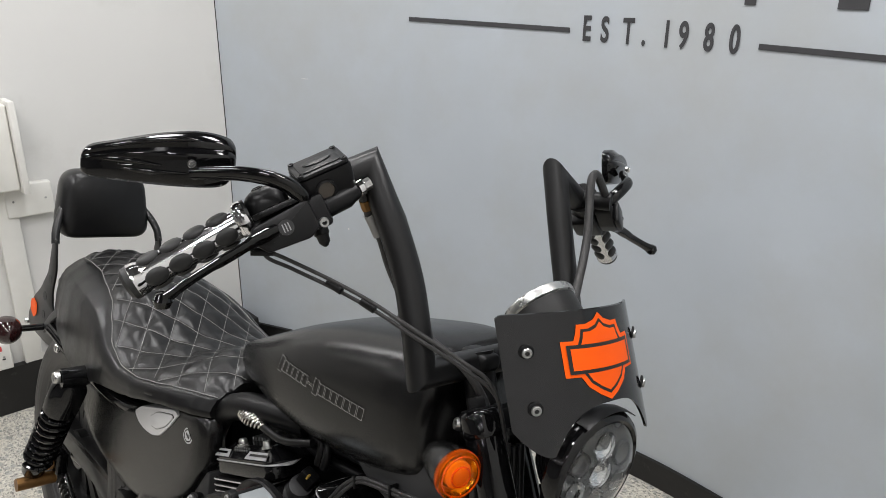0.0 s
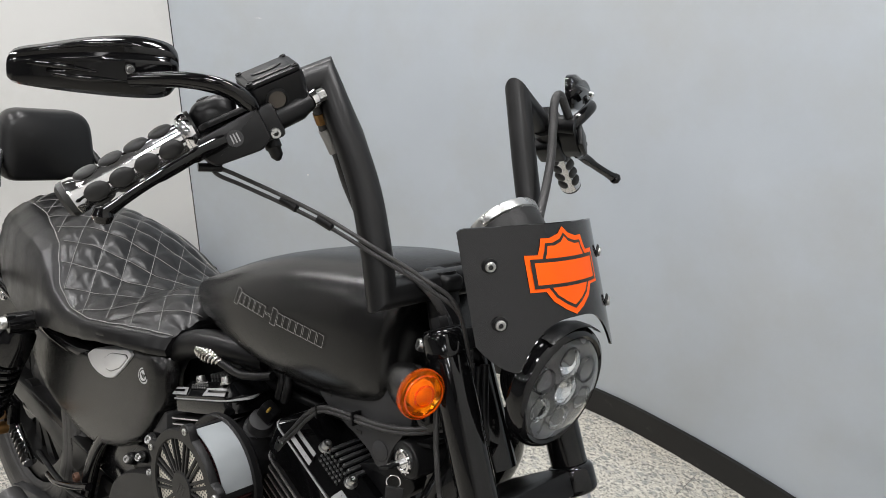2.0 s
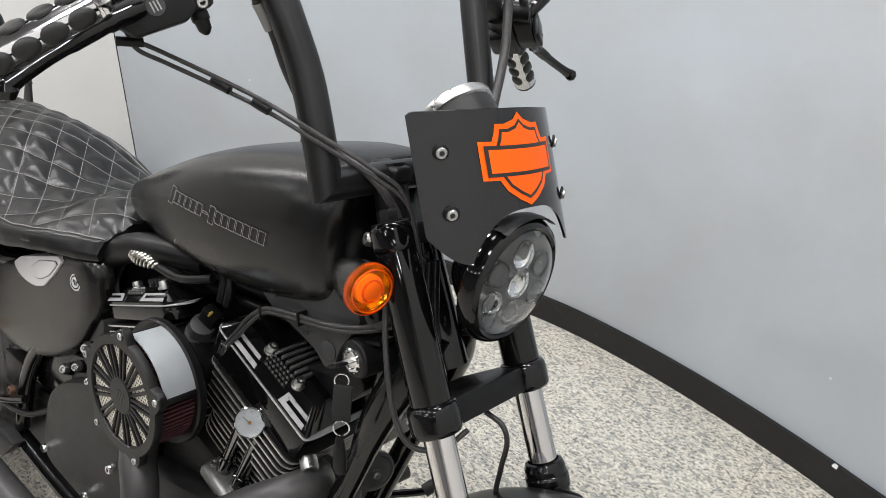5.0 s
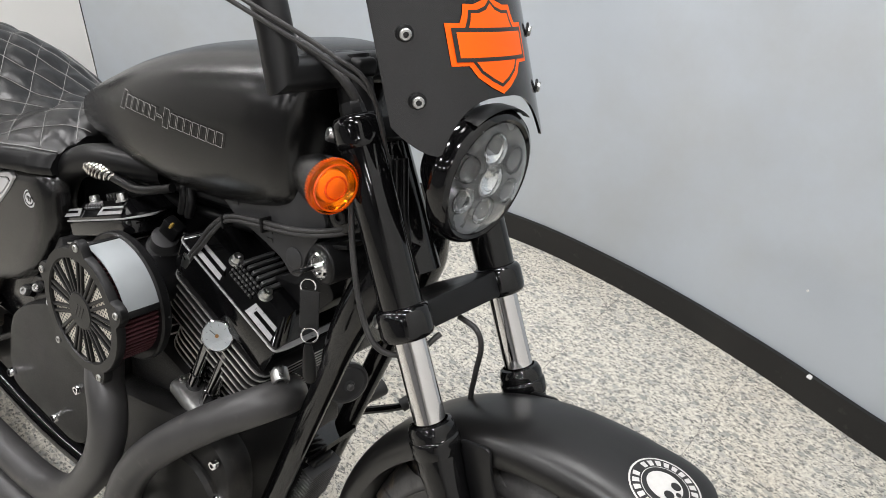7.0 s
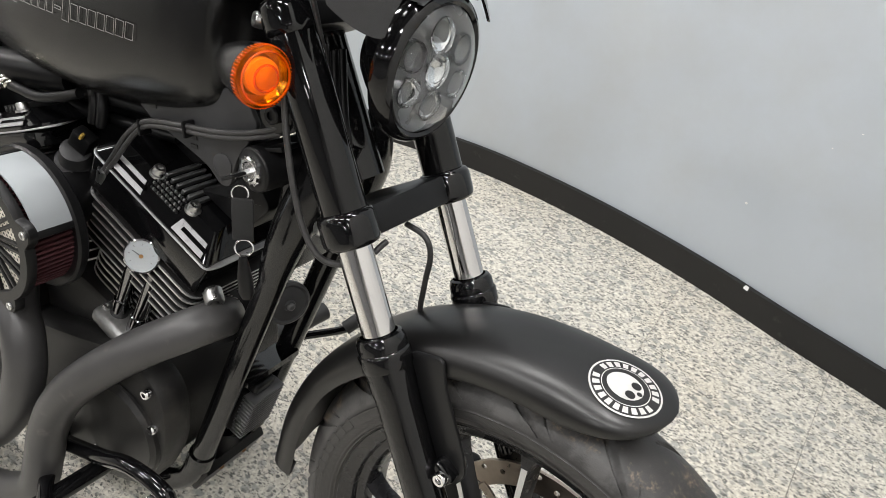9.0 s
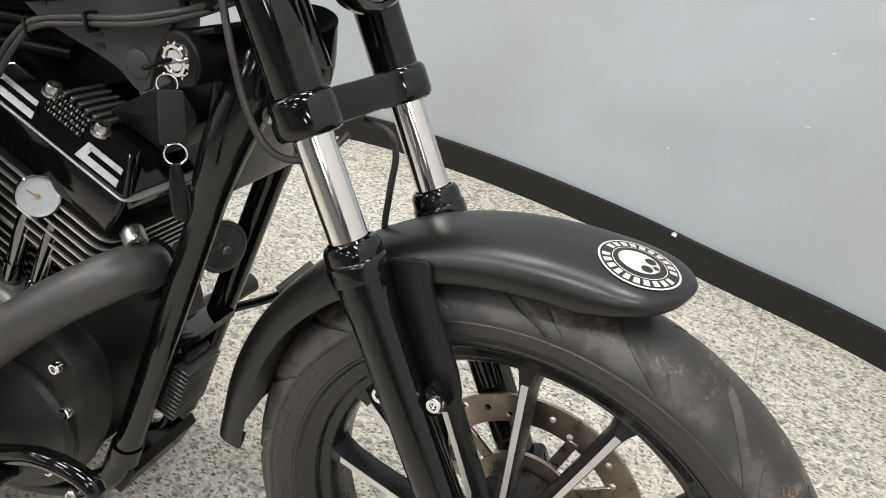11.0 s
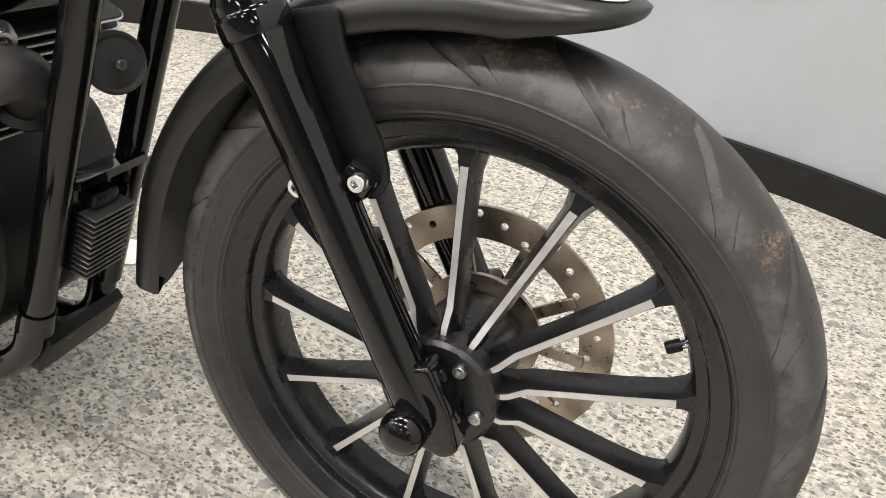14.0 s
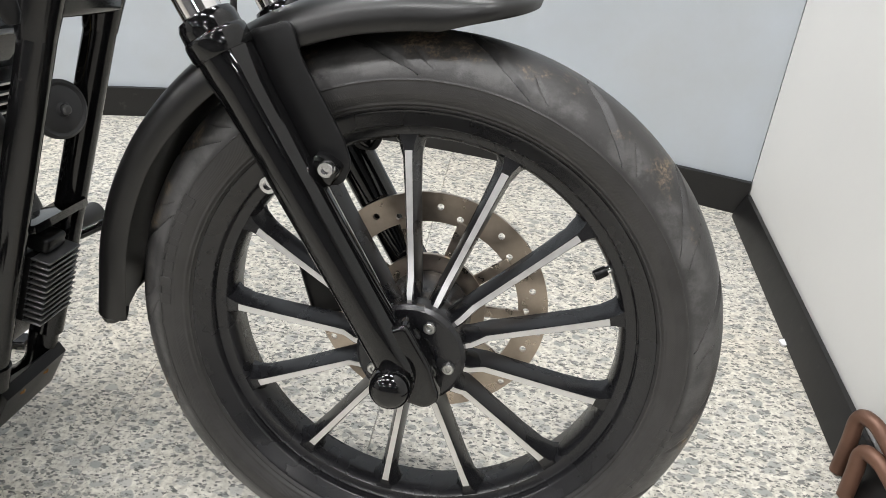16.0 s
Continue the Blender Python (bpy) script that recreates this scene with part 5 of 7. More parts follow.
        loft(bm, [[M @ RES @ Vector((x * k, y * j, z)) for x, y in top] for z, k, j in ((-0.026, 0.70, 0.66), (-0.022, 0.82, 0.78), (-0.008, 0.93, 0.93), (0.012, 0.98, 0.99), (0.022, 1.0, 1.0), (0.026, 0.985, 0.99))])
        mc = fp("brake_reservoir", bm, BLACK, "black boxy brake fluid reservoir with a sight glass", sharp=45)
        part("reservoir_lid", prism(bmesh.new(), [(x * 0.97, y * 0.97) for x, y in top], 0.027, 0.032, M @ RES, 0.0015), BLACK, mc)
        part("lid_frame", prism(bmesh.new(), [(x * 0.72, y * 0.78) for x, y in top], 0.032, 0.0335, M @ RES, 0.0008), BLACK, mc)
        part("lid_emblem", lathe(bmesh.new(), [(0.016, 0), (0.016, 0.0012), (0.013, 0.0018), (0, 0.0018)], M @ RES @ pose(0.002, 0, 0.0335) @ Matrix.Diagonal((0.6, 1.25, 1, 1)), 24), BLACK, mc)
        for u, v in ((-1, -1), (1, 1), (-1, 1), (1, -1)):
            bolt(mc, M @ RES @ Vector((0.003 + u * 0.024, v * 0.030, 0.032)), (M @ TIP).to_3x3() @ Vector((0, 1, 0)), 0.0038, 0.0018, BLACK)
        part("sight_ring", lathe(bmesh.new(), [(0.0130, -0.004), (0.0130, 0.0025), (0.0105, 0.0035), (0.0098, 0.001), (0, 0.001)], M @ TIP @ axis_m((0.0325, 0.003, 0.022), (1, 0, 0)), 28), BLACK, mc)
        part("sight_glass", lathe(bmesh.new(), [(0.0098, 0.0014), (0, 0.0018)], M @ TIP @ axis_m((0.0325, 0.003, 0.022), (1, 0, 0)), 28), mat("sight_glass_brown", (0.055, 0.045, 0.035), 0.15), mc, "brownish round sight glass")
        part("cylinder_body", tube(bmesh.new(), [M @ Vector((0.022, -0.026, 0.050)), M @ Vector((0.019, -0.024, 0.0)), M @ Vector((0.017, -0.023, -0.008)), M @ Vector((0.016, -0.022, -0.016))], [0.014, 0.014, 0.0115, 0.0105], 20), BLACK, mc)
        part("banjo_eye", tube(bmesh.new(), [M @ Vector((0.016, -0.022, -0.015)), M @ Vector((0.0157, -0.0215, -0.019)), M @ Vector((0.0155, -0.021, -0.025)), M @ Vector((0.015, -0.021, -0.028))], [0.006, 0.0105, 0.0105, 0.006], 18), CHROME, mc, "chrome banjo eye")
        part("banjo_bolt", tube(bmesh.new(), [M @ Vector((0.015, -0.021, -0.027)), M @ Vector((0.0145, -0.0205, -0.036))], 0.0075, 6), STEEL, mc, "bare steel banjo bolt")
    return M


controls(-1)
controls(1)

# ---- body of the machine ----
def bp(name, bm, material, label="", parent=None, sharp=38):
    return part(name, bm, material, parent or bike, label, None, sharp)


def interp(table, x):
    for a, b in zip(table, table[1:]):
        if a[0] <= x <= b[0]:
            t = (x - a[0]) / (b[0] - a[0])
            t = t * t * (3 - 2 * t) * 0.35 + t * 0.65
            return [p + (q - p) * t for p, q in zip(a[1:], b[1:])]
    return list(table[0][1:] if x < table[0][0] else table[-1][1:])


def loft_bm(rings):
    bm = bmesh.new()
    loft(bm, rings)
    return bm


def rear_guard():
    rings = []
    for i in range(41):
        a = radians(62 + (138 - 62) * i / 40)
        ring = []
        for k in range(17):
            t = math.pi * (k / 16 - 0.5)
            ring.append((0.385 - 0.045 * (1 - math.cos(t) ** 0.6), -0.034 + 0.116 * math.copysign(abs(math.sin(t)) ** 0.8, t)))
        ring += [(r - 0.003, y * 0.97) for r, y in reversed(ring)]
        rings.append([(-1.595 + r * math.cos(a), y, 0.345 + r * math.sin(a)) for r, y in ring])
    return loft_bm(rings)


# tank: stations of x, top, bottom, half width
TANK = [(-1.040, 0.812, 0.790, 0.016), (-1.025, 0.826, 0.783, 0.038), (-0.97, 0.854, 0.777, 0.068), (-0.90, 0.890, 0.776, 0.092), (-0.80, 0.940, 0.772, 0.113), (-0.70, 0.980, 0.771, 0.123),
        (-0.60, 1.009, 0.783, 0.127), (-0.53, 1.026, 0.799, 0.128), (-0.495, 1.031, 0.810, 0.1265), (-0.470, 1.031, 0.819, 0.123), (-0.455, 1.028, 0.827, 0.115), (-0.445, 1.021, 0.838, 0.099), (-0.439, 1.006, 0.852, 0.072), (-0.436, 0.978, 0.895, 0.030)]
def curve_at(table, x):
    """A smooth curve through the rows of a table."""
    n = len(table)
    i = max(0, min(n - 2, next((k - 1 for k in range(1, n) if x <= table[k][0]), n - 2)))
    a, b = table[i], table[i + 1]
    h = b[0] - a[0]
    t = min(1.0, max(0.0, (x - a[0]) / h))
    out = []
    for c in range(1, len(a)):
        def slope(k):
            if k == 0 or k == n - 1:
                j = 0 if k == 0 else n - 2
                return (table[j + 1][c] - table[j][c]) / (table[j + 1][0] - table[j][0])
            return (table[k + 1][c] - table[k - 1][c]) / (table[k + 1][0] - table[k - 1][0])
        m0, m1 = slope(i) * h, slope(i + 1) * h
        out.append((2 * t ** 3 - 3 * t * t + 1) * a[c] + (t ** 3 - 2 * t * t + t) * m0 + (3 * t * t - 2 * t ** 3) * b[c] + (t ** 3 - t * t) * m1)
    return out


def tank_ring(x, n=64):
    zt, zb, hw = curve_at(TANK, x)
    ring = []
    for k in range(n):
        a = 2 * math.pi * k / n
        c, s = math.cos(a), math.sin(a)
        y = hw * math.copysign(abs(c) ** 0.58, c)
        zc = zb + 0.46 * (zt - zb)
        z = zc + ((zt - zc) * math.copysign(abs(s) ** 0.80, s) if s > 0 else (zc - zb) * math.copysign(abs(s) ** 0.66, s))
        ring.append((x, y, z))
    return ring


bm = bmesh.new()
xs = [-1.040 + (1.040 - 0.436) * (0.5 - 0.5 * math.cos(math.pi * i / 72)) for i in range(73)]
loft(bm, [tank_ring(x) for x in xs])
tank = bp("fuel_tank", bm, TANKP, "satin black teardrop fuel tank", sharp=60)


def tank_side(x, z):
    """The right-hand surface of the tank at x, z."""
    ring = tank_ring(x, 176)
    half_ring = sorted((p for p in ring if p[1] < 0 and abs(p[1]) > 0.05), key=lambda p: p[2])
    for p, q in zip(half_ring, half_ring[1:]):
        if p[2] <= z <= q[2]:
            return Vector(p).lerp(Vector(q), (z - p[2]) / max(1e-9, q[2] - p[2]))
    return Vector(half_ring[-1])


# outlined name on the tank side, as plain bars
n = 15
for k in range(n):
    x0 = -0.790 + 0.243 * k / n
    w = 0.243 / n * 0.84
    big = k in (0, 7)
    if k == 6:
        h0, h1 = -0.003, 0.001
    else:
        h0, h1 = (-0.014 if big else -0.010), (0.013 if big else 0.009)
    outer, inner = [], []
    for (fx, fz) in ((0, h0), (1, h0), (1, h1), (0, h1)):
        zb = 0.886 + 0.014 * k / n
        outer.append((x0 + fx * w + 0.12 * fz, zb + fz))
    t = 0.0007
    inner = [(outer[0][0] + t, outer[0][1] + t), (outer[1][0] - t, outer[1][1] + t), (outer[2][0] - t, outer[2][1] - t), (outer[3][0] + t, outer[3][1] - t)]
    bm = bmesh.new()
    def sv(q):
        p = tank_side(q[0], q[1])
        return bm.verts.new((q[0], p.y - 0.0022, q[1]))
    O, I = [sv(q) for q in outer], [sv(q) for q in inner]
    for i in range(4):
        j = (i + 1) % 4
        bm.faces.new((O[i], O[j], I[j], I[i]))
    part("name_bar", bm, GREYLET, tank)
bm = bmesh.new()
lathe(bm, [(0.020, -0.006), (0.021, 0.006), (0.020, 0.012), (0.016, 0.015), (0, 0.0155)], pose(-0.652, 0.035, 0.984), 28)
part("filler_cap", bm, BLACK, tank, "black filler cap")
bm = bmesh.new()
tube(bm, [(-1.0, -0.02, 0.752), (-0.9, -0.055, 0.768), (-0.7, -0.075, 0.778), (-0.5, -0.07, 0.808)], 0.004, 8)
part("tank_seam", bm, BLACK, tank)

# seat: stations of x, top, edge height, bottom, half width of the top, half width of the base
SEAT = [(-1.86, 0.775, 0.740, 0.700, 0.095, 0.110), (-1.80, 0.808, 0.758, 0.645, 0.118, 0.135), (-1.72, 0.824, 0.765, 0.605, 0.135, 0.152), (-1.62, 0.830, 0.770, 0.588, 0.152, 0.165), (-1.52, 0.830, 0.772, 0.586, 0.164, 0.173),
        (-1.44, 0.826, 0.764, 0.600, 0.172, 0.178), (-1.38, 0.810, 0.745, 0.622, 0.182, 0.185), (-1.32, 0.782, 0.720, 0.640, 0.189, 0.191), (-1.25, 0.752, 0.705, 0.655, 0.190, 0.192), (-1.18, 0.747, 0.709, 0.672, 0.188, 0.190),
        (-1.12, 0.769, 0.720, 0.688, 0.180, 0.183), (-1.06, 0.794, 0.732, 0.700, 0.167, 0.171), (-1.00, 0.796, 0.741, 0.707, 0.147, 0.154), (-0.975, 0.788, 0.743, 0.710, 0.135, 0.143), (-0.957, 0.776, 0.745, 0.713, 0.125, 0.134)]
SEAM = [(-1.90, 0.62), (-1.62, 0.63), (-1.52, 0.72), (-1.44, 0.78), (-1.38, 0.86), (-1.32, 0.93), (-1.25, 0.955), (-0.90, 0.955)]     # seam's share of the half width
QP, QK, QA, QB = 0.094, 1.47, 1.4697, 1.1531      # quilting: pitch, slant and the starts of its two sets of seams
def quilt(x, y):
    """Diamond quilting: 0 on the seams, 1 in the middle of a pillow."""
    u, v = (x + y * QK + QA) / QP, (x - y * QK + QB) / QP
    d = min(abs(u - round(u)), abs(v - round(v))) * 2
    return 1 - (1 - min(1.0, d)) ** 2.2


def seat_top(x, y):
    zt, ze, zb, hw, hb = interp(SEAT, x)
    f = min(1.0, abs(y) / hw)
    return ze + (zt - ze) * (1 - f ** 2.2)


bm = bmesh.new()
rings = []
NX, NY = 190, 64
for i in range(NX + 1):
    x = -1.86 + (1.86 - 0.957) * i / NX
    zt, ze, zb, hw, hb = interp(SEAT, x)
    ring = [(x, -hb, zb), (x, -hb - 0.004, zb + 0.012), (x, -hb - 0.002, zb + 0.45 * (ze - zb)), (x, -hw - 0.008, ze - 0.010), (x, -hw - 0.002, ze - 0.002)]
    for k in range(NY + 1):
        y = -hw + 2 * hw * k / NY
        f = interp(SEAM, x)[0]
        edge = min(1.0, max(0.0, (f - abs(y) / hw) / 0.10))
        q = quilt(x, y) * edge if edge > 0 else 0.55 * min(1.0, (abs(y) / hw - f) / 0.06)
        ring.append((x, y, seat_top(x, y) + 0.0065 * q))
    ring += [(x, hw + 0.002, ze - 0.002), (x, hw + 0.008, ze - 0.010), (x, hb + 0.002, zb + 0.45 * (ze - zb)), (x, hb + 0.004, zb + 0.012), (x, hb, zb)]
    rings.append(ring)
loft(bm, rings)
seat = bp("seat", bm, LEATHER, "black diamond-quilted seat with grey stitching", sharp=60)
# piping and stitches
for s in (-1, 1):
    bm = bmesh.new()
    P = []
    for i in range(60):
        x = -1.83 + 0.868 * i / 59
        zt, ze, zb, hw, hb = interp(SEAT, x)
        f = interp(SEAM, x)[0]
        P.append((x, s * hw * f, seat_top(x, hw * f) + 0.0016))
    tube(bm, P, 0.0011, 6)
    part("edge_stitch", bm, THREAD, seat)
for c in range(-12, 14):
    for sgn in (1, -1):
        P = []
        for k in range(61):
            y = -0.19 + 0.38 * k / 60
            x = c * QP - (QA if sgn > 0 else QB) - sgn * y * QK
            if not -1.83 < x < -0.962:
                continue
            hw = interp(SEAT, x)[3]
            if abs(y) > hw * (interp(SEAM, x)[0] - 0.01):
                continue
            P.append((x, y, seat_top(x, y) + 0.0012))
        if len(P) > 4:
            bm = bmesh.new()
            tube(bm, P, 0.0007, 5)
            part("stitch", bm, THREAD, seat)

# backrest on its two side plates
bm = bmesh.new()
rings = []
for x, k in ((-1.935, 0.86), (-1.925, 0.97), (-1.905, 1.0), (-1.875, 1.0), (-1.855, 0.95), (-1.846, 0.84)):
    rings.append([(x - 0.10 * q[1], q[0] * k, 0.922 + q[1] * k) for q in rounded([(-0.124, -0.092), (0.124, -0.092), (0.104, 0.092), (-0.104, 0.092)], 0.050, 8)])
loft(bm, rings)
bp("backrest_pad", bm, LEATHER, "padded black backrest", sharp=60)
for s in (-1, 1):
    bm = bmesh.new()
    o = [(x - 0.066, z - 0.019) for x, z in rounded([(-1.745, 0.862), (-1.770, 0.855), (-1.793, 0.760), (-1.845, 0.700), (-1.904, 0.655), (-1.945, 0.590), (-1.930, 0.560), (-1.80, 0.556), (-1.70, 0.562), (-1.645, 0.600), (-1.665, 0.632), (-1.752, 0.665), (-1.757, 0.715), (-1.735, 0.775)], 0.016)]
    prism(bm, o, -0.003, 0.003, Matrix.Translation((0, s * 0.138, 0)) @ Matrix(((1, 0, 0, 0), (0, 0, 1, 0), (0, 1, 0, 0), (0, 0, 0, 1))), 0.0015)
    sb = bp("backrest_plate", bm, SATIN, "black drilled backrest side plate")
    part("strut", tube(bmesh.new(), spline([(-1.823, s * 0.138, 0.826), (-1.836, s * 0.134, 0.860), (-1.862, s * 0.118, 0.895), (-1.895, s * 0.095, 0.925)], 5), 0.010, 12), SATIN, sb)
    for x, z, r in ((-1.839, 0.724, 0.012), (-1.874, 0.667, 0.013), (-1.882, 0.612, 0.012)):
        part("plate_hole", lathe(bmesh.new(), [(0, 0), (r, 0), (r, 0.0006), (0, 0.0006)], axis_m((x, s * 0.1412, z), (0, s, 0)), 20), COVER, sb)
    bolt(sb, (-1.735, s * 0.142, 0.568), (0, s, 0), 0.013, 0.012, CHROME)
    bolt(sb, (-2.005, s * 0.142, 0.553), (0, s, 0), 0.009, 0.008, CHROME)
    if s < 0:
        bm = bmesh.new()
        prism(bm, [(x * 0.52, y * 0.52) for x, y in shield], 0, 0.001, Matrix.Translation((-1.958, -0.142, 0.608)) @ Matrix(((1, 0, 0, 0), (0, 0, -1, 0), (0, 1, 0, 0), (0, 0, 0, 1))))
        part("badge", bm, ORANGE, sb, "small orange badge")

# ---- frame ----
def yplate(name, outline, y0, y1, material, label="", parent=None, bevel=0.003, r=0.0, n=5):
    """A plate in the machine's long plane: outline of (x, z), from y0 to y1."""
    bm = bmesh.new()
    o = rounded(outline, r, n) if r else outline
    prism(bm, o, min(y0, y1), max(y0, y1), Matrix(((1, 0, 0, 0), (0, 0, 1, 0), (0, 1, 0, 0), (0, 0, 0, 1))), bevel)
    return bp(name, bm, material, label, parent)


def rod(name, points, r, material, label="", parent=None, n=14, smooth=6):
    bm = bmesh.new()
    tube(bm, spline(points, smooth) if smooth and len(points) > 2 else points, r, n)
    return bp(name, bm, material, label, parent)


fr = rod("frame_downtube", [(-0.381, -0.060, 0.645), (-0.503, -0.060, 0.232)], 0.0180, FRAMEP, "gloss black frame down tube", smooth=0, n=20)
part("tube_collar", tube(bmesh.new(), [(-0.499, -0.060, 0.247), (-0.507, -0.060, 0.216)], 0.0210, 20), FRAMEP, fr)
part("frame_rail", tube(bmesh.new(), spline([(-0.506, -0.060, 0.235), (-0.530, -0.062, 0.175), (-0.585, -0.070, 0.138), (-0.70, -0.09, 0.125), (-1.0, -0.12, 0.125), (-1.30, -0.13, 0.17)], 6), 0.0185, 16), FRAMEP, fr)
fl = rod("frame_downtube", [(-0.381, 0.060, 0.645), (-0.503, 0.060, 0.232)], 0.0180, FRAMEP, "gloss black frame down tube", smooth=0, n=20)
part("frame_rail", tube(bmesh.new(), spline([(-0.508, 0.060, 0.235), (-0.530, 0.062, 0.175), (-0.585, 0.070, 0.138), (-0.70, 0.09, 0.125), (-1.0, 0.12, 0.125), (-1.30, 0.13, 0.17)], 6), 0.0185, 16), FRAMEP, fl)
for z, x in ((0.60, -0.414), (0.36, -0.488)):
    part("frame_tab", block(bmesh.new(), 0.018, 0.02, 0.03, pose(x + 0.012, 0.078, z), 0.004), GLOSS, fl)
# neck casting and head tube
neck = bp("frame_neck", prism(bmesh.new(), rounded([(-0.396, 0.648), (-0.358, 0.650), (-0.328, 0.775), (-0.345, 0.815), (-0.385, 0.80), (-0.392, 0.72)], 0.008), -0.062, 0.062, Matrix(((1, 0, 0, 0), (0, 0, 1, 0), (0, 1, 0, 0), (0, 0, 0, 1))), 0.006, 3), FRAMEP, "gloss black cast frame neck", sharp=50)
for s in (-1, 1):
    part("neck_tube", tube(bmesh.new(), spline([(-0.386, s * 0.061, 0.630), (-0.379, s * 0.061, 0.660), (-0.364, s * 0.060, 0.710), (-0.344, s * 0.050, 0.770), (-0.335, s * 0.030, 0.83)], 5), [0.0190 + 0.0105 * min(1.0, k / 16) for k in range(21)], 24), FRAMEP, neck)
part("head_tube", tube(bmesh.new(), [Vector((-0.314, 0, 0.769)) - SD * 0.20, Vector((-0.314, 0, 0.769)) - SD * 0.01], 0.031, 24), FRAMEP, neck)
for s in (-1, 1):
    part("backbone_plate", tube(bmesh.new(), spline([(-0.42, s * 0.03, 0.87), (-0.6, s * 0.03, 0.84), (-0.85, s * 0.03, 0.81), (-1.02, s * 0.05, 0.76), (-1.25, s * 0.13, 0.60), (-1.55, s * 0.145, 0.585), (-1.80, s * 0.145, 0.60)], 6), 0.015, 12), FRAMEP, neck)
    part("rear_frame_tube", tube(bmesh.new(), spline([(-1.02, s * 0.10, 0.70), (-1.12, s * 0.13, 0.52), (-1.22, s * 0.135, 0.38), (-1.28, s * 0.13, 0.20)], 6), 0.016, 12), FRAMEP, neck)
# lower cross plate with rusty bolts
cp = yplate("cross_plate", [(-0.565, 0.155), (-0.500, 0.205), (-0.492, 0.192), (-0.520, 0.14)], -0.055, 0.075, BLACK, "black cross member between the down tubes", bevel=0.003)
for y in (-0.02, 0.03):
    bolt(cp, (-0.500, y, 0.185), (0.8, 0, 0.5), 0.006, 0.004, BRASS)
# bracket behind the regulator
yplate("regulator_bracket", [(-0.47, 0.415), (-0.425, 0.425), (-0.425, 0.415), (-0.47, 0.405)], -0.05, 0.06, GLOSS, bevel=0.002)
# voltage regulator with fins
RG = Matrix.Translation((-0.456, 0.0, 0.334)) @ pose(0, 0, 0, 0, 16, 0) @ Matrix.Diagonal((0.9, 0.9, 0.9, 1))
rg = bp("voltage_regulator", block(bmesh.new(), 0.020, 0.074, 0.100, RG @ pose(-0.012, 0, 0), 0.004), BLACK, "black finned voltage regulator behind the front wheel")
for k in range(12):
    part("fin", block(bmesh.new(), 0.026, 0.074, 0.0030, RG @ pose(0.008, 0, -0.047 + k * 0.0086), 0.0008, 1), RIBMET, rg)
part("plug", block(bmesh.new(), 0.03, 0.045, 0.022, RG @ pose(-0.005, -0.005, 0.064), 0.006, 3), BLACK, rg)
# horn
HN = axis_m((-0.412, 0.004, 0.546), (0.88, -0.40, 0.10)) @ Matrix.Diagonal((0.88, 0.88, 0.9, 1))
hn = bp("horn", lathe(bmesh.new(), [(0, -0.028), (0.018, -0.028), (0.022, -0.012), (0.036, -0.010), (0.038, -0.004), (0.038, 0.002), (0.034, 0.005), (0.030, 0.003), (0.024, 0.006), (0.010, 0.008), (0.008, 0.012), (0.0, 0.012)], HN, 40), COVER, "round black horn between the frame tubes")
part("horn_bolt", lathe(bmesh.new(), [(0.0065, 0.011), (0.0065, 0.015), (0.004, 0.017), (0, 0.017)], HN, 12), FINMET, hn)
part("horn_wire", tube(bmesh.new(), spline([(-0.43, 0.004, 0.57), (-0.425, 0.0, 0.60), (-0.42, 0.005, 0.64)], 5), 0.003, 8), mat("yellow_wire", (0.45, 0.36, 0.03), 0.5), hn)

# ---- engine ----
CR = Vector((-0.72, 0, 0.27))
def cyl_m(front):
    """Frame of one cylinder: x along the head towards the front, y to the left, z up the bore."""
    a = radians(22.5) * (1 if front else -1)
    z = Vector((math.sin(a), 0, math.cos(a)))
    x = Vector((math.cos(a), 0, -math.sin(a)))
    return Matrix.Translation(CR) @ Matrix((x, Vector((0, 1, 0)), z)).transposed().to_4x4()


def fin_outline(hx, hy, r):
    return rounded([(-hx, -hy), (hx, -hy), (hx, hy), (-hx, hy)], r, 5)


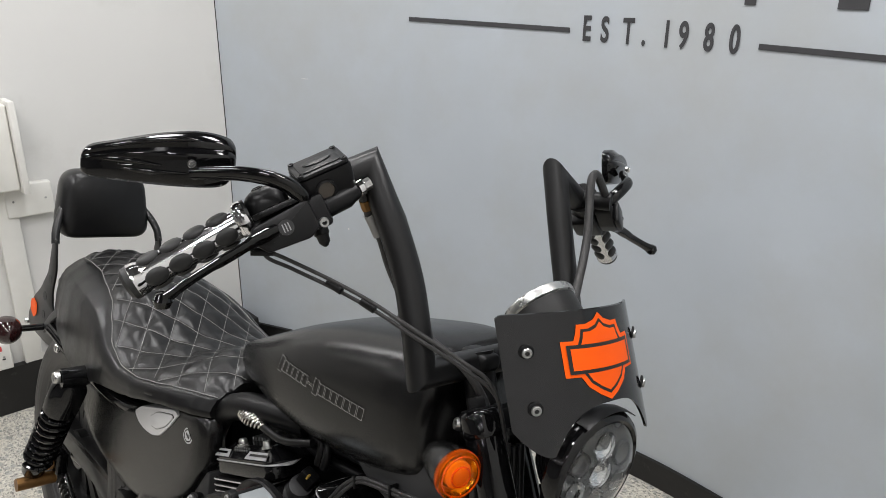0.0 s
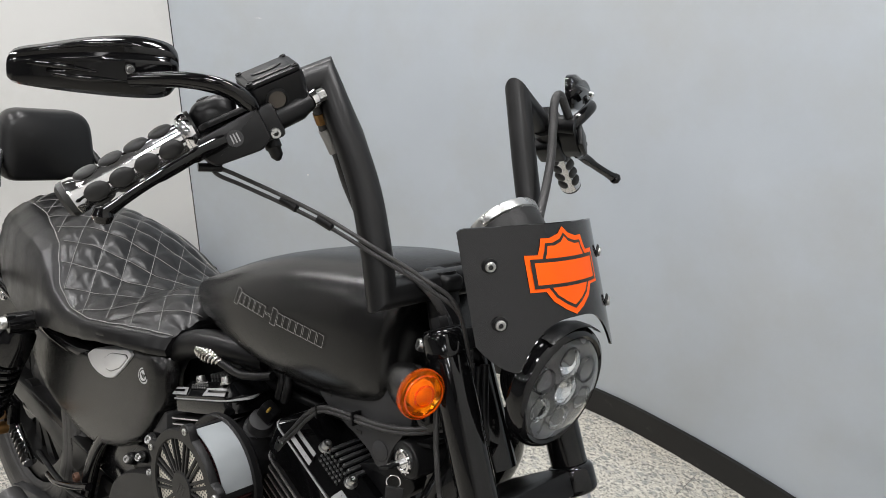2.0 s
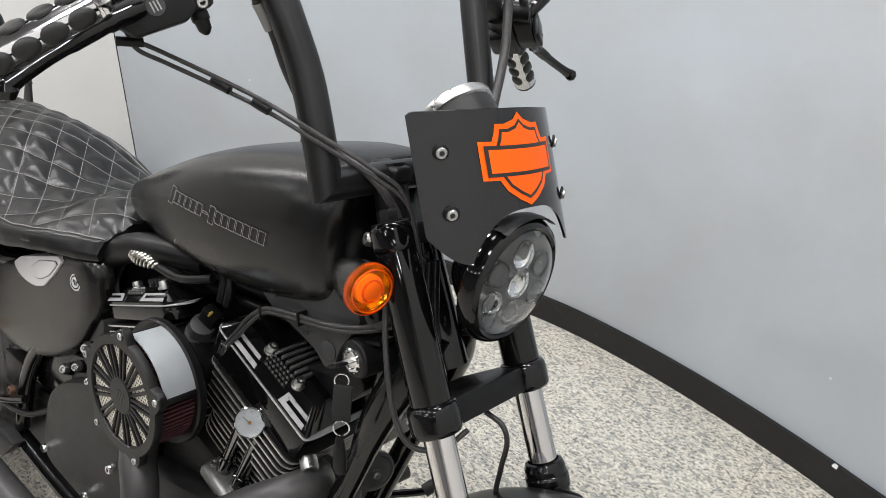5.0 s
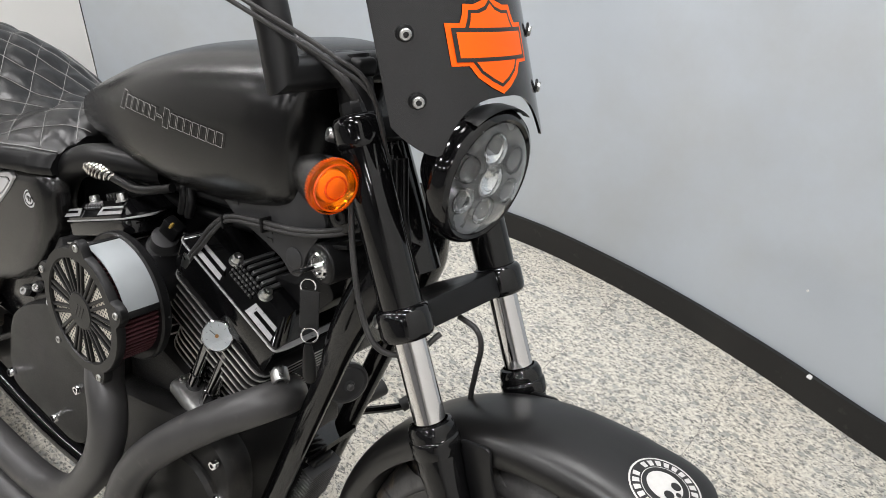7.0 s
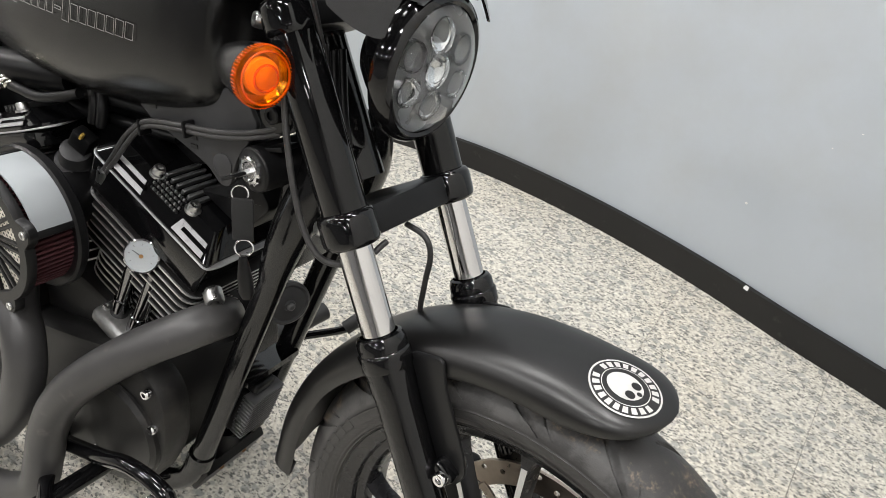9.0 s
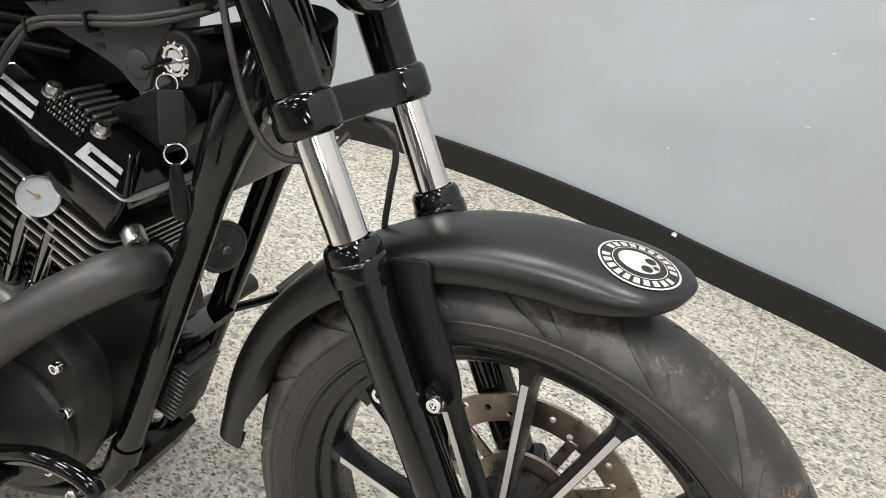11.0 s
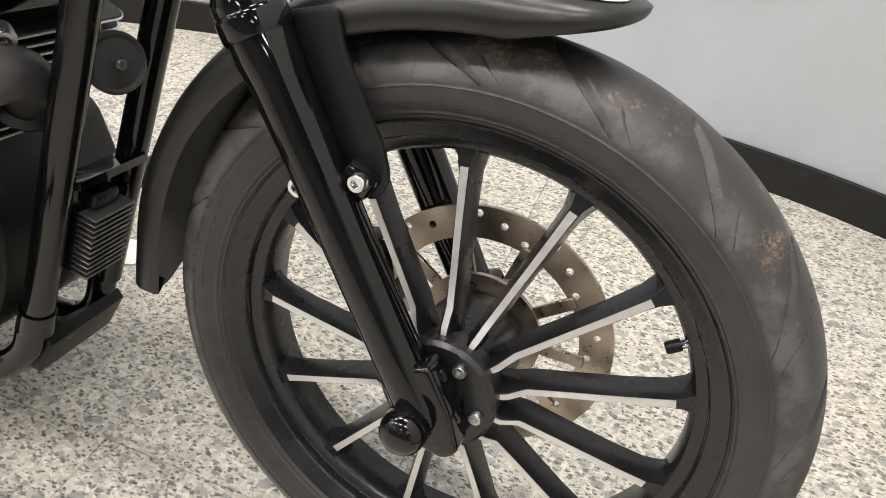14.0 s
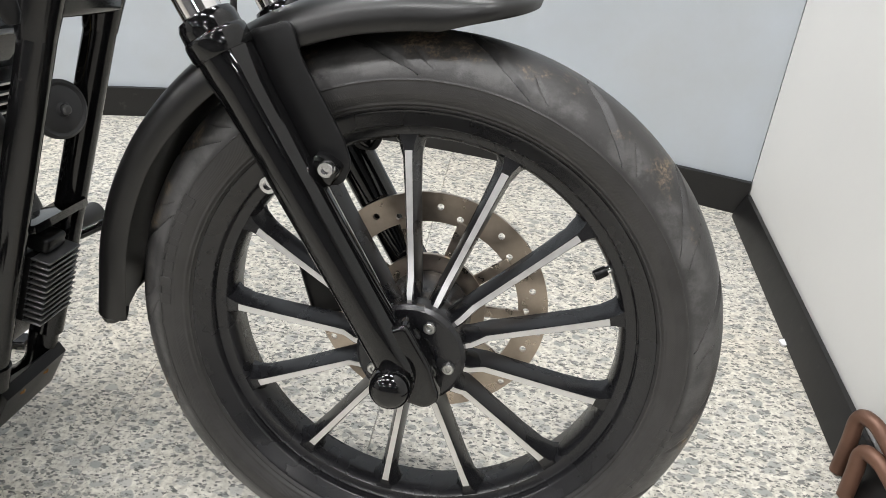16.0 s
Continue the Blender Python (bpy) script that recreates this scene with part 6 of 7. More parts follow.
for front in (True, False):
    M = cyl_m(front)
    cy = bp("cylinder", lathe(bmesh.new(), [(0.055, 0.14), (0.055, 0.30)], M, 32), CRINKLE, "black cylinder with bright-edged cooling fins")
    for k in range(10):
        h = 0.150 + k * 0.0135
        part("fin", prism(bmesh.new(), fin_outline(0.090, 0.088, 0.035), h, h + 0.0042, M, 0.0012, 1), CRINKLE, cy)
        part("fin_edge", prism(bmesh.new(), fin_outline(0.0908, 0.0888, 0.035), h + 0.0008, h + 0.0034, M), ALU, cy, "bare metal fin edge")
    hd = bp("cylinder_head", prism(bmesh.new(), fin_outline(0.088, 0.080, 0.02), 0.285, 0.40, M, 0.004), CRINKLE, "black finned cylinder head")
    if not front:
        for k in range(9):
            h = 0.300 + k * 0.0107
            for name, g, a, b, mt in (("head_fin", 0.0, 0.0, 0.0044, CRINKLE), ("fin_edge", 0.0008, 0.0009, 0.0035, ALU)):
                part(name, prism(bmesh.new(), rounded([(-0.073 - g, -0.132 - g), (0.108 + g, -0.132 - g), (0.108 + g, 0.0), (-0.073 - g, 0.0)], 0.016), h + a, h + b, M, 0.0006, 1), mt, hd)
    for k in range(6 if front else 0):
        h = 0.294 + k * 0.0145
        e = 0.006 * k
        part("head_fin", prism(bmesh.new(), fin_outline(0.102 + e * 0.3, 0.105 + e * 0.1, 0.022), h, h + 0.0055, M, 0.0012, 1), CRINKLE, hd)
        part("fin_edge", prism(bmesh.new(), fin_outline(0.1028 + e * 0.3, 0.1058 + e * 0.1, 0.022), h + 0.0014, h + 0.0042, M), ALU, hd, "bare metal fin edge")
    # rocker box in two steps with a bright lip
    x0, CH, CY, EX, S = (-0.118, 0.110, -0.090, 0.128, 0.0) if front else (-0.055, 0.126, -0.108, 0.165, -0.022)
    h0, F, RH = (0.0, 0.0, 0.028) if front else (-0.009, 0.045, 0.018)
    rb = bp("rocker_box", prism(bmesh.new(), rounded([(x0, -0.108 + S), (CH, -0.108 + S), (EX - 0.030, CY + 0.004), (EX - 0.030, 0.045 - 2.2 * F), (EX - 0.050, 0.070 - 2.2 * F), (x0, 0.105 - 2.2 * F)], 0.014), (0.380 if front else 0.407) + h0, 0.4315 + h0, M, 0.004), GLOSS, "gloss black rocker box with bright-edged cover")
    part("rocker_lip", prism(bmesh.new(), rounded([(x0 - 0.002, -0.1105 + S), (CH, -0.1105 + S), (EX - (0.014 if front else -0.004), CY), (EX - (0.014 if front else -0.004) - F, 0.045 - 2.2 * F), (EX - 0.036 - F, 0.072 - 2.2 * F), (x0 - 0.002, 0.108 - 2.2 * F)], 0.018), 0.4318 + h0, 0.4342 + h0, M, 0.0005, 1), SLOT, rb, "polished lip")
    b2 = bmesh.new()
    lo = rounded([(x0, -0.1085 + S), (CH - 0.001, -0.1085 + S), (EX - 0.022, CY + 0.002), (EX - 0.022, 0.060 - 2.2 * F), (EX - 0.045, 0.085 - 2.2 * F), (x0 + 0.006, 0.100 - 2.2 * F)], 0.016)
    hi = rounded([(x0 + 0.023, -0.090 + S), (CH - 0.020, -0.090 + S), (EX - 0.045, CY + 0.020), (EX - 0.045, 0.050 - 2.2 * F), (EX - 0.062, 0.070 - 2.2 * F), (x0 + 0.023, 0.080 - 2.2 * F)], 0.016)
    loft(b2, [[M @ Vector((x, y, z + h0)) for x, y in o] for o, z in ((lo, 0.434), (lo, 0.438), (hi, 0.438 + RH), ([(0.01 + (x - 0.01) * 0.97, -0.01 + (y + 0.01) * 0.97) for x, y in hi], 0.441 + RH))])
    part("rocker_cover", b2, GLOSS, rb, sharp=25)

    def slope(x, t, lift):
        return M @ Vector((x, -0.1085 + S + 0.0185 * t - lift * 0.85, 0.438 + h0 + (RH + 0.002) * t + lift * 0.52))
    # bright slots on the cover's outer slope, knurls between them, ribs and bolts on top
    for x0, x1 in ((-0.088, -0.022), (0.038, 0.095)) if front else ((-0.053, -0.004), (0.052, 0.122)):
        b3 = bmesh.new()
        sl = [(x0, 0.08), (x1, 0.08), (x1 - 0.006, 0.62), (x0 + 0.004, 0.62)]
        loft(b3, [[slope(x, t, 0.0008) for x, t in sl], [slope(x, t, 0.0022) for x, t in sl]])
        part("bright_slot", b3, SLOT, rb, "polished window on the rocker cover")
        b3 = bmesh.new()
        sl2 = [(x0 + 0.012, 0.30), (x1 + 0.001, 0.30), (x1 - 0.003, 0.46), (x0 + 0.013, 0.46)] if front or x0 > 0 else [(x0 - 0.001, 0.30), (x1 - 0.010, 0.30), (x1 - 0.011, 0.46), (x0, 0.46)]
        loft(b3, [[slope(x, t, 0.0024) for x, t in sl2], [slope(x, t, 0.0030) for x, t in sl2]])
        part("slot_groove", b3, GLOSS, rb)
    K = 0.0 if front else 0.020
    for k in range(13):
        for j in range(4 if front else 2):
            part("knurl", block(bmesh.new(), 0.0030, 0.0046, 0.0046, Matrix.Translation(slope(-0.018 + K + k * 0.0040 - 0.0012 * j, 0.60 + 0.17 * j, 0.001)) @ M.to_3x3().to_4x4() @ pose(0, 0, 0, 45, 0, 25), 0.001, 1), FINMET if (j + k) % 2 else BLACK, rb)
    for k in range(6):
        part("top_rib", block(bmesh.new(), 0.0052, 0.056, 0.008, M @ pose(-0.016 + K + k * 0.0105, -0.055, 0.4445 + RH + h0), 0.0012, 1), RIBMET, rb)
    for x in (-0.026, 0.042) if front else (0.0127, 0.096):
        bolt(rb, M @ Vector((x, -0.086 + S, 0.438 + RH + h0)), M.to_3x3() @ Vector((0, 0, 1)), 0.0105, 0.004, STEEL, name="washer")
        bolt(rb, M @ Vector((x, -0.086 + S, 0.440 + RH + h0)), M.to_3x3() @ Vector((0, 0, 1)), 0.0080, 0.011, STEEL, label="zinc rocker bolt")
    bolt(rb, M @ Vector((0.118 if front else -0.118, -0.088, 0.388)), M.to_3x3() @ Vector((0.9 if front else -0.9, -0.5, 0)), 0.013, 0.020, STEEL, label="zinc head bolt")
    # push rod tubes and tappet block
    for dx in (-0.018, 0.018):
        bm = bmesh.new()
        a, b = M @ Vector(((0.028 if front else -0.02) + dx, -0.106, 0.225)), M @ Vector(((0.014 if front else -0.014) + dx * 1.1, -0.094, 0.335))
        tube(bm, [a, a.lerp(b, 0.25), a.lerp(b, 0.26), b], [0.0130, 0.0130, 0.0110, 0.0110], 18)
        bp("pushrod_tube", bm, DARKCHROME if front else GLOSS, "dark chrome push rod tube" if front else "")
    tb = bp("tappet_block", block(bmesh.new(), 0.088, 0.05, 0.026, M @ pose(0.028 if front else -0.02, -0.108, 0.214), 0.010, 3), CAST if front else BLACK, "bare cast tappet block" if front else "black tappet block")
    for x in (-0.034, 0.034):
        bolt(tb, M @ Vector((x + (0.028 if front else -0.02), -0.116, 0.226)), M.to_3x3() @ Vector((0, 0, 1)), 0.006, 0.006, STEEL)
# oil pressure gauge
OG = axis_m((-0.559, -0.118, 0.605), (0.52, -0.80, 0.30)) @ Matrix.Diagonal((0.92, 0.92, 1, 1))
og = bp("oil_gauge", lathe(bmesh.new(), [(0, -0.012), (0.021, -0.012), (0.0245, -0.004), (0.0255, 0.002), (0.0235, 0.0035), (0.0225, 0.0)], OG, 36), CHROME, "small round gauge with a white dial")
part("gauge_face", lathe(bmesh.new(), [(0.023, 0.0012), (0, 0.0014)], OG, 32), DIAL, og, "white dial")
for k in range(7):
    part("tick", block(bmesh.new(), 0.0007, 0.003, 0.0004, OG @ Matrix.Rotation(radians(-120 + 40 * k), 4, "Z") @ pose(0, 0.017, 0.0017), 0), FINMET, og)
part("needle", block(bmesh.new(), 0.0009, 0.017, 0.0005, OG @ Matrix.Rotation(radians(60), 4, "Z") @ pose(0, 0.006, 0.0020), 0), DECAL, og)
part("needle_hub", lathe(bmesh.new(), [(0.003, 0.0015), (0.003, 0.003), (0, 0.003)], OG, 12), BRASS, og)
part("gauge_glass", lathe(bmesh.new(), [(0.0228, 0.003), (0, 0.0042)], OG, 28), LENS, og).visible_shadow = False
# crankcase and covers
yplate("crankcase", [(-1.02, 0.17), (-0.60, 0.17), (-0.535, 0.23), (-0.525, 0.36), (-0.56, 0.45), (-0.62, 0.47), (-0.72, 0.50), (-0.85, 0.47), (-1.02, 0.46), (-1.06, 0.30)], -0.105, 0.14, CRINKLE, "black wrinkle-finish crankcase", r=0.03, bevel=0.012)
gc = yplate("timing_cover", [(-0.86, 0.22), (-0.62, 0.185), (-0.52, 0.225), (-0.474, 0.33), (-0.484, 0.43), (-0.56, 0.465), (-0.72, 0.42), (-0.84, 0.40)], -0.152, -0.100, CRINKLE, "black timing cover with chrome screws", r=0.05, bevel=0.012, n=8)
part("round_cover", lathe(bmesh.new(), [(0.078, 0), (0.078, 0.008), (0.072, 0.014), (0.03, 0.017), (0, 0.0175)], axis_m((-0.566, -0.150, 0.325), (0, -1, 0)), 48), CRINKLE, gc)
for x, z in ((-0.508, 0.424), (-0.498, 0.365), (-0.530, 0.262), (-0.62, 0.25), (-0.76, 0.26), (-0.80, 0.38)):
    bolt(gc, (x, -0.152, z), (0, -1, 0), 0.0075, 0.009, CHROME, name="cover_screw", label="chrome cover screw")
sc = yplate("sprocket_cover", [(-1.112, 0.235), (-0.87, 0.215), (-0.80, 0.32), (-0.785, 0.44), (-0.83, 0.50), (-0.93, 0.500), (-1.03, 0.452), (-1.085, 0.405), (-1.108, 0.33)], -0.165, -0.10, CRINKLE, "black sprocket cover", r=0.05, bevel=0.014, n=8)
for x, z in ((-0.845, 0.372), (-1.085, 0.275), (-0.93, 0.26)):
    bolt(sc, (x, -0.165, z), (0, -1, 0), 0.0085, 0.012, CHROME, name="cover_screw", label="chrome cover screw")
yplate("head_shield", [(-0.978, 0.594), (-0.953, 0.602), (-0.950, 0.550), (-0.999, 0.530), (-1.002, 0.545)], -0.128, -0.060, COVER, "dark grey plastic shield beside the rear head", r=0.006)
eb = yplate("engine_bracket", [(-1.06, 0.462), (-1.03, 0.500), (-0.985, 0.512), (-0.955, 0.555), (-0.935, 0.550), (-0.930, 0.48), (-0.95, 0.44), (-1.03, 0.43)], -0.140, -0.080, BLACK, "black engine bracket with zinc socket screws", r=0.008)
for x, z, r in ((-0.962, 0.549, 0.0085), (-0.995, 0.495, 0.0080), (-1.040, 0.468, 0.0080), (-0.951, 0.487, 0.0070)):
    boss = lathe(bmesh.new(), [(0, 0), (r * 1.5, 0), (r * 1.4, 0.016), (0, 0.016)], axis_m((x - 0.004, -0.138, z - 0.006), (0.25, -0.85, 0.45)), 16)
    part("boss", boss, BLACK, eb)
    bolt(eb, Vector((x, -0.152, z)), (0.25, -0.85, 0.45), r, 0.008, STEEL, label="zinc socket screw")
# dark wiring and backbone below the tank
wl = yplate("wiring_tray", [(-1.00, 0.705), (-0.92, 0.775), (-0.70, 0.800), (-0.47, 0.815), (-0.47, 0.745), (-0.62, 0.690), (-0.72, 0.655), (-0.86, 0.700)], -0.030, 0.030, BLACK, "black wiring tray below the tank", r=0.01)
for y, z in ((-0.040, 0.735), (-0.046, 0.765), (-0.036, 0.790)):
    part("loom", tube(bmesh.new(), spline([(-0.93, y, z - 0.02), (-0.85, y - 0.012, z), (-0.76, y - 0.006, z - 0.010), (-0.68, y - 0.018, z + 0.006), (-0.58, y, z + 0.010)], 6), 0.009, 10), BLACK, wl)
# intake: manifold, sensor body, harness under the tank
rod("intake_manifold", [(-0.80, -0.01, 0.60), (-0.72, -0.03, 0.635), (-0.64, -0.01, 0.60)], 0.03, BLACK, "black intake manifold between the cylinders")
tbd = bp("throttle_body", tube(bmesh.new(), [(-0.715, -0.02, 0.635), (-0.70, -0.17, 0.625)], 0.038, 24), BLACK, "black throttle body")
part("sensor", lathe(bmesh.new(), [(0, 0), (0.026, 0), (0.027, 0.03), (0.022, 0.034), (0.020, 0.055), (0.012, 0.058), (0, 0.058)], axis_m((-0.732, -0.085, 0.648), (0.42, -0.25, 0.86)), 24), COVER, tbd, "dull black intake sensor")
part("sensor_flange", block(bmesh.new(), 0.075, 0.045, 0.012, Matrix.Translation((-0.729, -0.09, 0.654)) @ pose(0, 0, 0, 15, 26, 12), 0.006), BLACK, tbd)
part("plug", block(bmesh.new(), 0.03, 0.022, 0.03, Matrix.Translation((-0.698, -0.095, 0.712)) @ pose(0, 0, 0, 10, 30, 20), 0.005), BLACK, tbd)
part("plug_seal", block(bmesh.new(), 0.004, 0.006, 0.010, Matrix.Translation((-0.686, -0.105, 0.724)) @ pose(0, 0, 0, 10, 30, 20), 0.001), mat("yellow_seal", (0.30, 0.20, 0.04), 0.5), tbd)
for p, q in (((-0.748, -0.103, 0.652), (0.3, -0.8, 0.5)), ((-0.706, -0.108, 0.660), (0.3, -0.8, 0.5))):
    bolt(tbd, Vector(p), q, 0.0055, 0.006, STEEL)
for dx in (0.0, 0.016):
    part("loom", tube(bmesh.new(), spline([(-0.696 + dx, -0.080, 0.735), (-0.694 + dx, -0.078, 0.765), (-0.715 + dx, -0.066, 0.790), (-0.745, -0.055, 0.80)], 6), 0.0075, 10), BLACK, tbd)
# two sheathed cables along the side cover, bending down into the intake
for k in range(2):
    o = 0.006 * k
    cb = rod("control_cable", [(-0.672 + o, -0.098, 0.640), (-0.648 + o, -0.106, 0.684), (-0.615 + o, -0.110, 0.728 - o * 0.4), (-0.590 + o * 0.7, -0.111, 0.762 - o), (-0.557, -0.110, 0.790 - o), (-0.505, -0.109, 0.804 - o), (-0.437, -0.108, 0.818 - o), (-0.383, -0.100, 0.836 - o), (-0.335, -0.080, 0.862 - o)], 0.0034, CABLE, "black sheathed cable running below the tank", n=10)
    part("cable_ferrule", tube(bmesh.new(), [(-0.656 + o, -0.103, 0.672), (-0.645 + o, -0.107, 0.694)], 0.0060, 12), STEEL, cb, "bare metal ferrule")
    part("cable_boot", tube(bmesh.new(), [(-0.678 + o, -0.096, 0.628), (-0.656 + o, -0.103, 0.672)], [0.0050, 0.0065], 12), BLACK, cb)
for x, z in ((-0.565, 0.780), (-0.490, 0.803)):
    part("cable_tie", block(bmesh.new(), 0.0045, 0.018, 0.020, Matrix.Translation((x, -0.106, z)) @ pose(0, 0, 0, 0, -12, 0), 0.002), BLACK, tbd)
# electrical side cover below the tank
ep = yplate("coil_cover", [(-0.62, 0.822), (-0.563, 0.788), (-0.533, 0.780), (-0.500, 0.772), (-0.467, 0.761), (-0.448, 0.745), (-0.432, 0.748), (-0.424, 0.785), (-0.395, 0.835), (-0.42, 0.87), (-0.50, 0.85), (-0.62, 0.84)], -0.096, -0.088, COVER, "dark grey plastic electrical cover", r=0.008, bevel=0.002)
part("cover_plug", lathe(bmesh.new(), [(0.0145, 0), (0.0145, 0.0015), (0.012, 0.003), (0, 0.003)], axis_m((-0.444, -0.096, 0.772), (0, -1, 0)), 24), COVER, ep)
for x, z in ((-0.492, 0.790), (-0.490, 0.779), (-0.556, 0.822), (-0.560, 0.806)):
    part("vent_slot", block(bmesh.new(), 0.011, 0.001, 0.0050, Matrix.Translation((x, -0.0966, z)) @ pose(0, 0, 0, 0, -8, 0), 0), DECAL, ep)
bolt(ep, (-0.372, -0.098, 0.858), (0, -1, 0), 0.010, 0.006, BLACK)
part("tank_lug", lathe(bmesh.new(), [(0, -0.006), (0.022, -0.006), (0.022, 0.002), (0.020, 0.004), (0, 0.004)], axis_m((-0.372, -0.094, 0.858), (0, -1, 0)), 28), GLOSS, ep)
yplate("coil_body", [(-0.52, 0.70), (-0.43, 0.755), (-0.40, 0.72), (-0.44, 0.67)], -0.060, 0.06, BLACK, "black ignition coil", r=0.01)
# ignition switch, key, strap and fob
IG = axis_m((-0.381, -0.070, 0.793), (-0.16, -0.98, -0.06))
ig = bp("ignition_switch", lathe(bmesh.new(), [(0, -0.055), (0.026, -0.055), (0.0265, 0.036), (0.0255, 0.039), (0.024, 0.040), (0.017, 0.040), (0, 0.040)], IG, 40), BLACK, "black ignition switch with a chrome lock")
part("lock_ring", lathe(bmesh.new(), [(0.0165, 0.038), (0.0165, 0.043), (0.0145, 0.045), (0.0115, 0.045), (0.0105, 0.041), (0.0095, 0.044), (0, 0.044)], IG, 28), CHROME, ig, "chrome key lock")
for k in range(12):
    part("lock_notch", block(bmesh.new(), 0.003, 0.002, 0.005, IG @ Matrix.Rotation(2 * math.pi * k / 12, 4, "Z") @ pose(0.0162, 0, 0.041), 0), CHROME, ig)
part("switch_bracket", block(bmesh.new(), 0.05, 0.03, 0.006, Matrix.Translation((-0.380, -0.085, 0.815)) @ pose(0, 0, 0, 0, -20, 0), 0.002), BLACK, ig)
kx = IG @ Vector((0, 0, 0.05))
part("key_blade", block(bmesh.new(), 0.010, 0.002, 0.030, IG @ pose(0, 0, 0.050), 0.0005), STEEL, ig)
part("key_head", block(bmesh.new(), 0.022, 0.004, 0.020, IG @ pose(0, 0, 0.064, 0, 0, 30), 0.006, 3), BLACK, ig)
kb = IG @ Vector((0.0, -0.004, 0.064))


def ring_bm(c, r, w, d):
    bm = bmesh.new()
    lathe(bm, [(r + w * math.cos(a), w * math.sin(a)) for a in [2 * math.pi * k / 8 for k in range(9)]], axis_m(c, d), 24)
    bmesh.ops.remove_doubles(bm, verts=bm.verts[:], dist=1e-6)
    return bm


ks = bp("key_strap", block(bmesh.new(), 0.024, 0.005, 0.052, Matrix.Translation(kb + Vector((0.020, -0.004, -0.040))) @ pose(0, 0, 0, 0, -4, 30), 0.0025), mat("black_webbing", (0.012, 0.012, 0.012), 0.9, bump=0.5, bscale=900), "black webbing key strap hanging from the lock")
part("key_ring", ring_bm(kb + Vector((0.014, -0.004, -0.010)), 0.0090, 0.0012, (0.5, -0.8, 0.2)), CHROME, ks)
part("split_ring", ring_bm(kb + Vector((0.026, -0.006, -0.072)), 0.0100, 0.0011, (0.6, -0.78, 0.1)), CHROME, ks, "chrome split ring")
part("key_fob", lathe(bmesh.new(), [(0, -0.030), (0.008, -0.029), (0.0125, -0.020), (0.012, 0.0), (0.008, 0.022), (0.006, 0.028), (0, 0.029)], Matrix.Translation(kb + Vector((0.032, -0.008, -0.108))) @ pose(0, 0, 0, 0, -8, 35) @ Matrix.Diagonal((0.72, 0.5, 0.95, 1)), 20), BLACK, ks, "black plastic fob")

# ---- air cleaner ----
AC = Matrix.Translation((-0.713, -0.15, 0.613)) @ Matrix(((1, 0, 0, 0), (0, 0, -1, 0), (0, 1, 0, 0), (0, 0, 0, 1))) @ Matrix.Diagonal((1.14, 1.14, 1, 1))     # x ahead, y up, z to the right
ac = bp("air_cleaner", lathe(bmesh.new(), [(0.0, 0.0), (0.083, 0.0), (0.0865, 0.004), (0.0865, 0.014), (0.084, 0.017), (0.060, 0.011), (0.0, 0.011)], AC, 48), BLACK, "open air cleaner with a slotted black face")
part("filter_element", lathe(bmesh.new(), [(0.070, 0.010), (0.070, 0.068)], AC, 64), RED, ac, "dark red pleated filter")
for k in range(72):
    a = 2 * math.pi * k / 72
    part("pleat", block(bmesh.new(), 0.007, 0.0028, 0.058, AC @ Matrix.Rotation(a, 4, "Z") @ pose(0.0715, 0, 0.039), 0.0008, 1), RED, ac)
# bright shroud over the upper part of the filter
bm = bmesh.new()
rings = []
for k in range(21):
    a = radians(21 + 72 * k / 20)
    rings.append([AC @ Vector((r * math.cos(a), r * math.sin(a), h)) for r, h in ((0.0815, 0.012), (0.0830, 0.012), (0.0830, 0.066), (0.0815, 0.066))])
loft(bm, rings)
part("shroud", bm, BRUSHED, ac, "brushed aluminium shroud", sharp=30)
for a in (18, 96):
    part("shroud_edge", block(bmesh.new(), 0.006, 0.008, 0.062, AC @ Matrix.Rotation(radians(a), 4, "Z") @ pose(0.081, 0, 0.039), 0.001), BLACK, ac)
# face plate: outer ring with ears, spokes and hub
EARS = [90, 22, -63, -128, 165]
o = []
for k in range(180):
    a = 2 * math.pi * k / 180
    r = 0.0820
    for e in EARS:
        d = abs((math.degrees(a) - e + 180) % 360 - 180)
        r = max(r, 0.0820 + 0.0135 * max(0, 1 - (d / 11.0) ** 2))
    o.append((r * math.cos(a), r * math.sin(a)))
bm = bmesh.new()
inn = [(0.068 * math.cos(2 * math.pi * k / 180), 0.068 * math.sin(2 * math.pi * k / 180)) for k in range(180)]
loft(bm, [[AC @ Vector((x, y, h)) for x, y in ol] for ol, h in ((inn, 0.070), (inn, 0.080), ([(x * 1.02, y * 1.02) for x, y in inn], 0.0825), ([(x * 0.985, y * 0.985) for x, y in o], 0.0825), (o, 0.080), (o, 0.070))], caps=False)
part("face_ring", bm, BLACK, ac, "black cast face ring with screw ears", sharp=30)
for e in EARS:
    a = radians(e)
    bolt(ac, AC @ Vector((0.0865 * math.cos(a), 0.0865 * math.sin(a), 0.081)), (0, -1, 0), 0.0055, 0.004, STEEL)
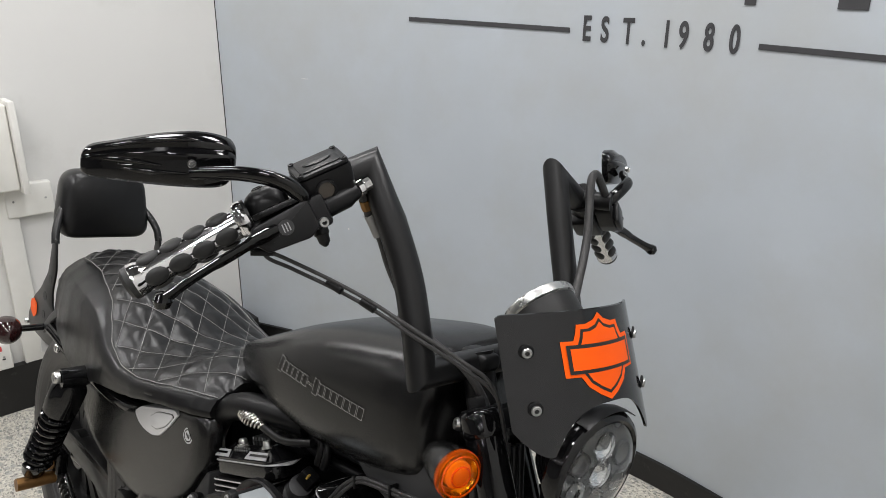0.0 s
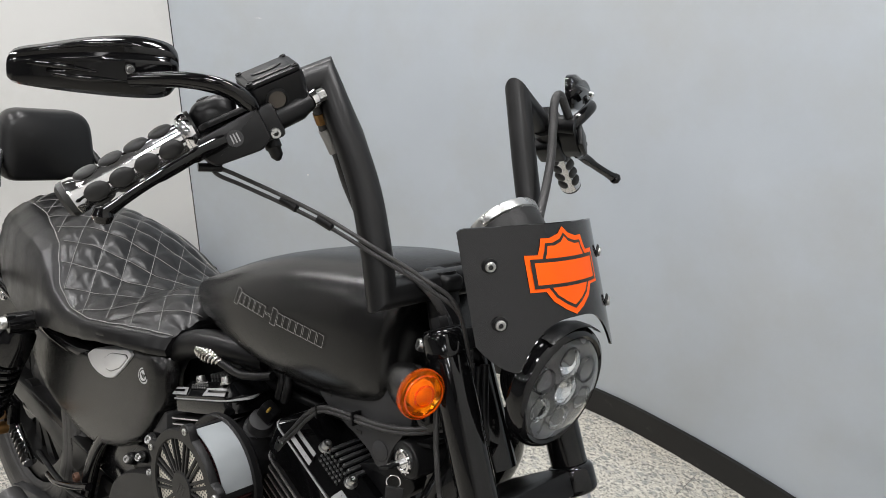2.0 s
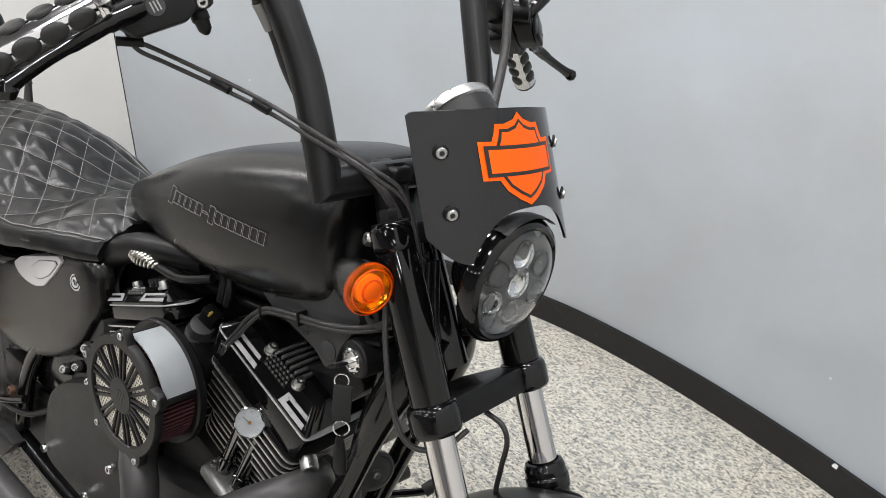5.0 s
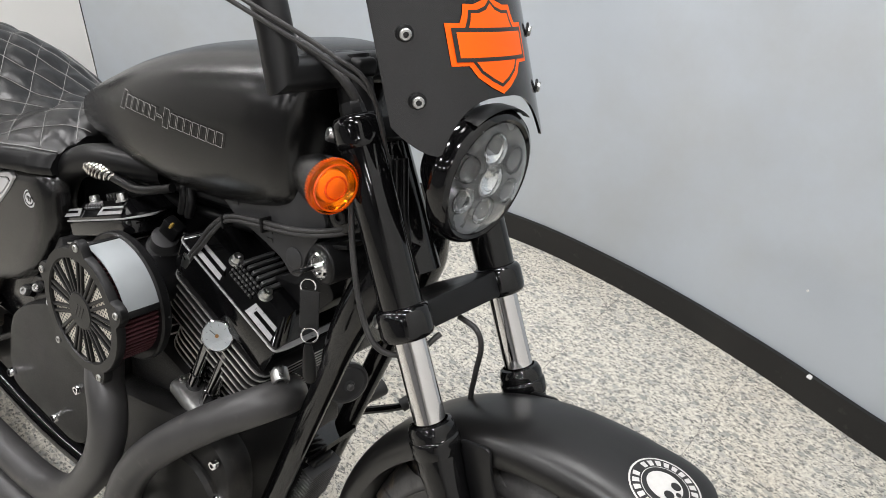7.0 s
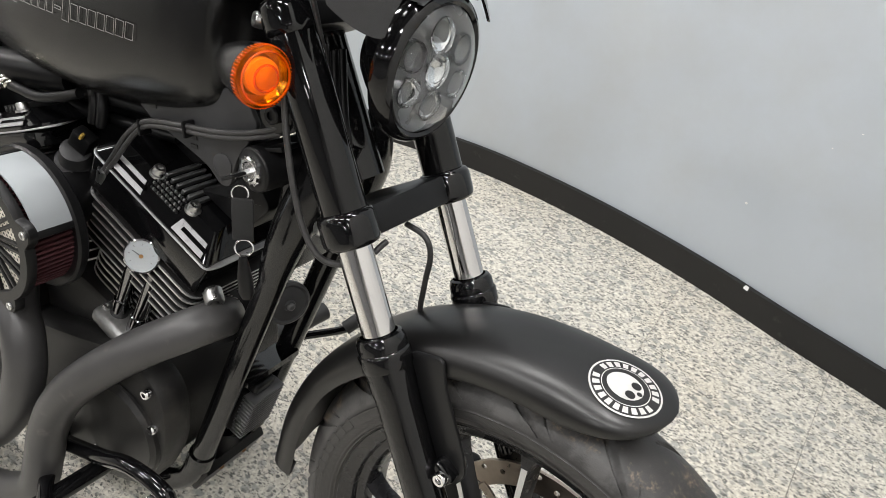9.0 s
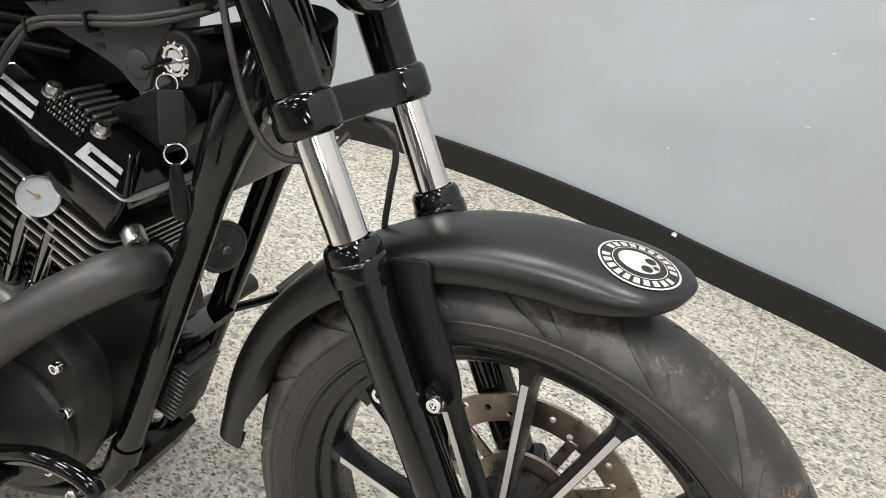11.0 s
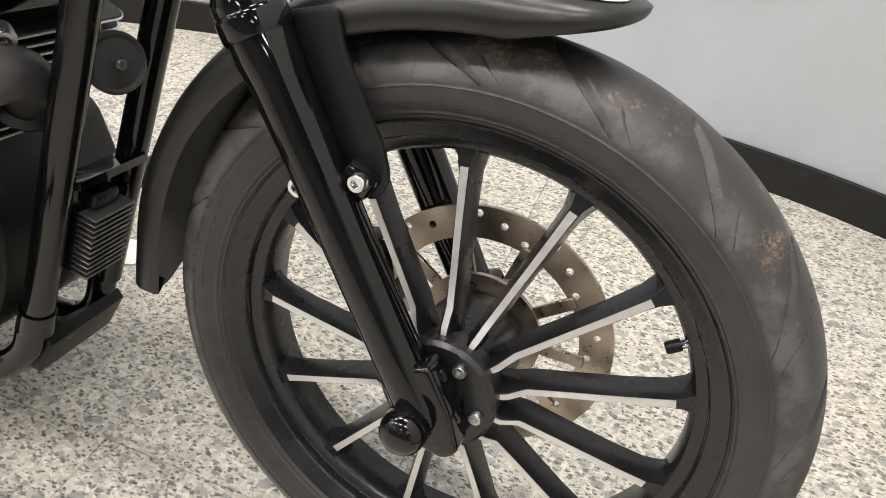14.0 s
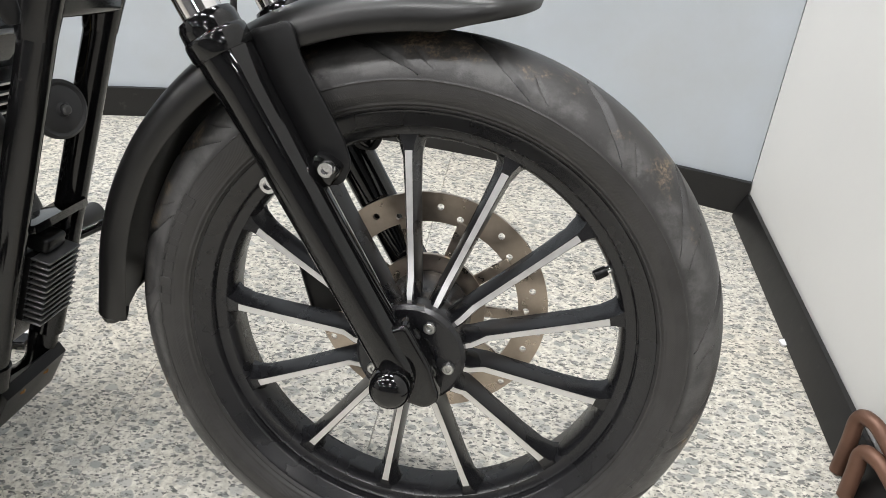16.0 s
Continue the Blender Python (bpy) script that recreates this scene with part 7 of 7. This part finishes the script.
for k in range(13):
    A = AC @ Matrix.Rotation(2 * math.pi * k / 13 + 0.12, 4, "Z")
    bm = bmesh.new()
    for dy in (-0.0046, 0.0046):
        b2 = bmesh.new()
        prism(b2, [(0.020, dy * 0.7 - 0.0022), (0.069, dy - 0.0023), (0.069, dy + 0.0023), (0.020, dy * 0.7 + 0.0022)], 0.073, 0.0805, A, 0.001, 1)
        merge(bm, b2)
    part("face_spoke", bm, BLACK, ac)
part("face_hub", lathe(bmesh.new(), [(0.025, 0.070), (0.025, 0.080), (0.023, 0.082), (0, 0.082)], AC, 36), BLACK, ac)
for dx in (-0.006, 0, 0.006):
    part("hub_stripe", block(bmesh.new(), 0.0022, 0.018, 0.0006, AC @ pose(dx, 0, 0.0822, 0, 0, -22), 0), CRINKLE, ac)
# perforated sheet behind the face
part("mesh_sheet", lathe(bmesh.new(), [(0.069, 0.0765), (0.0, 0.0765)], AC, 48), mat("dull_perforated_steel", (0.62, 0.59, 0.52), 0.35, metal=0.35, var=0.3, scale=300), ac, "perforated steel sheet")
bm = bmesh.new()
for i in range(-12, 13):
    for j in range(-14, 15):
        x, y = i * 0.0056 + (0.0028 if j % 2 else 0), j * 0.0048
        if 0.024 < math.hypot(x, y) < 0.067:
            c = [bm.verts.new(AC @ Vector((x + 0.0016 * math.cos(t), y + 0.0016 * math.sin(t), 0.0767))) for t in [math.pi / 3 * q for q in range(6)]]
            bm.faces.new(c)
tagged(part("perforation", bm, DECAL, ac), kind="stuff")

# ---- exhaust ----
ef = rod("front_exhaust", [(-0.505, -0.025, 0.495), (-0.465, -0.060, 0.528), (-0.449, -0.090, 0.547), (-0.454, -0.114, 0.547), (-0.469, -0.134, 0.537), (-0.503, -0.160, 0.511), (-0.548, -0.184, 0.468), (-0.592, -0.203, 0.417), (-0.622, -0.213, 0.366), (-0.638, -0.220, 0.314), (-0.645, -0.226, 0.260), (-0.668, -0.232, 0.195), (-0.77, -0.245, 0.135), (-0.95, -0.25, 0.125), (-1.2, -0.255, 0.13), (-1.42, -0.26, 0.13)], 0.0270, PIPE, "matt black front exhaust pipe with light scuffs", n=24, smooth=8)
rod("rear_exhaust", [(-0.86, -0.070, 0.56), (-0.80, -0.135, 0.530), (-0.737, -0.185, 0.475), (-0.700, -0.203, 0.438), (-0.694, -0.210, 0.385), (-0.718, -0.215, 0.315), (-0.785, -0.220, 0.222), (-0.88, -0.225, 0.178), (-1.05, -0.228, 0.175), (-1.25, -0.23, 0.185), (-1.42, -0.235, 0.20)], 0.0285, PIPE, "matt black rear exhaust pipe", n=24, smooth=8)
part("port_flange", lathe(bmesh.new(), [(0.030, 0), (0.040, 0.002), (0.040, 0.010), (0.030, 0.012)], axis_m((-0.495, -0.034, 0.503), (0.65, -0.55, 0.5)), 28), BLACK, ef)
# ---- foot controls ----
rod("pedal_arm", [(-0.64, -0.19, 0.27), (-0.55, -0.20, 0.312), (-0.497, -0.20, 0.334), (-0.448, -0.20, 0.338), (-0.415, -0.20, 0.326), (-0.440, -0.20, 0.306)], 0.0115, GLOSS, "gloss black bent pedal arm", n=14)
bolt(bike, (-0.438, -0.208, 0.316), (0.2, -1, 0), 0.007, 0.006, STEEL)
fc = rod("brake_pedal", [(-0.72, -0.14, 0.22), (-0.62, -0.24, 0.245), (-0.52, -0.30, 0.262), (-0.42, -0.315, 0.275)], 0.011, GLOSS, "black brake pedal and forward foot peg")
part("pedal_pivot", tube(bmesh.new(), [(-0.60, -0.08, 0.225), (-0.60, -0.30, 0.235)], 0.014, 16), GLOSS, fc)
part("foot_peg", tube(bmesh.new(), [(-0.60, -0.285, 0.235), (-0.60, -0.38, 0.24)], 0.017, 16), GRIPRUB, fc, "ribbed rubber peg")
sl = rod("gear_lever", [(-0.60, 0.16, 0.285), (-0.52, 0.215, 0.318), (-0.47, 0.235, 0.345), (-0.445, 0.24, 0.368)], 0.0075, GLOSS, "black gear lever with a rubber toe peg on the far side")
part("toe_peg", tube(bmesh.new(), [(-0.455, 0.225, 0.362), (-0.425, 0.275, 0.40)], 0.0125, 14), GRIPRUB, sl)
part("far_peg", tube(bmesh.new(), [(-0.58, 0.15, 0.30), (-0.55, 0.29, 0.32)], 0.018, 14), GRIPRUB, sl)
st = rod("side_stand", [(-0.80, 0.13, 0.14), (-0.78, 0.22, 0.09), (-0.74, 0.29, 0.064)], 0.012, GLOSS, "black side stand propping the machine")
part("stand_foot", block(bmesh.new(), 0.06, 0.03, 0.010, Matrix.Translation((-0.735, 0.295, 0.0665)) @ pose(0, 0, 0, 11.5, 0, 0), 0.004), GLOSS, st)

# ---- rear of the machine ----
def dome(outline, y_in, y_out, cx, cz, steps=((1.0, 0.0), (0.985, 0.35), (0.95, 0.6), (0.88, 0.78), (0.72, 0.92), (0.45, 0.985), (0.15, 1.0))):
    """A cover swelling outwards from its rim."""
    bm = bmesh.new()
    rings = [[(cx + (x - cx) * k, y_in + (y_out - y_in) * h, cz + (z - cz) * k) for x, z in outline] for k, h in steps]
    loft(bm, rings)
    return bm


cov = rounded([(-1.585, 0.535), (-1.54, 0.560), (-1.41, 0.575), (-1.27, 0.604), (-1.06, 0.695), (-0.965, 0.716), (-0.946, 0.690), (-0.945, 0.62), (-1.01, 0.52), (-1.09, 0.460), (-1.20, 0.412), (-1.30, 0.402), (-1.43, 0.414), (-1.515, 0.438), (-1.582, 0.490)], 0.03, 6)
side = bp("side_cover", dome(cov, -0.112, -0.151, -1.2, 0.55, ((1.0, 0.0), (0.995, 0.35), (0.98, 0.62), (0.955, 0.80), (0.91, 0.92), (0.80, 0.975), (0.55, 1.0), (0.15, 1.0))), TANKP, "satin black side cover with a silver emblem", sharp=60)
tear = [(-1.236, 0.611), (-1.205, 0.635), (-1.060, 0.689), (-1.046, 0.683), (-1.074, 0.648), (-1.114, 0.609), (-1.147, 0.595), (-1.182, 0.591), (-1.214, 0.595)]
yp = lambda o, y0, y1, mt, nm, lb="": part(nm, prism(bmesh.new(), rounded(o, 0.010, 6), y0, y1, Matrix(((1, 0, 0, 0), (0, 0, 1, 0), (0, 1, 0, 0), (0, 0, 0, 1))), 0.002), mt, side, lb)
yp(tear, -0.1545, -0.120, SILVER, "emblem_plate", "silver teardrop emblem")
inn2 = [(-1.164, 0.630), (-1.126, 0.658), (-1.064, 0.679), (-1.056, 0.674), (-1.086, 0.641), (-1.126, 0.616), (-1.154, 0.613)]
yp(inn2, -0.1552, -0.150, DECAL, "emblem_line")
yp([(-1.110 + (x + 1.110) * 0.94, 0.645 + (z - 0.645) * 0.91) for x, z in inn2], -0.1570, -0.150, SILVER, "emblem_centre")
part("round_badge", lathe(bmesh.new(), [(0.0155, 0), (0.0155, 0.003), (0.0145, 0.004), (0, 0.004)], axis_m((-1.005, -0.147, 0.659), (0.12, -1, 0.1)), 32), SILVER, side, "small round silver badge")
part("badge_ring", lathe(bmesh.new(), [(0.0125, 0.0042), (0.0100, 0.0042)], axis_m((-1.005, -0.147, 0.659), (0.12, -1, 0.1)), 32), DECAL, side)
for dx in (-0.005, 0, 0.005):
    part("badge_bar", block(bmesh.new(), 0.0030, 0.0006, 0.009, Matrix.Translation((-1.005 + dx, -0.1515, 0.659)) @ pose(0, 0, 0, 0, 15, 0), 0), DECAL, side)
# breather tube and spring at the seat's nose
rod("breather_hose", [(-1.000, -0.100, 0.615), (-1.000, -0.100, 0.660), (-0.968, -0.100, 0.715), (-0.905, -0.096, 0.752), (-0.83, -0.085, 0.770), (-0.76, -0.060, 0.775)], 0.0255, BLACK, "thick black breather hose in front of the seat", n=18)
cs = rod("choke_rod", [(-0.830, -0.110, 0.752), (-0.805, -0.110, 0.752), (-0.770, -0.108, 0.752), (-0.735, -0.105, 0.762), (-0.695, -0.098, 0.778)], 0.0068, BLACK, "black rod with a conical bright spring")
P = []
for k in range(145):
    t = k / 144
    a = t * 2 * math.pi * 9
    r = 0.0055 + 0.0075 * math.sin(math.pi * min(1, t * 1.05)) ** 0.8
    P.append(Vector((-0.893 + 0.072 * t, -0.112, 0.750 + 0.003 * t)) + r * (Vector((0.3, 0, 0.95)) * math.cos(a) + Vector((0, 1, 0)) * math.sin(a)))
part("spring", tube(bmesh.new(), P, 0.0024, 8), SPRING, cs, "polished conical spring")

# rear wheel, guard, swing arm, shock absorber
RW = Vector((-1.600, -0.010, 0.328))
rw = new("rear_wheel")
rw.parent = bike
rw.matrix_basis = Matrix.Translation(RW + Vector((-0.02, -0.048, 0))) @ Matrix(((1, 0, 0, 0), (0, 0, -1, 0), (0, 1, 0, 0), (0, 0, 0, 1)))
tagged(rw, "fat rear wheel with a black cast rim")
part("tyre", tyre_mesh(0.328, 0.180, 0.212, 0.062, 240, 22), TYRE, rw, sharp=50)
part("rim", lathe(bmesh.new(), [(0.175, -0.05), (0.172, 0.0), (0.175, 0.05), (0.21, 0.058), (0.215, 0.056), (0.20, 0.04), (0.20, -0.04), (0.215, -0.056), (0.21, -0.058), (0.175, -0.05)], None, 72), SATIN, rw)
part("hub", lathe(bmesh.new(), [(0, -0.07), (0.05, -0.07), (0.05, 0.07), (0, 0.07)], None, 32), SATIN, rw)
for k in range(13):
    part("spoke", loft_bm([[(r, -w, -0.012), (r, -w, t), (r, w, t), (r, w, -0.012)] for r, w, t in ((0.045, 0.016, 0.05), (0.10, 0.017, 0.035), (0.178, 0.024, 0.02))]), SATIN, rw, m=Matrix.Rotation(2 * math.pi * k / 13, 4, "Z"))
bp("rear_mudguard", rear_guard(), SATIN, "satin black chopped rear mudguard", sharp=55)
sw = rod("swing_arm", [(-1.10, -0.085, 0.34), (-1.30, -0.095, 0.325), (-1.62, -0.120, 0.315)], 0.022, GLOSS, "gloss black swing arm", n=16)
part("axle_block", block(bmesh.new(), 0.09, 0.03, 0.06, pose(-1.61, -0.178, 0.325), 0.008, 3), GLOSS, sw)
part("axle_nut", lathe(bmesh.new(), [(0, 0), (0.022, 0), (0.022, 0.012), (0.016, 0.022), (0, 0.022)], axis_m((-1.60, -0.193, 0.325), (0, -1, 0)), 6), BRASS, sw, "yellow-passivated axle nut")
fb = yplate("rear_frame_bar", [(-1.737, 0.363), (-1.56, 0.374), (-1.386, 0.378), (-1.238, 0.368), (-1.300, 0.292), (-1.374, 0.304), (-1.483, 0.312), (-1.60, 0.315), (-1.723, 0.318)], -0.140, -0.095, SATIN, "satin black flat frame bar below the side cover", r=0.006, bevel=0.004)
bolt(fb, (-1.286, -0.142, 0.292), (0, -1, 0), 0.011, 0.010, RUST, label="corroded copper-coloured bolt")
yplate("frame_gusset", [(-1.250, 0.375), (-1.230, 0.372), (-1.158, 0.342), (-1.085, 0.36), (-1.03, 0.42), (-1.05, 0.48), (-1.22, 0.44), (-1.26, 0.40)], -0.120, -0.060, FRAMEP, "black frame gusset", r=0.006)
yplate("battery_box", [(-1.62, 0.30), (-1.56, 0.54), (-1.00, 0.68), (-0.98, 0.10), (-1.28, 0.085), (-1.36, 0.22)], -0.060, 0.06, BLACK, "black battery box behind the side cover", r=0.01)
yplate("lower_shield", [(-1.62, 0.100), (-1.52, 0.135), (-1.393, 0.172), (-1.298, 0.195), (-1.243, 0.185), (-1.308, 0.117), (-1.42, 0.085), (-1.62, 0.04)], -0.165, -0.140, COVER, "dark grey lower shield beside the exhaust", r=0.008)
yplate("lower_frame_plate", [(-1.34, 0.095), (-0.70, 0.090), (-0.64, 0.16), (-0.70, 0.24), (-1.10, 0.30), (-1.34, 0.26)], -0.085, 0.085, BLACK, "black gearbox underside and lower frame plate", r=0.01)
rod("hanger_rod", [(-1.40, -0.16, 0.245), (-1.34, -0.165, 0.258), (-1.26, -0.165, 0.292), (-1.19, -0.16, 0.326)], 0.0085, FRAMEP, "gloss black hanger rod")
for k in range(3):
    rod("rear_hose", [(-1.50 + 0.03 * k, -0.09, 0.19), (-1.47 + 0.03 * k, -0.10, 0.26), (-1.43 + 0.03 * k, -0.095, 0.285 + 0.008 * k), (-1.36 + 0.02 * k, -0.085, 0.26)], 0.0055, BLACK, "thin black hose", n=8)
cc = rod("damper_canister", [(-1.580, -0.172, 0.285), (-1.480, -0.172, 0.235)], 0.0150, CHROME, "small chrome canister", smooth=0, n=20)
for k in range(7):
    part("rib", block(bmesh.new(), 0.004, 0.012, 0.034, Matrix.Translation((-1.560 + 0.013 * k, -0.185, 0.292 - 0.0065 * k)) @ pose(0, 0, 0, 0, 26, 0), 0.001, 1), BLACK, cc)
rod("rear_brake_line", [(-1.08, -0.155, 0.36), (-1.18, -0.165, 0.30), (-1.32, -0.165, 0.27), (-1.45, -0.165, 0.28)], 0.006, BLACK, "black rear brake line")
STP, SB = Vector((-1.452, -0.205, 0.602)), Vector((-1.636, -0.226, 0.278))
d = (SB - STP).normalized()
L = (SB - STP).length
MS = axis_m(STP, d)
sh = bp("shock_absorber", lathe(bmesh.new(), [(0, 0.0), (0.024, 0.0), (0.029, 0.008), (0.035, 0.026), (0.039, 0.032), (0.039, 0.100), (0.033, 0.104), (0.018, 0.105), (0.017, L - 0.06), (0.025, L - 0.058), (0.027, L - 0.02), (0.018, L), (0, L)], MS, 32), GLOSS, "black rear shock absorber with a coil spring")
P = []
for k in range(14 * 9 + 1):
    t = k / (14 * 9)
    a = 2 * math.pi * 9 * t
    P.append(MS @ Vector((0.0320 * math.cos(a), 0.0320 * math.sin(a), 0.104 + (L - 0.165) * t)))
part("coil_spring", tube(bmesh.new(), P, 0.0062, 8), GLOSS, sh, "black coil spring")
bolt(sh, STP + Vector((0, -0.030, 0.012)), (0, -1, 0), 0.014, 0.012, STEEL)
part("top_eye", tube(bmesh.new(), [STP + Vector((0, 0.030, 0.008)), STP + Vector((0, -0.028, 0.008))], 0.023, 20), GLOSS, sh)
part("lower_bolt", tube(bmesh.new(), [SB + Vector((0.020, 0.05, -0.010)), SB + Vector((0.020, -0.040, -0.010))], 0.016, 16), BRASS, sh, "brass-coloured lower shock bolt")
# rear indicator and number plate
ri = bp("rear_indicator", lathe(bmesh.new(), [(0, -0.045), (0.018, -0.038), (0.030, -0.018), (0.034, 0.004), (0.030, 0.018), (0.018, 0.028), (0, 0.030)], axis_m((-1.86, -0.235, 0.585), (-1, 0, 0)) @ Matrix.Diagonal((1.1, 1.1, 1.1, 1)), 32), SMOKE, "smoked dark round rear indicator on a stalk")
part("stalk", tube(bmesh.new(), [(-1.86, -0.205, 0.585), (-1.84, -0.10, 0.59)], 0.009, 12), GLOSS, ri)
np_ = bp("number_plate", block(bmesh.new(), 0.004, 0.20, 0.13, Matrix.Translation((-1.97, -0.02, 0.535)) @ pose(0, 0, 0, 0, -18, 0), 0.0015), PLATE, "back of a pale number plate behind the rear wheel")
part("plate_bracket", block(bmesh.new(), 0.16, 0.06, 0.012, pose(-1.90, -0.02, 0.595), 0.004), BLACK, np_)

# ---- indicators, lines and cables at the front ----
IM = axis_m((-0.352, -0.1404, 0.9167), (0.97, -0.18, 0.05)) @ Matrix.Diagonal((0.90, 0.90, 0.97, 1))
ind = fp("front_indicator", lathe(bmesh.new(), [(0, -0.052), (0.010, -0.050), (0.020, -0.040), (0.028, -0.020), (0.0325, 0.0), (0.0335, 0.012), (0.031, 0.014)], IM, 40), TANKP, "black bullet indicator with an amber lens")
part("lens_back", lathe(bmesh.new(), [(0.0325, 0.0135), (0.026, 0.009), (0.014, 0.006), (0, 0.005)], IM, 32), REFL, ind)
part("lens_centre", lathe(bmesh.new(), [(0.0195, 0.010), (0.0195, 0.0175), (0.017, 0.0195), (0.009, 0.0200), (0.007, 0.0215), (0, 0.0220)], IM, 40), AMBERMID, ind, "bright amber lens centre")
am = part("amber_lens", lathe(bmesh.new(), [(0.0335, 0.012), (0.0345, 0.014), (0.0345, 0.020), (0.0330, 0.0240), (0.0290, 0.0258), (0.015, 0.0275), (0, 0.0280)], IM, 48), AMBER, ind, "deep amber ribbed lens")
am.visible_shadow = False
for k in range(56):
    a = 2 * math.pi * k / 56
    part("lens_rib", block(bmesh.new(), 0.0016, 0.0016, 0.008, IM @ Matrix.Rotation(a, 4, "Z") @ pose(0.0340, 0, 0.018), 0.0004, 1), AMBERRIM, ind)
for r in (0.0285, 0.0140):
    part("lens_ring", lathe(bmesh.new(), [(r - 0.0012, 0.0255), (r - 0.0004, 0.0272), (r + 0.0008, 0.0270), (r + 0.0014, 0.0250)], IM, 40), AMBERRIM, ind)
part("stalk", tube(bmesh.new(), [(-0.372, -0.128, 0.913), (-0.354, -0.085, 0.919)], 0.009, 12), SATIN, ind)


def line(name, pts, r, material, label, n=10, per=8):
    bm = bmesh.new()
    tube(bm, spline(pts, per), r, n)
    return fp(name, bm, material, label)


# throttle and idle cables from the right grip to the headstock
for dy, dz in ((0.0, 0.002), (0.007, -0.010)):
    line("throttle_cable", [(-0.566, -0.318 + dy, 1.160 + dz), (-0.558, -0.311 + dy, 1.145 + dz), (-0.545, -0.285 + dy, 1.134 + dz), (-0.508, -0.243 + dy, 1.116 + dz), (-0.462, -0.212 + dy, 1.100 + dz), (-0.415, -0.180 + dy, 1.078 + dz), (-0.365, -0.135 + dy, 1.048 + dz), (-0.335, -0.105 + dy, 1.020 + dz), (-0.328, -0.07, 0.94)], 0.0026, CABLE, "black sheathed throttle cable")
for p, q, r in (((-0.514, -0.242, 1.114), (-0.496, -0.232, 1.107), 0.0062), ((-0.474, -0.216, 1.100), (-0.458, -0.206, 1.093), 0.0066), ((-0.562, -0.325, 1.142), (-0.554, -0.300, 1.143), 0.005)):
    bm = bmesh.new()
    tube(bm, [p, q], r, 12)
    fp("cable_clip", bm, BLACK, "black cable clip")
# brake hose down the right upright
bh = line("brake_hose", [(-0.514, -0.210, 1.228), (-0.520, -0.195, 1.210), (-0.522, -0.184, 1.19), (-0.518, -0.167, 1.166), (-0.505, -0.150, 1.12), (-0.46, -0.13, 1.06), (-0.385, -0.10, 1.02), (-0.355, -0.07, 0.95), (-0.33, -0.06, 0.85)], 0.0055, CABLE, "black brake hose with a corroded union")
part("hose_union", tube(bmesh.new(), [(-0.518, -0.200, 1.217), (-0.521, -0.192, 1.205)], 0.0072, 8), BRASS, bh, "corroded brass union")
part("hose_sleeve", tube(bmesh.new(), [(-0.5215, -0.188, 1.197), (-0.5215, -0.180, 1.185), (-0.519, -0.170, 1.170)], [0.0070, 0.0062, 0.0072], 10), GREYLET, bh, "dull grey sleeve")
# clutch cable on the far side: a tall loop
line("clutch_cable", [(-0.503, 0.282, 1.226), (-0.499, 0.255, 1.250), (-0.494, 0.228, 1.270), (-0.490, 0.212, 1.260), (-0.474, 0.200, 1.214), (-0.461, 0.190, 1.178), (-0.445, 0.170, 1.14), (-0.428, 0.145, 1.10), (-0.36, 0.05, 0.98)], 0.0068, CABLE, "black clutch cable looping up beside the far upright")
# lines between the yokes
line("brake_line", [(-0.335, -0.062, 0.94), (-0.318, -0.072, 0.88), (-0.300, -0.070, 0.82), (-0.302, -0.050, 0.79), (-0.32, -0.03, 0.80)], 0.005, CABLE, "black line curling below the headlamp")
line("brake_line", [(-0.350, -0.085, 0.950), (-0.340, -0.108, 0.90), (-0.315, -0.119, 0.83), (-0.290, -0.118, 0.765), (-0.262, -0.112, 0.735), (-0.235, -0.085, 0.735), (-0.228, -0.05, 0.752)], 0.0036, CABLE, "black line looping round the lower yoke")
line("brake_line", [(-0.240, 0.0, 0.752), (-0.212, 0.0, 0.748), (-0.202, 0.004, 0.725), (-0.206, 0.010, 0.68), (-0.208, 0.020, 0.62), (-0.19, 0.05, 0.53), (-0.14, 0.085, 0.43), (-0.12, 0.085, 0.36)], 0.0036, CABLE, "black brake line dropping to the caliper")
for k in range(3):
    line("headlamp_wire", [(-0.34, -0.03 - 0.012 * k, 0.93), (-0.318, -0.040 - 0.012 * k, 0.865), (-0.312, -0.035 - 0.01 * k, 0.83), (-0.335, -0.02, 0.815)], 0.006, BLACK, "black wiring behind the headlamp")
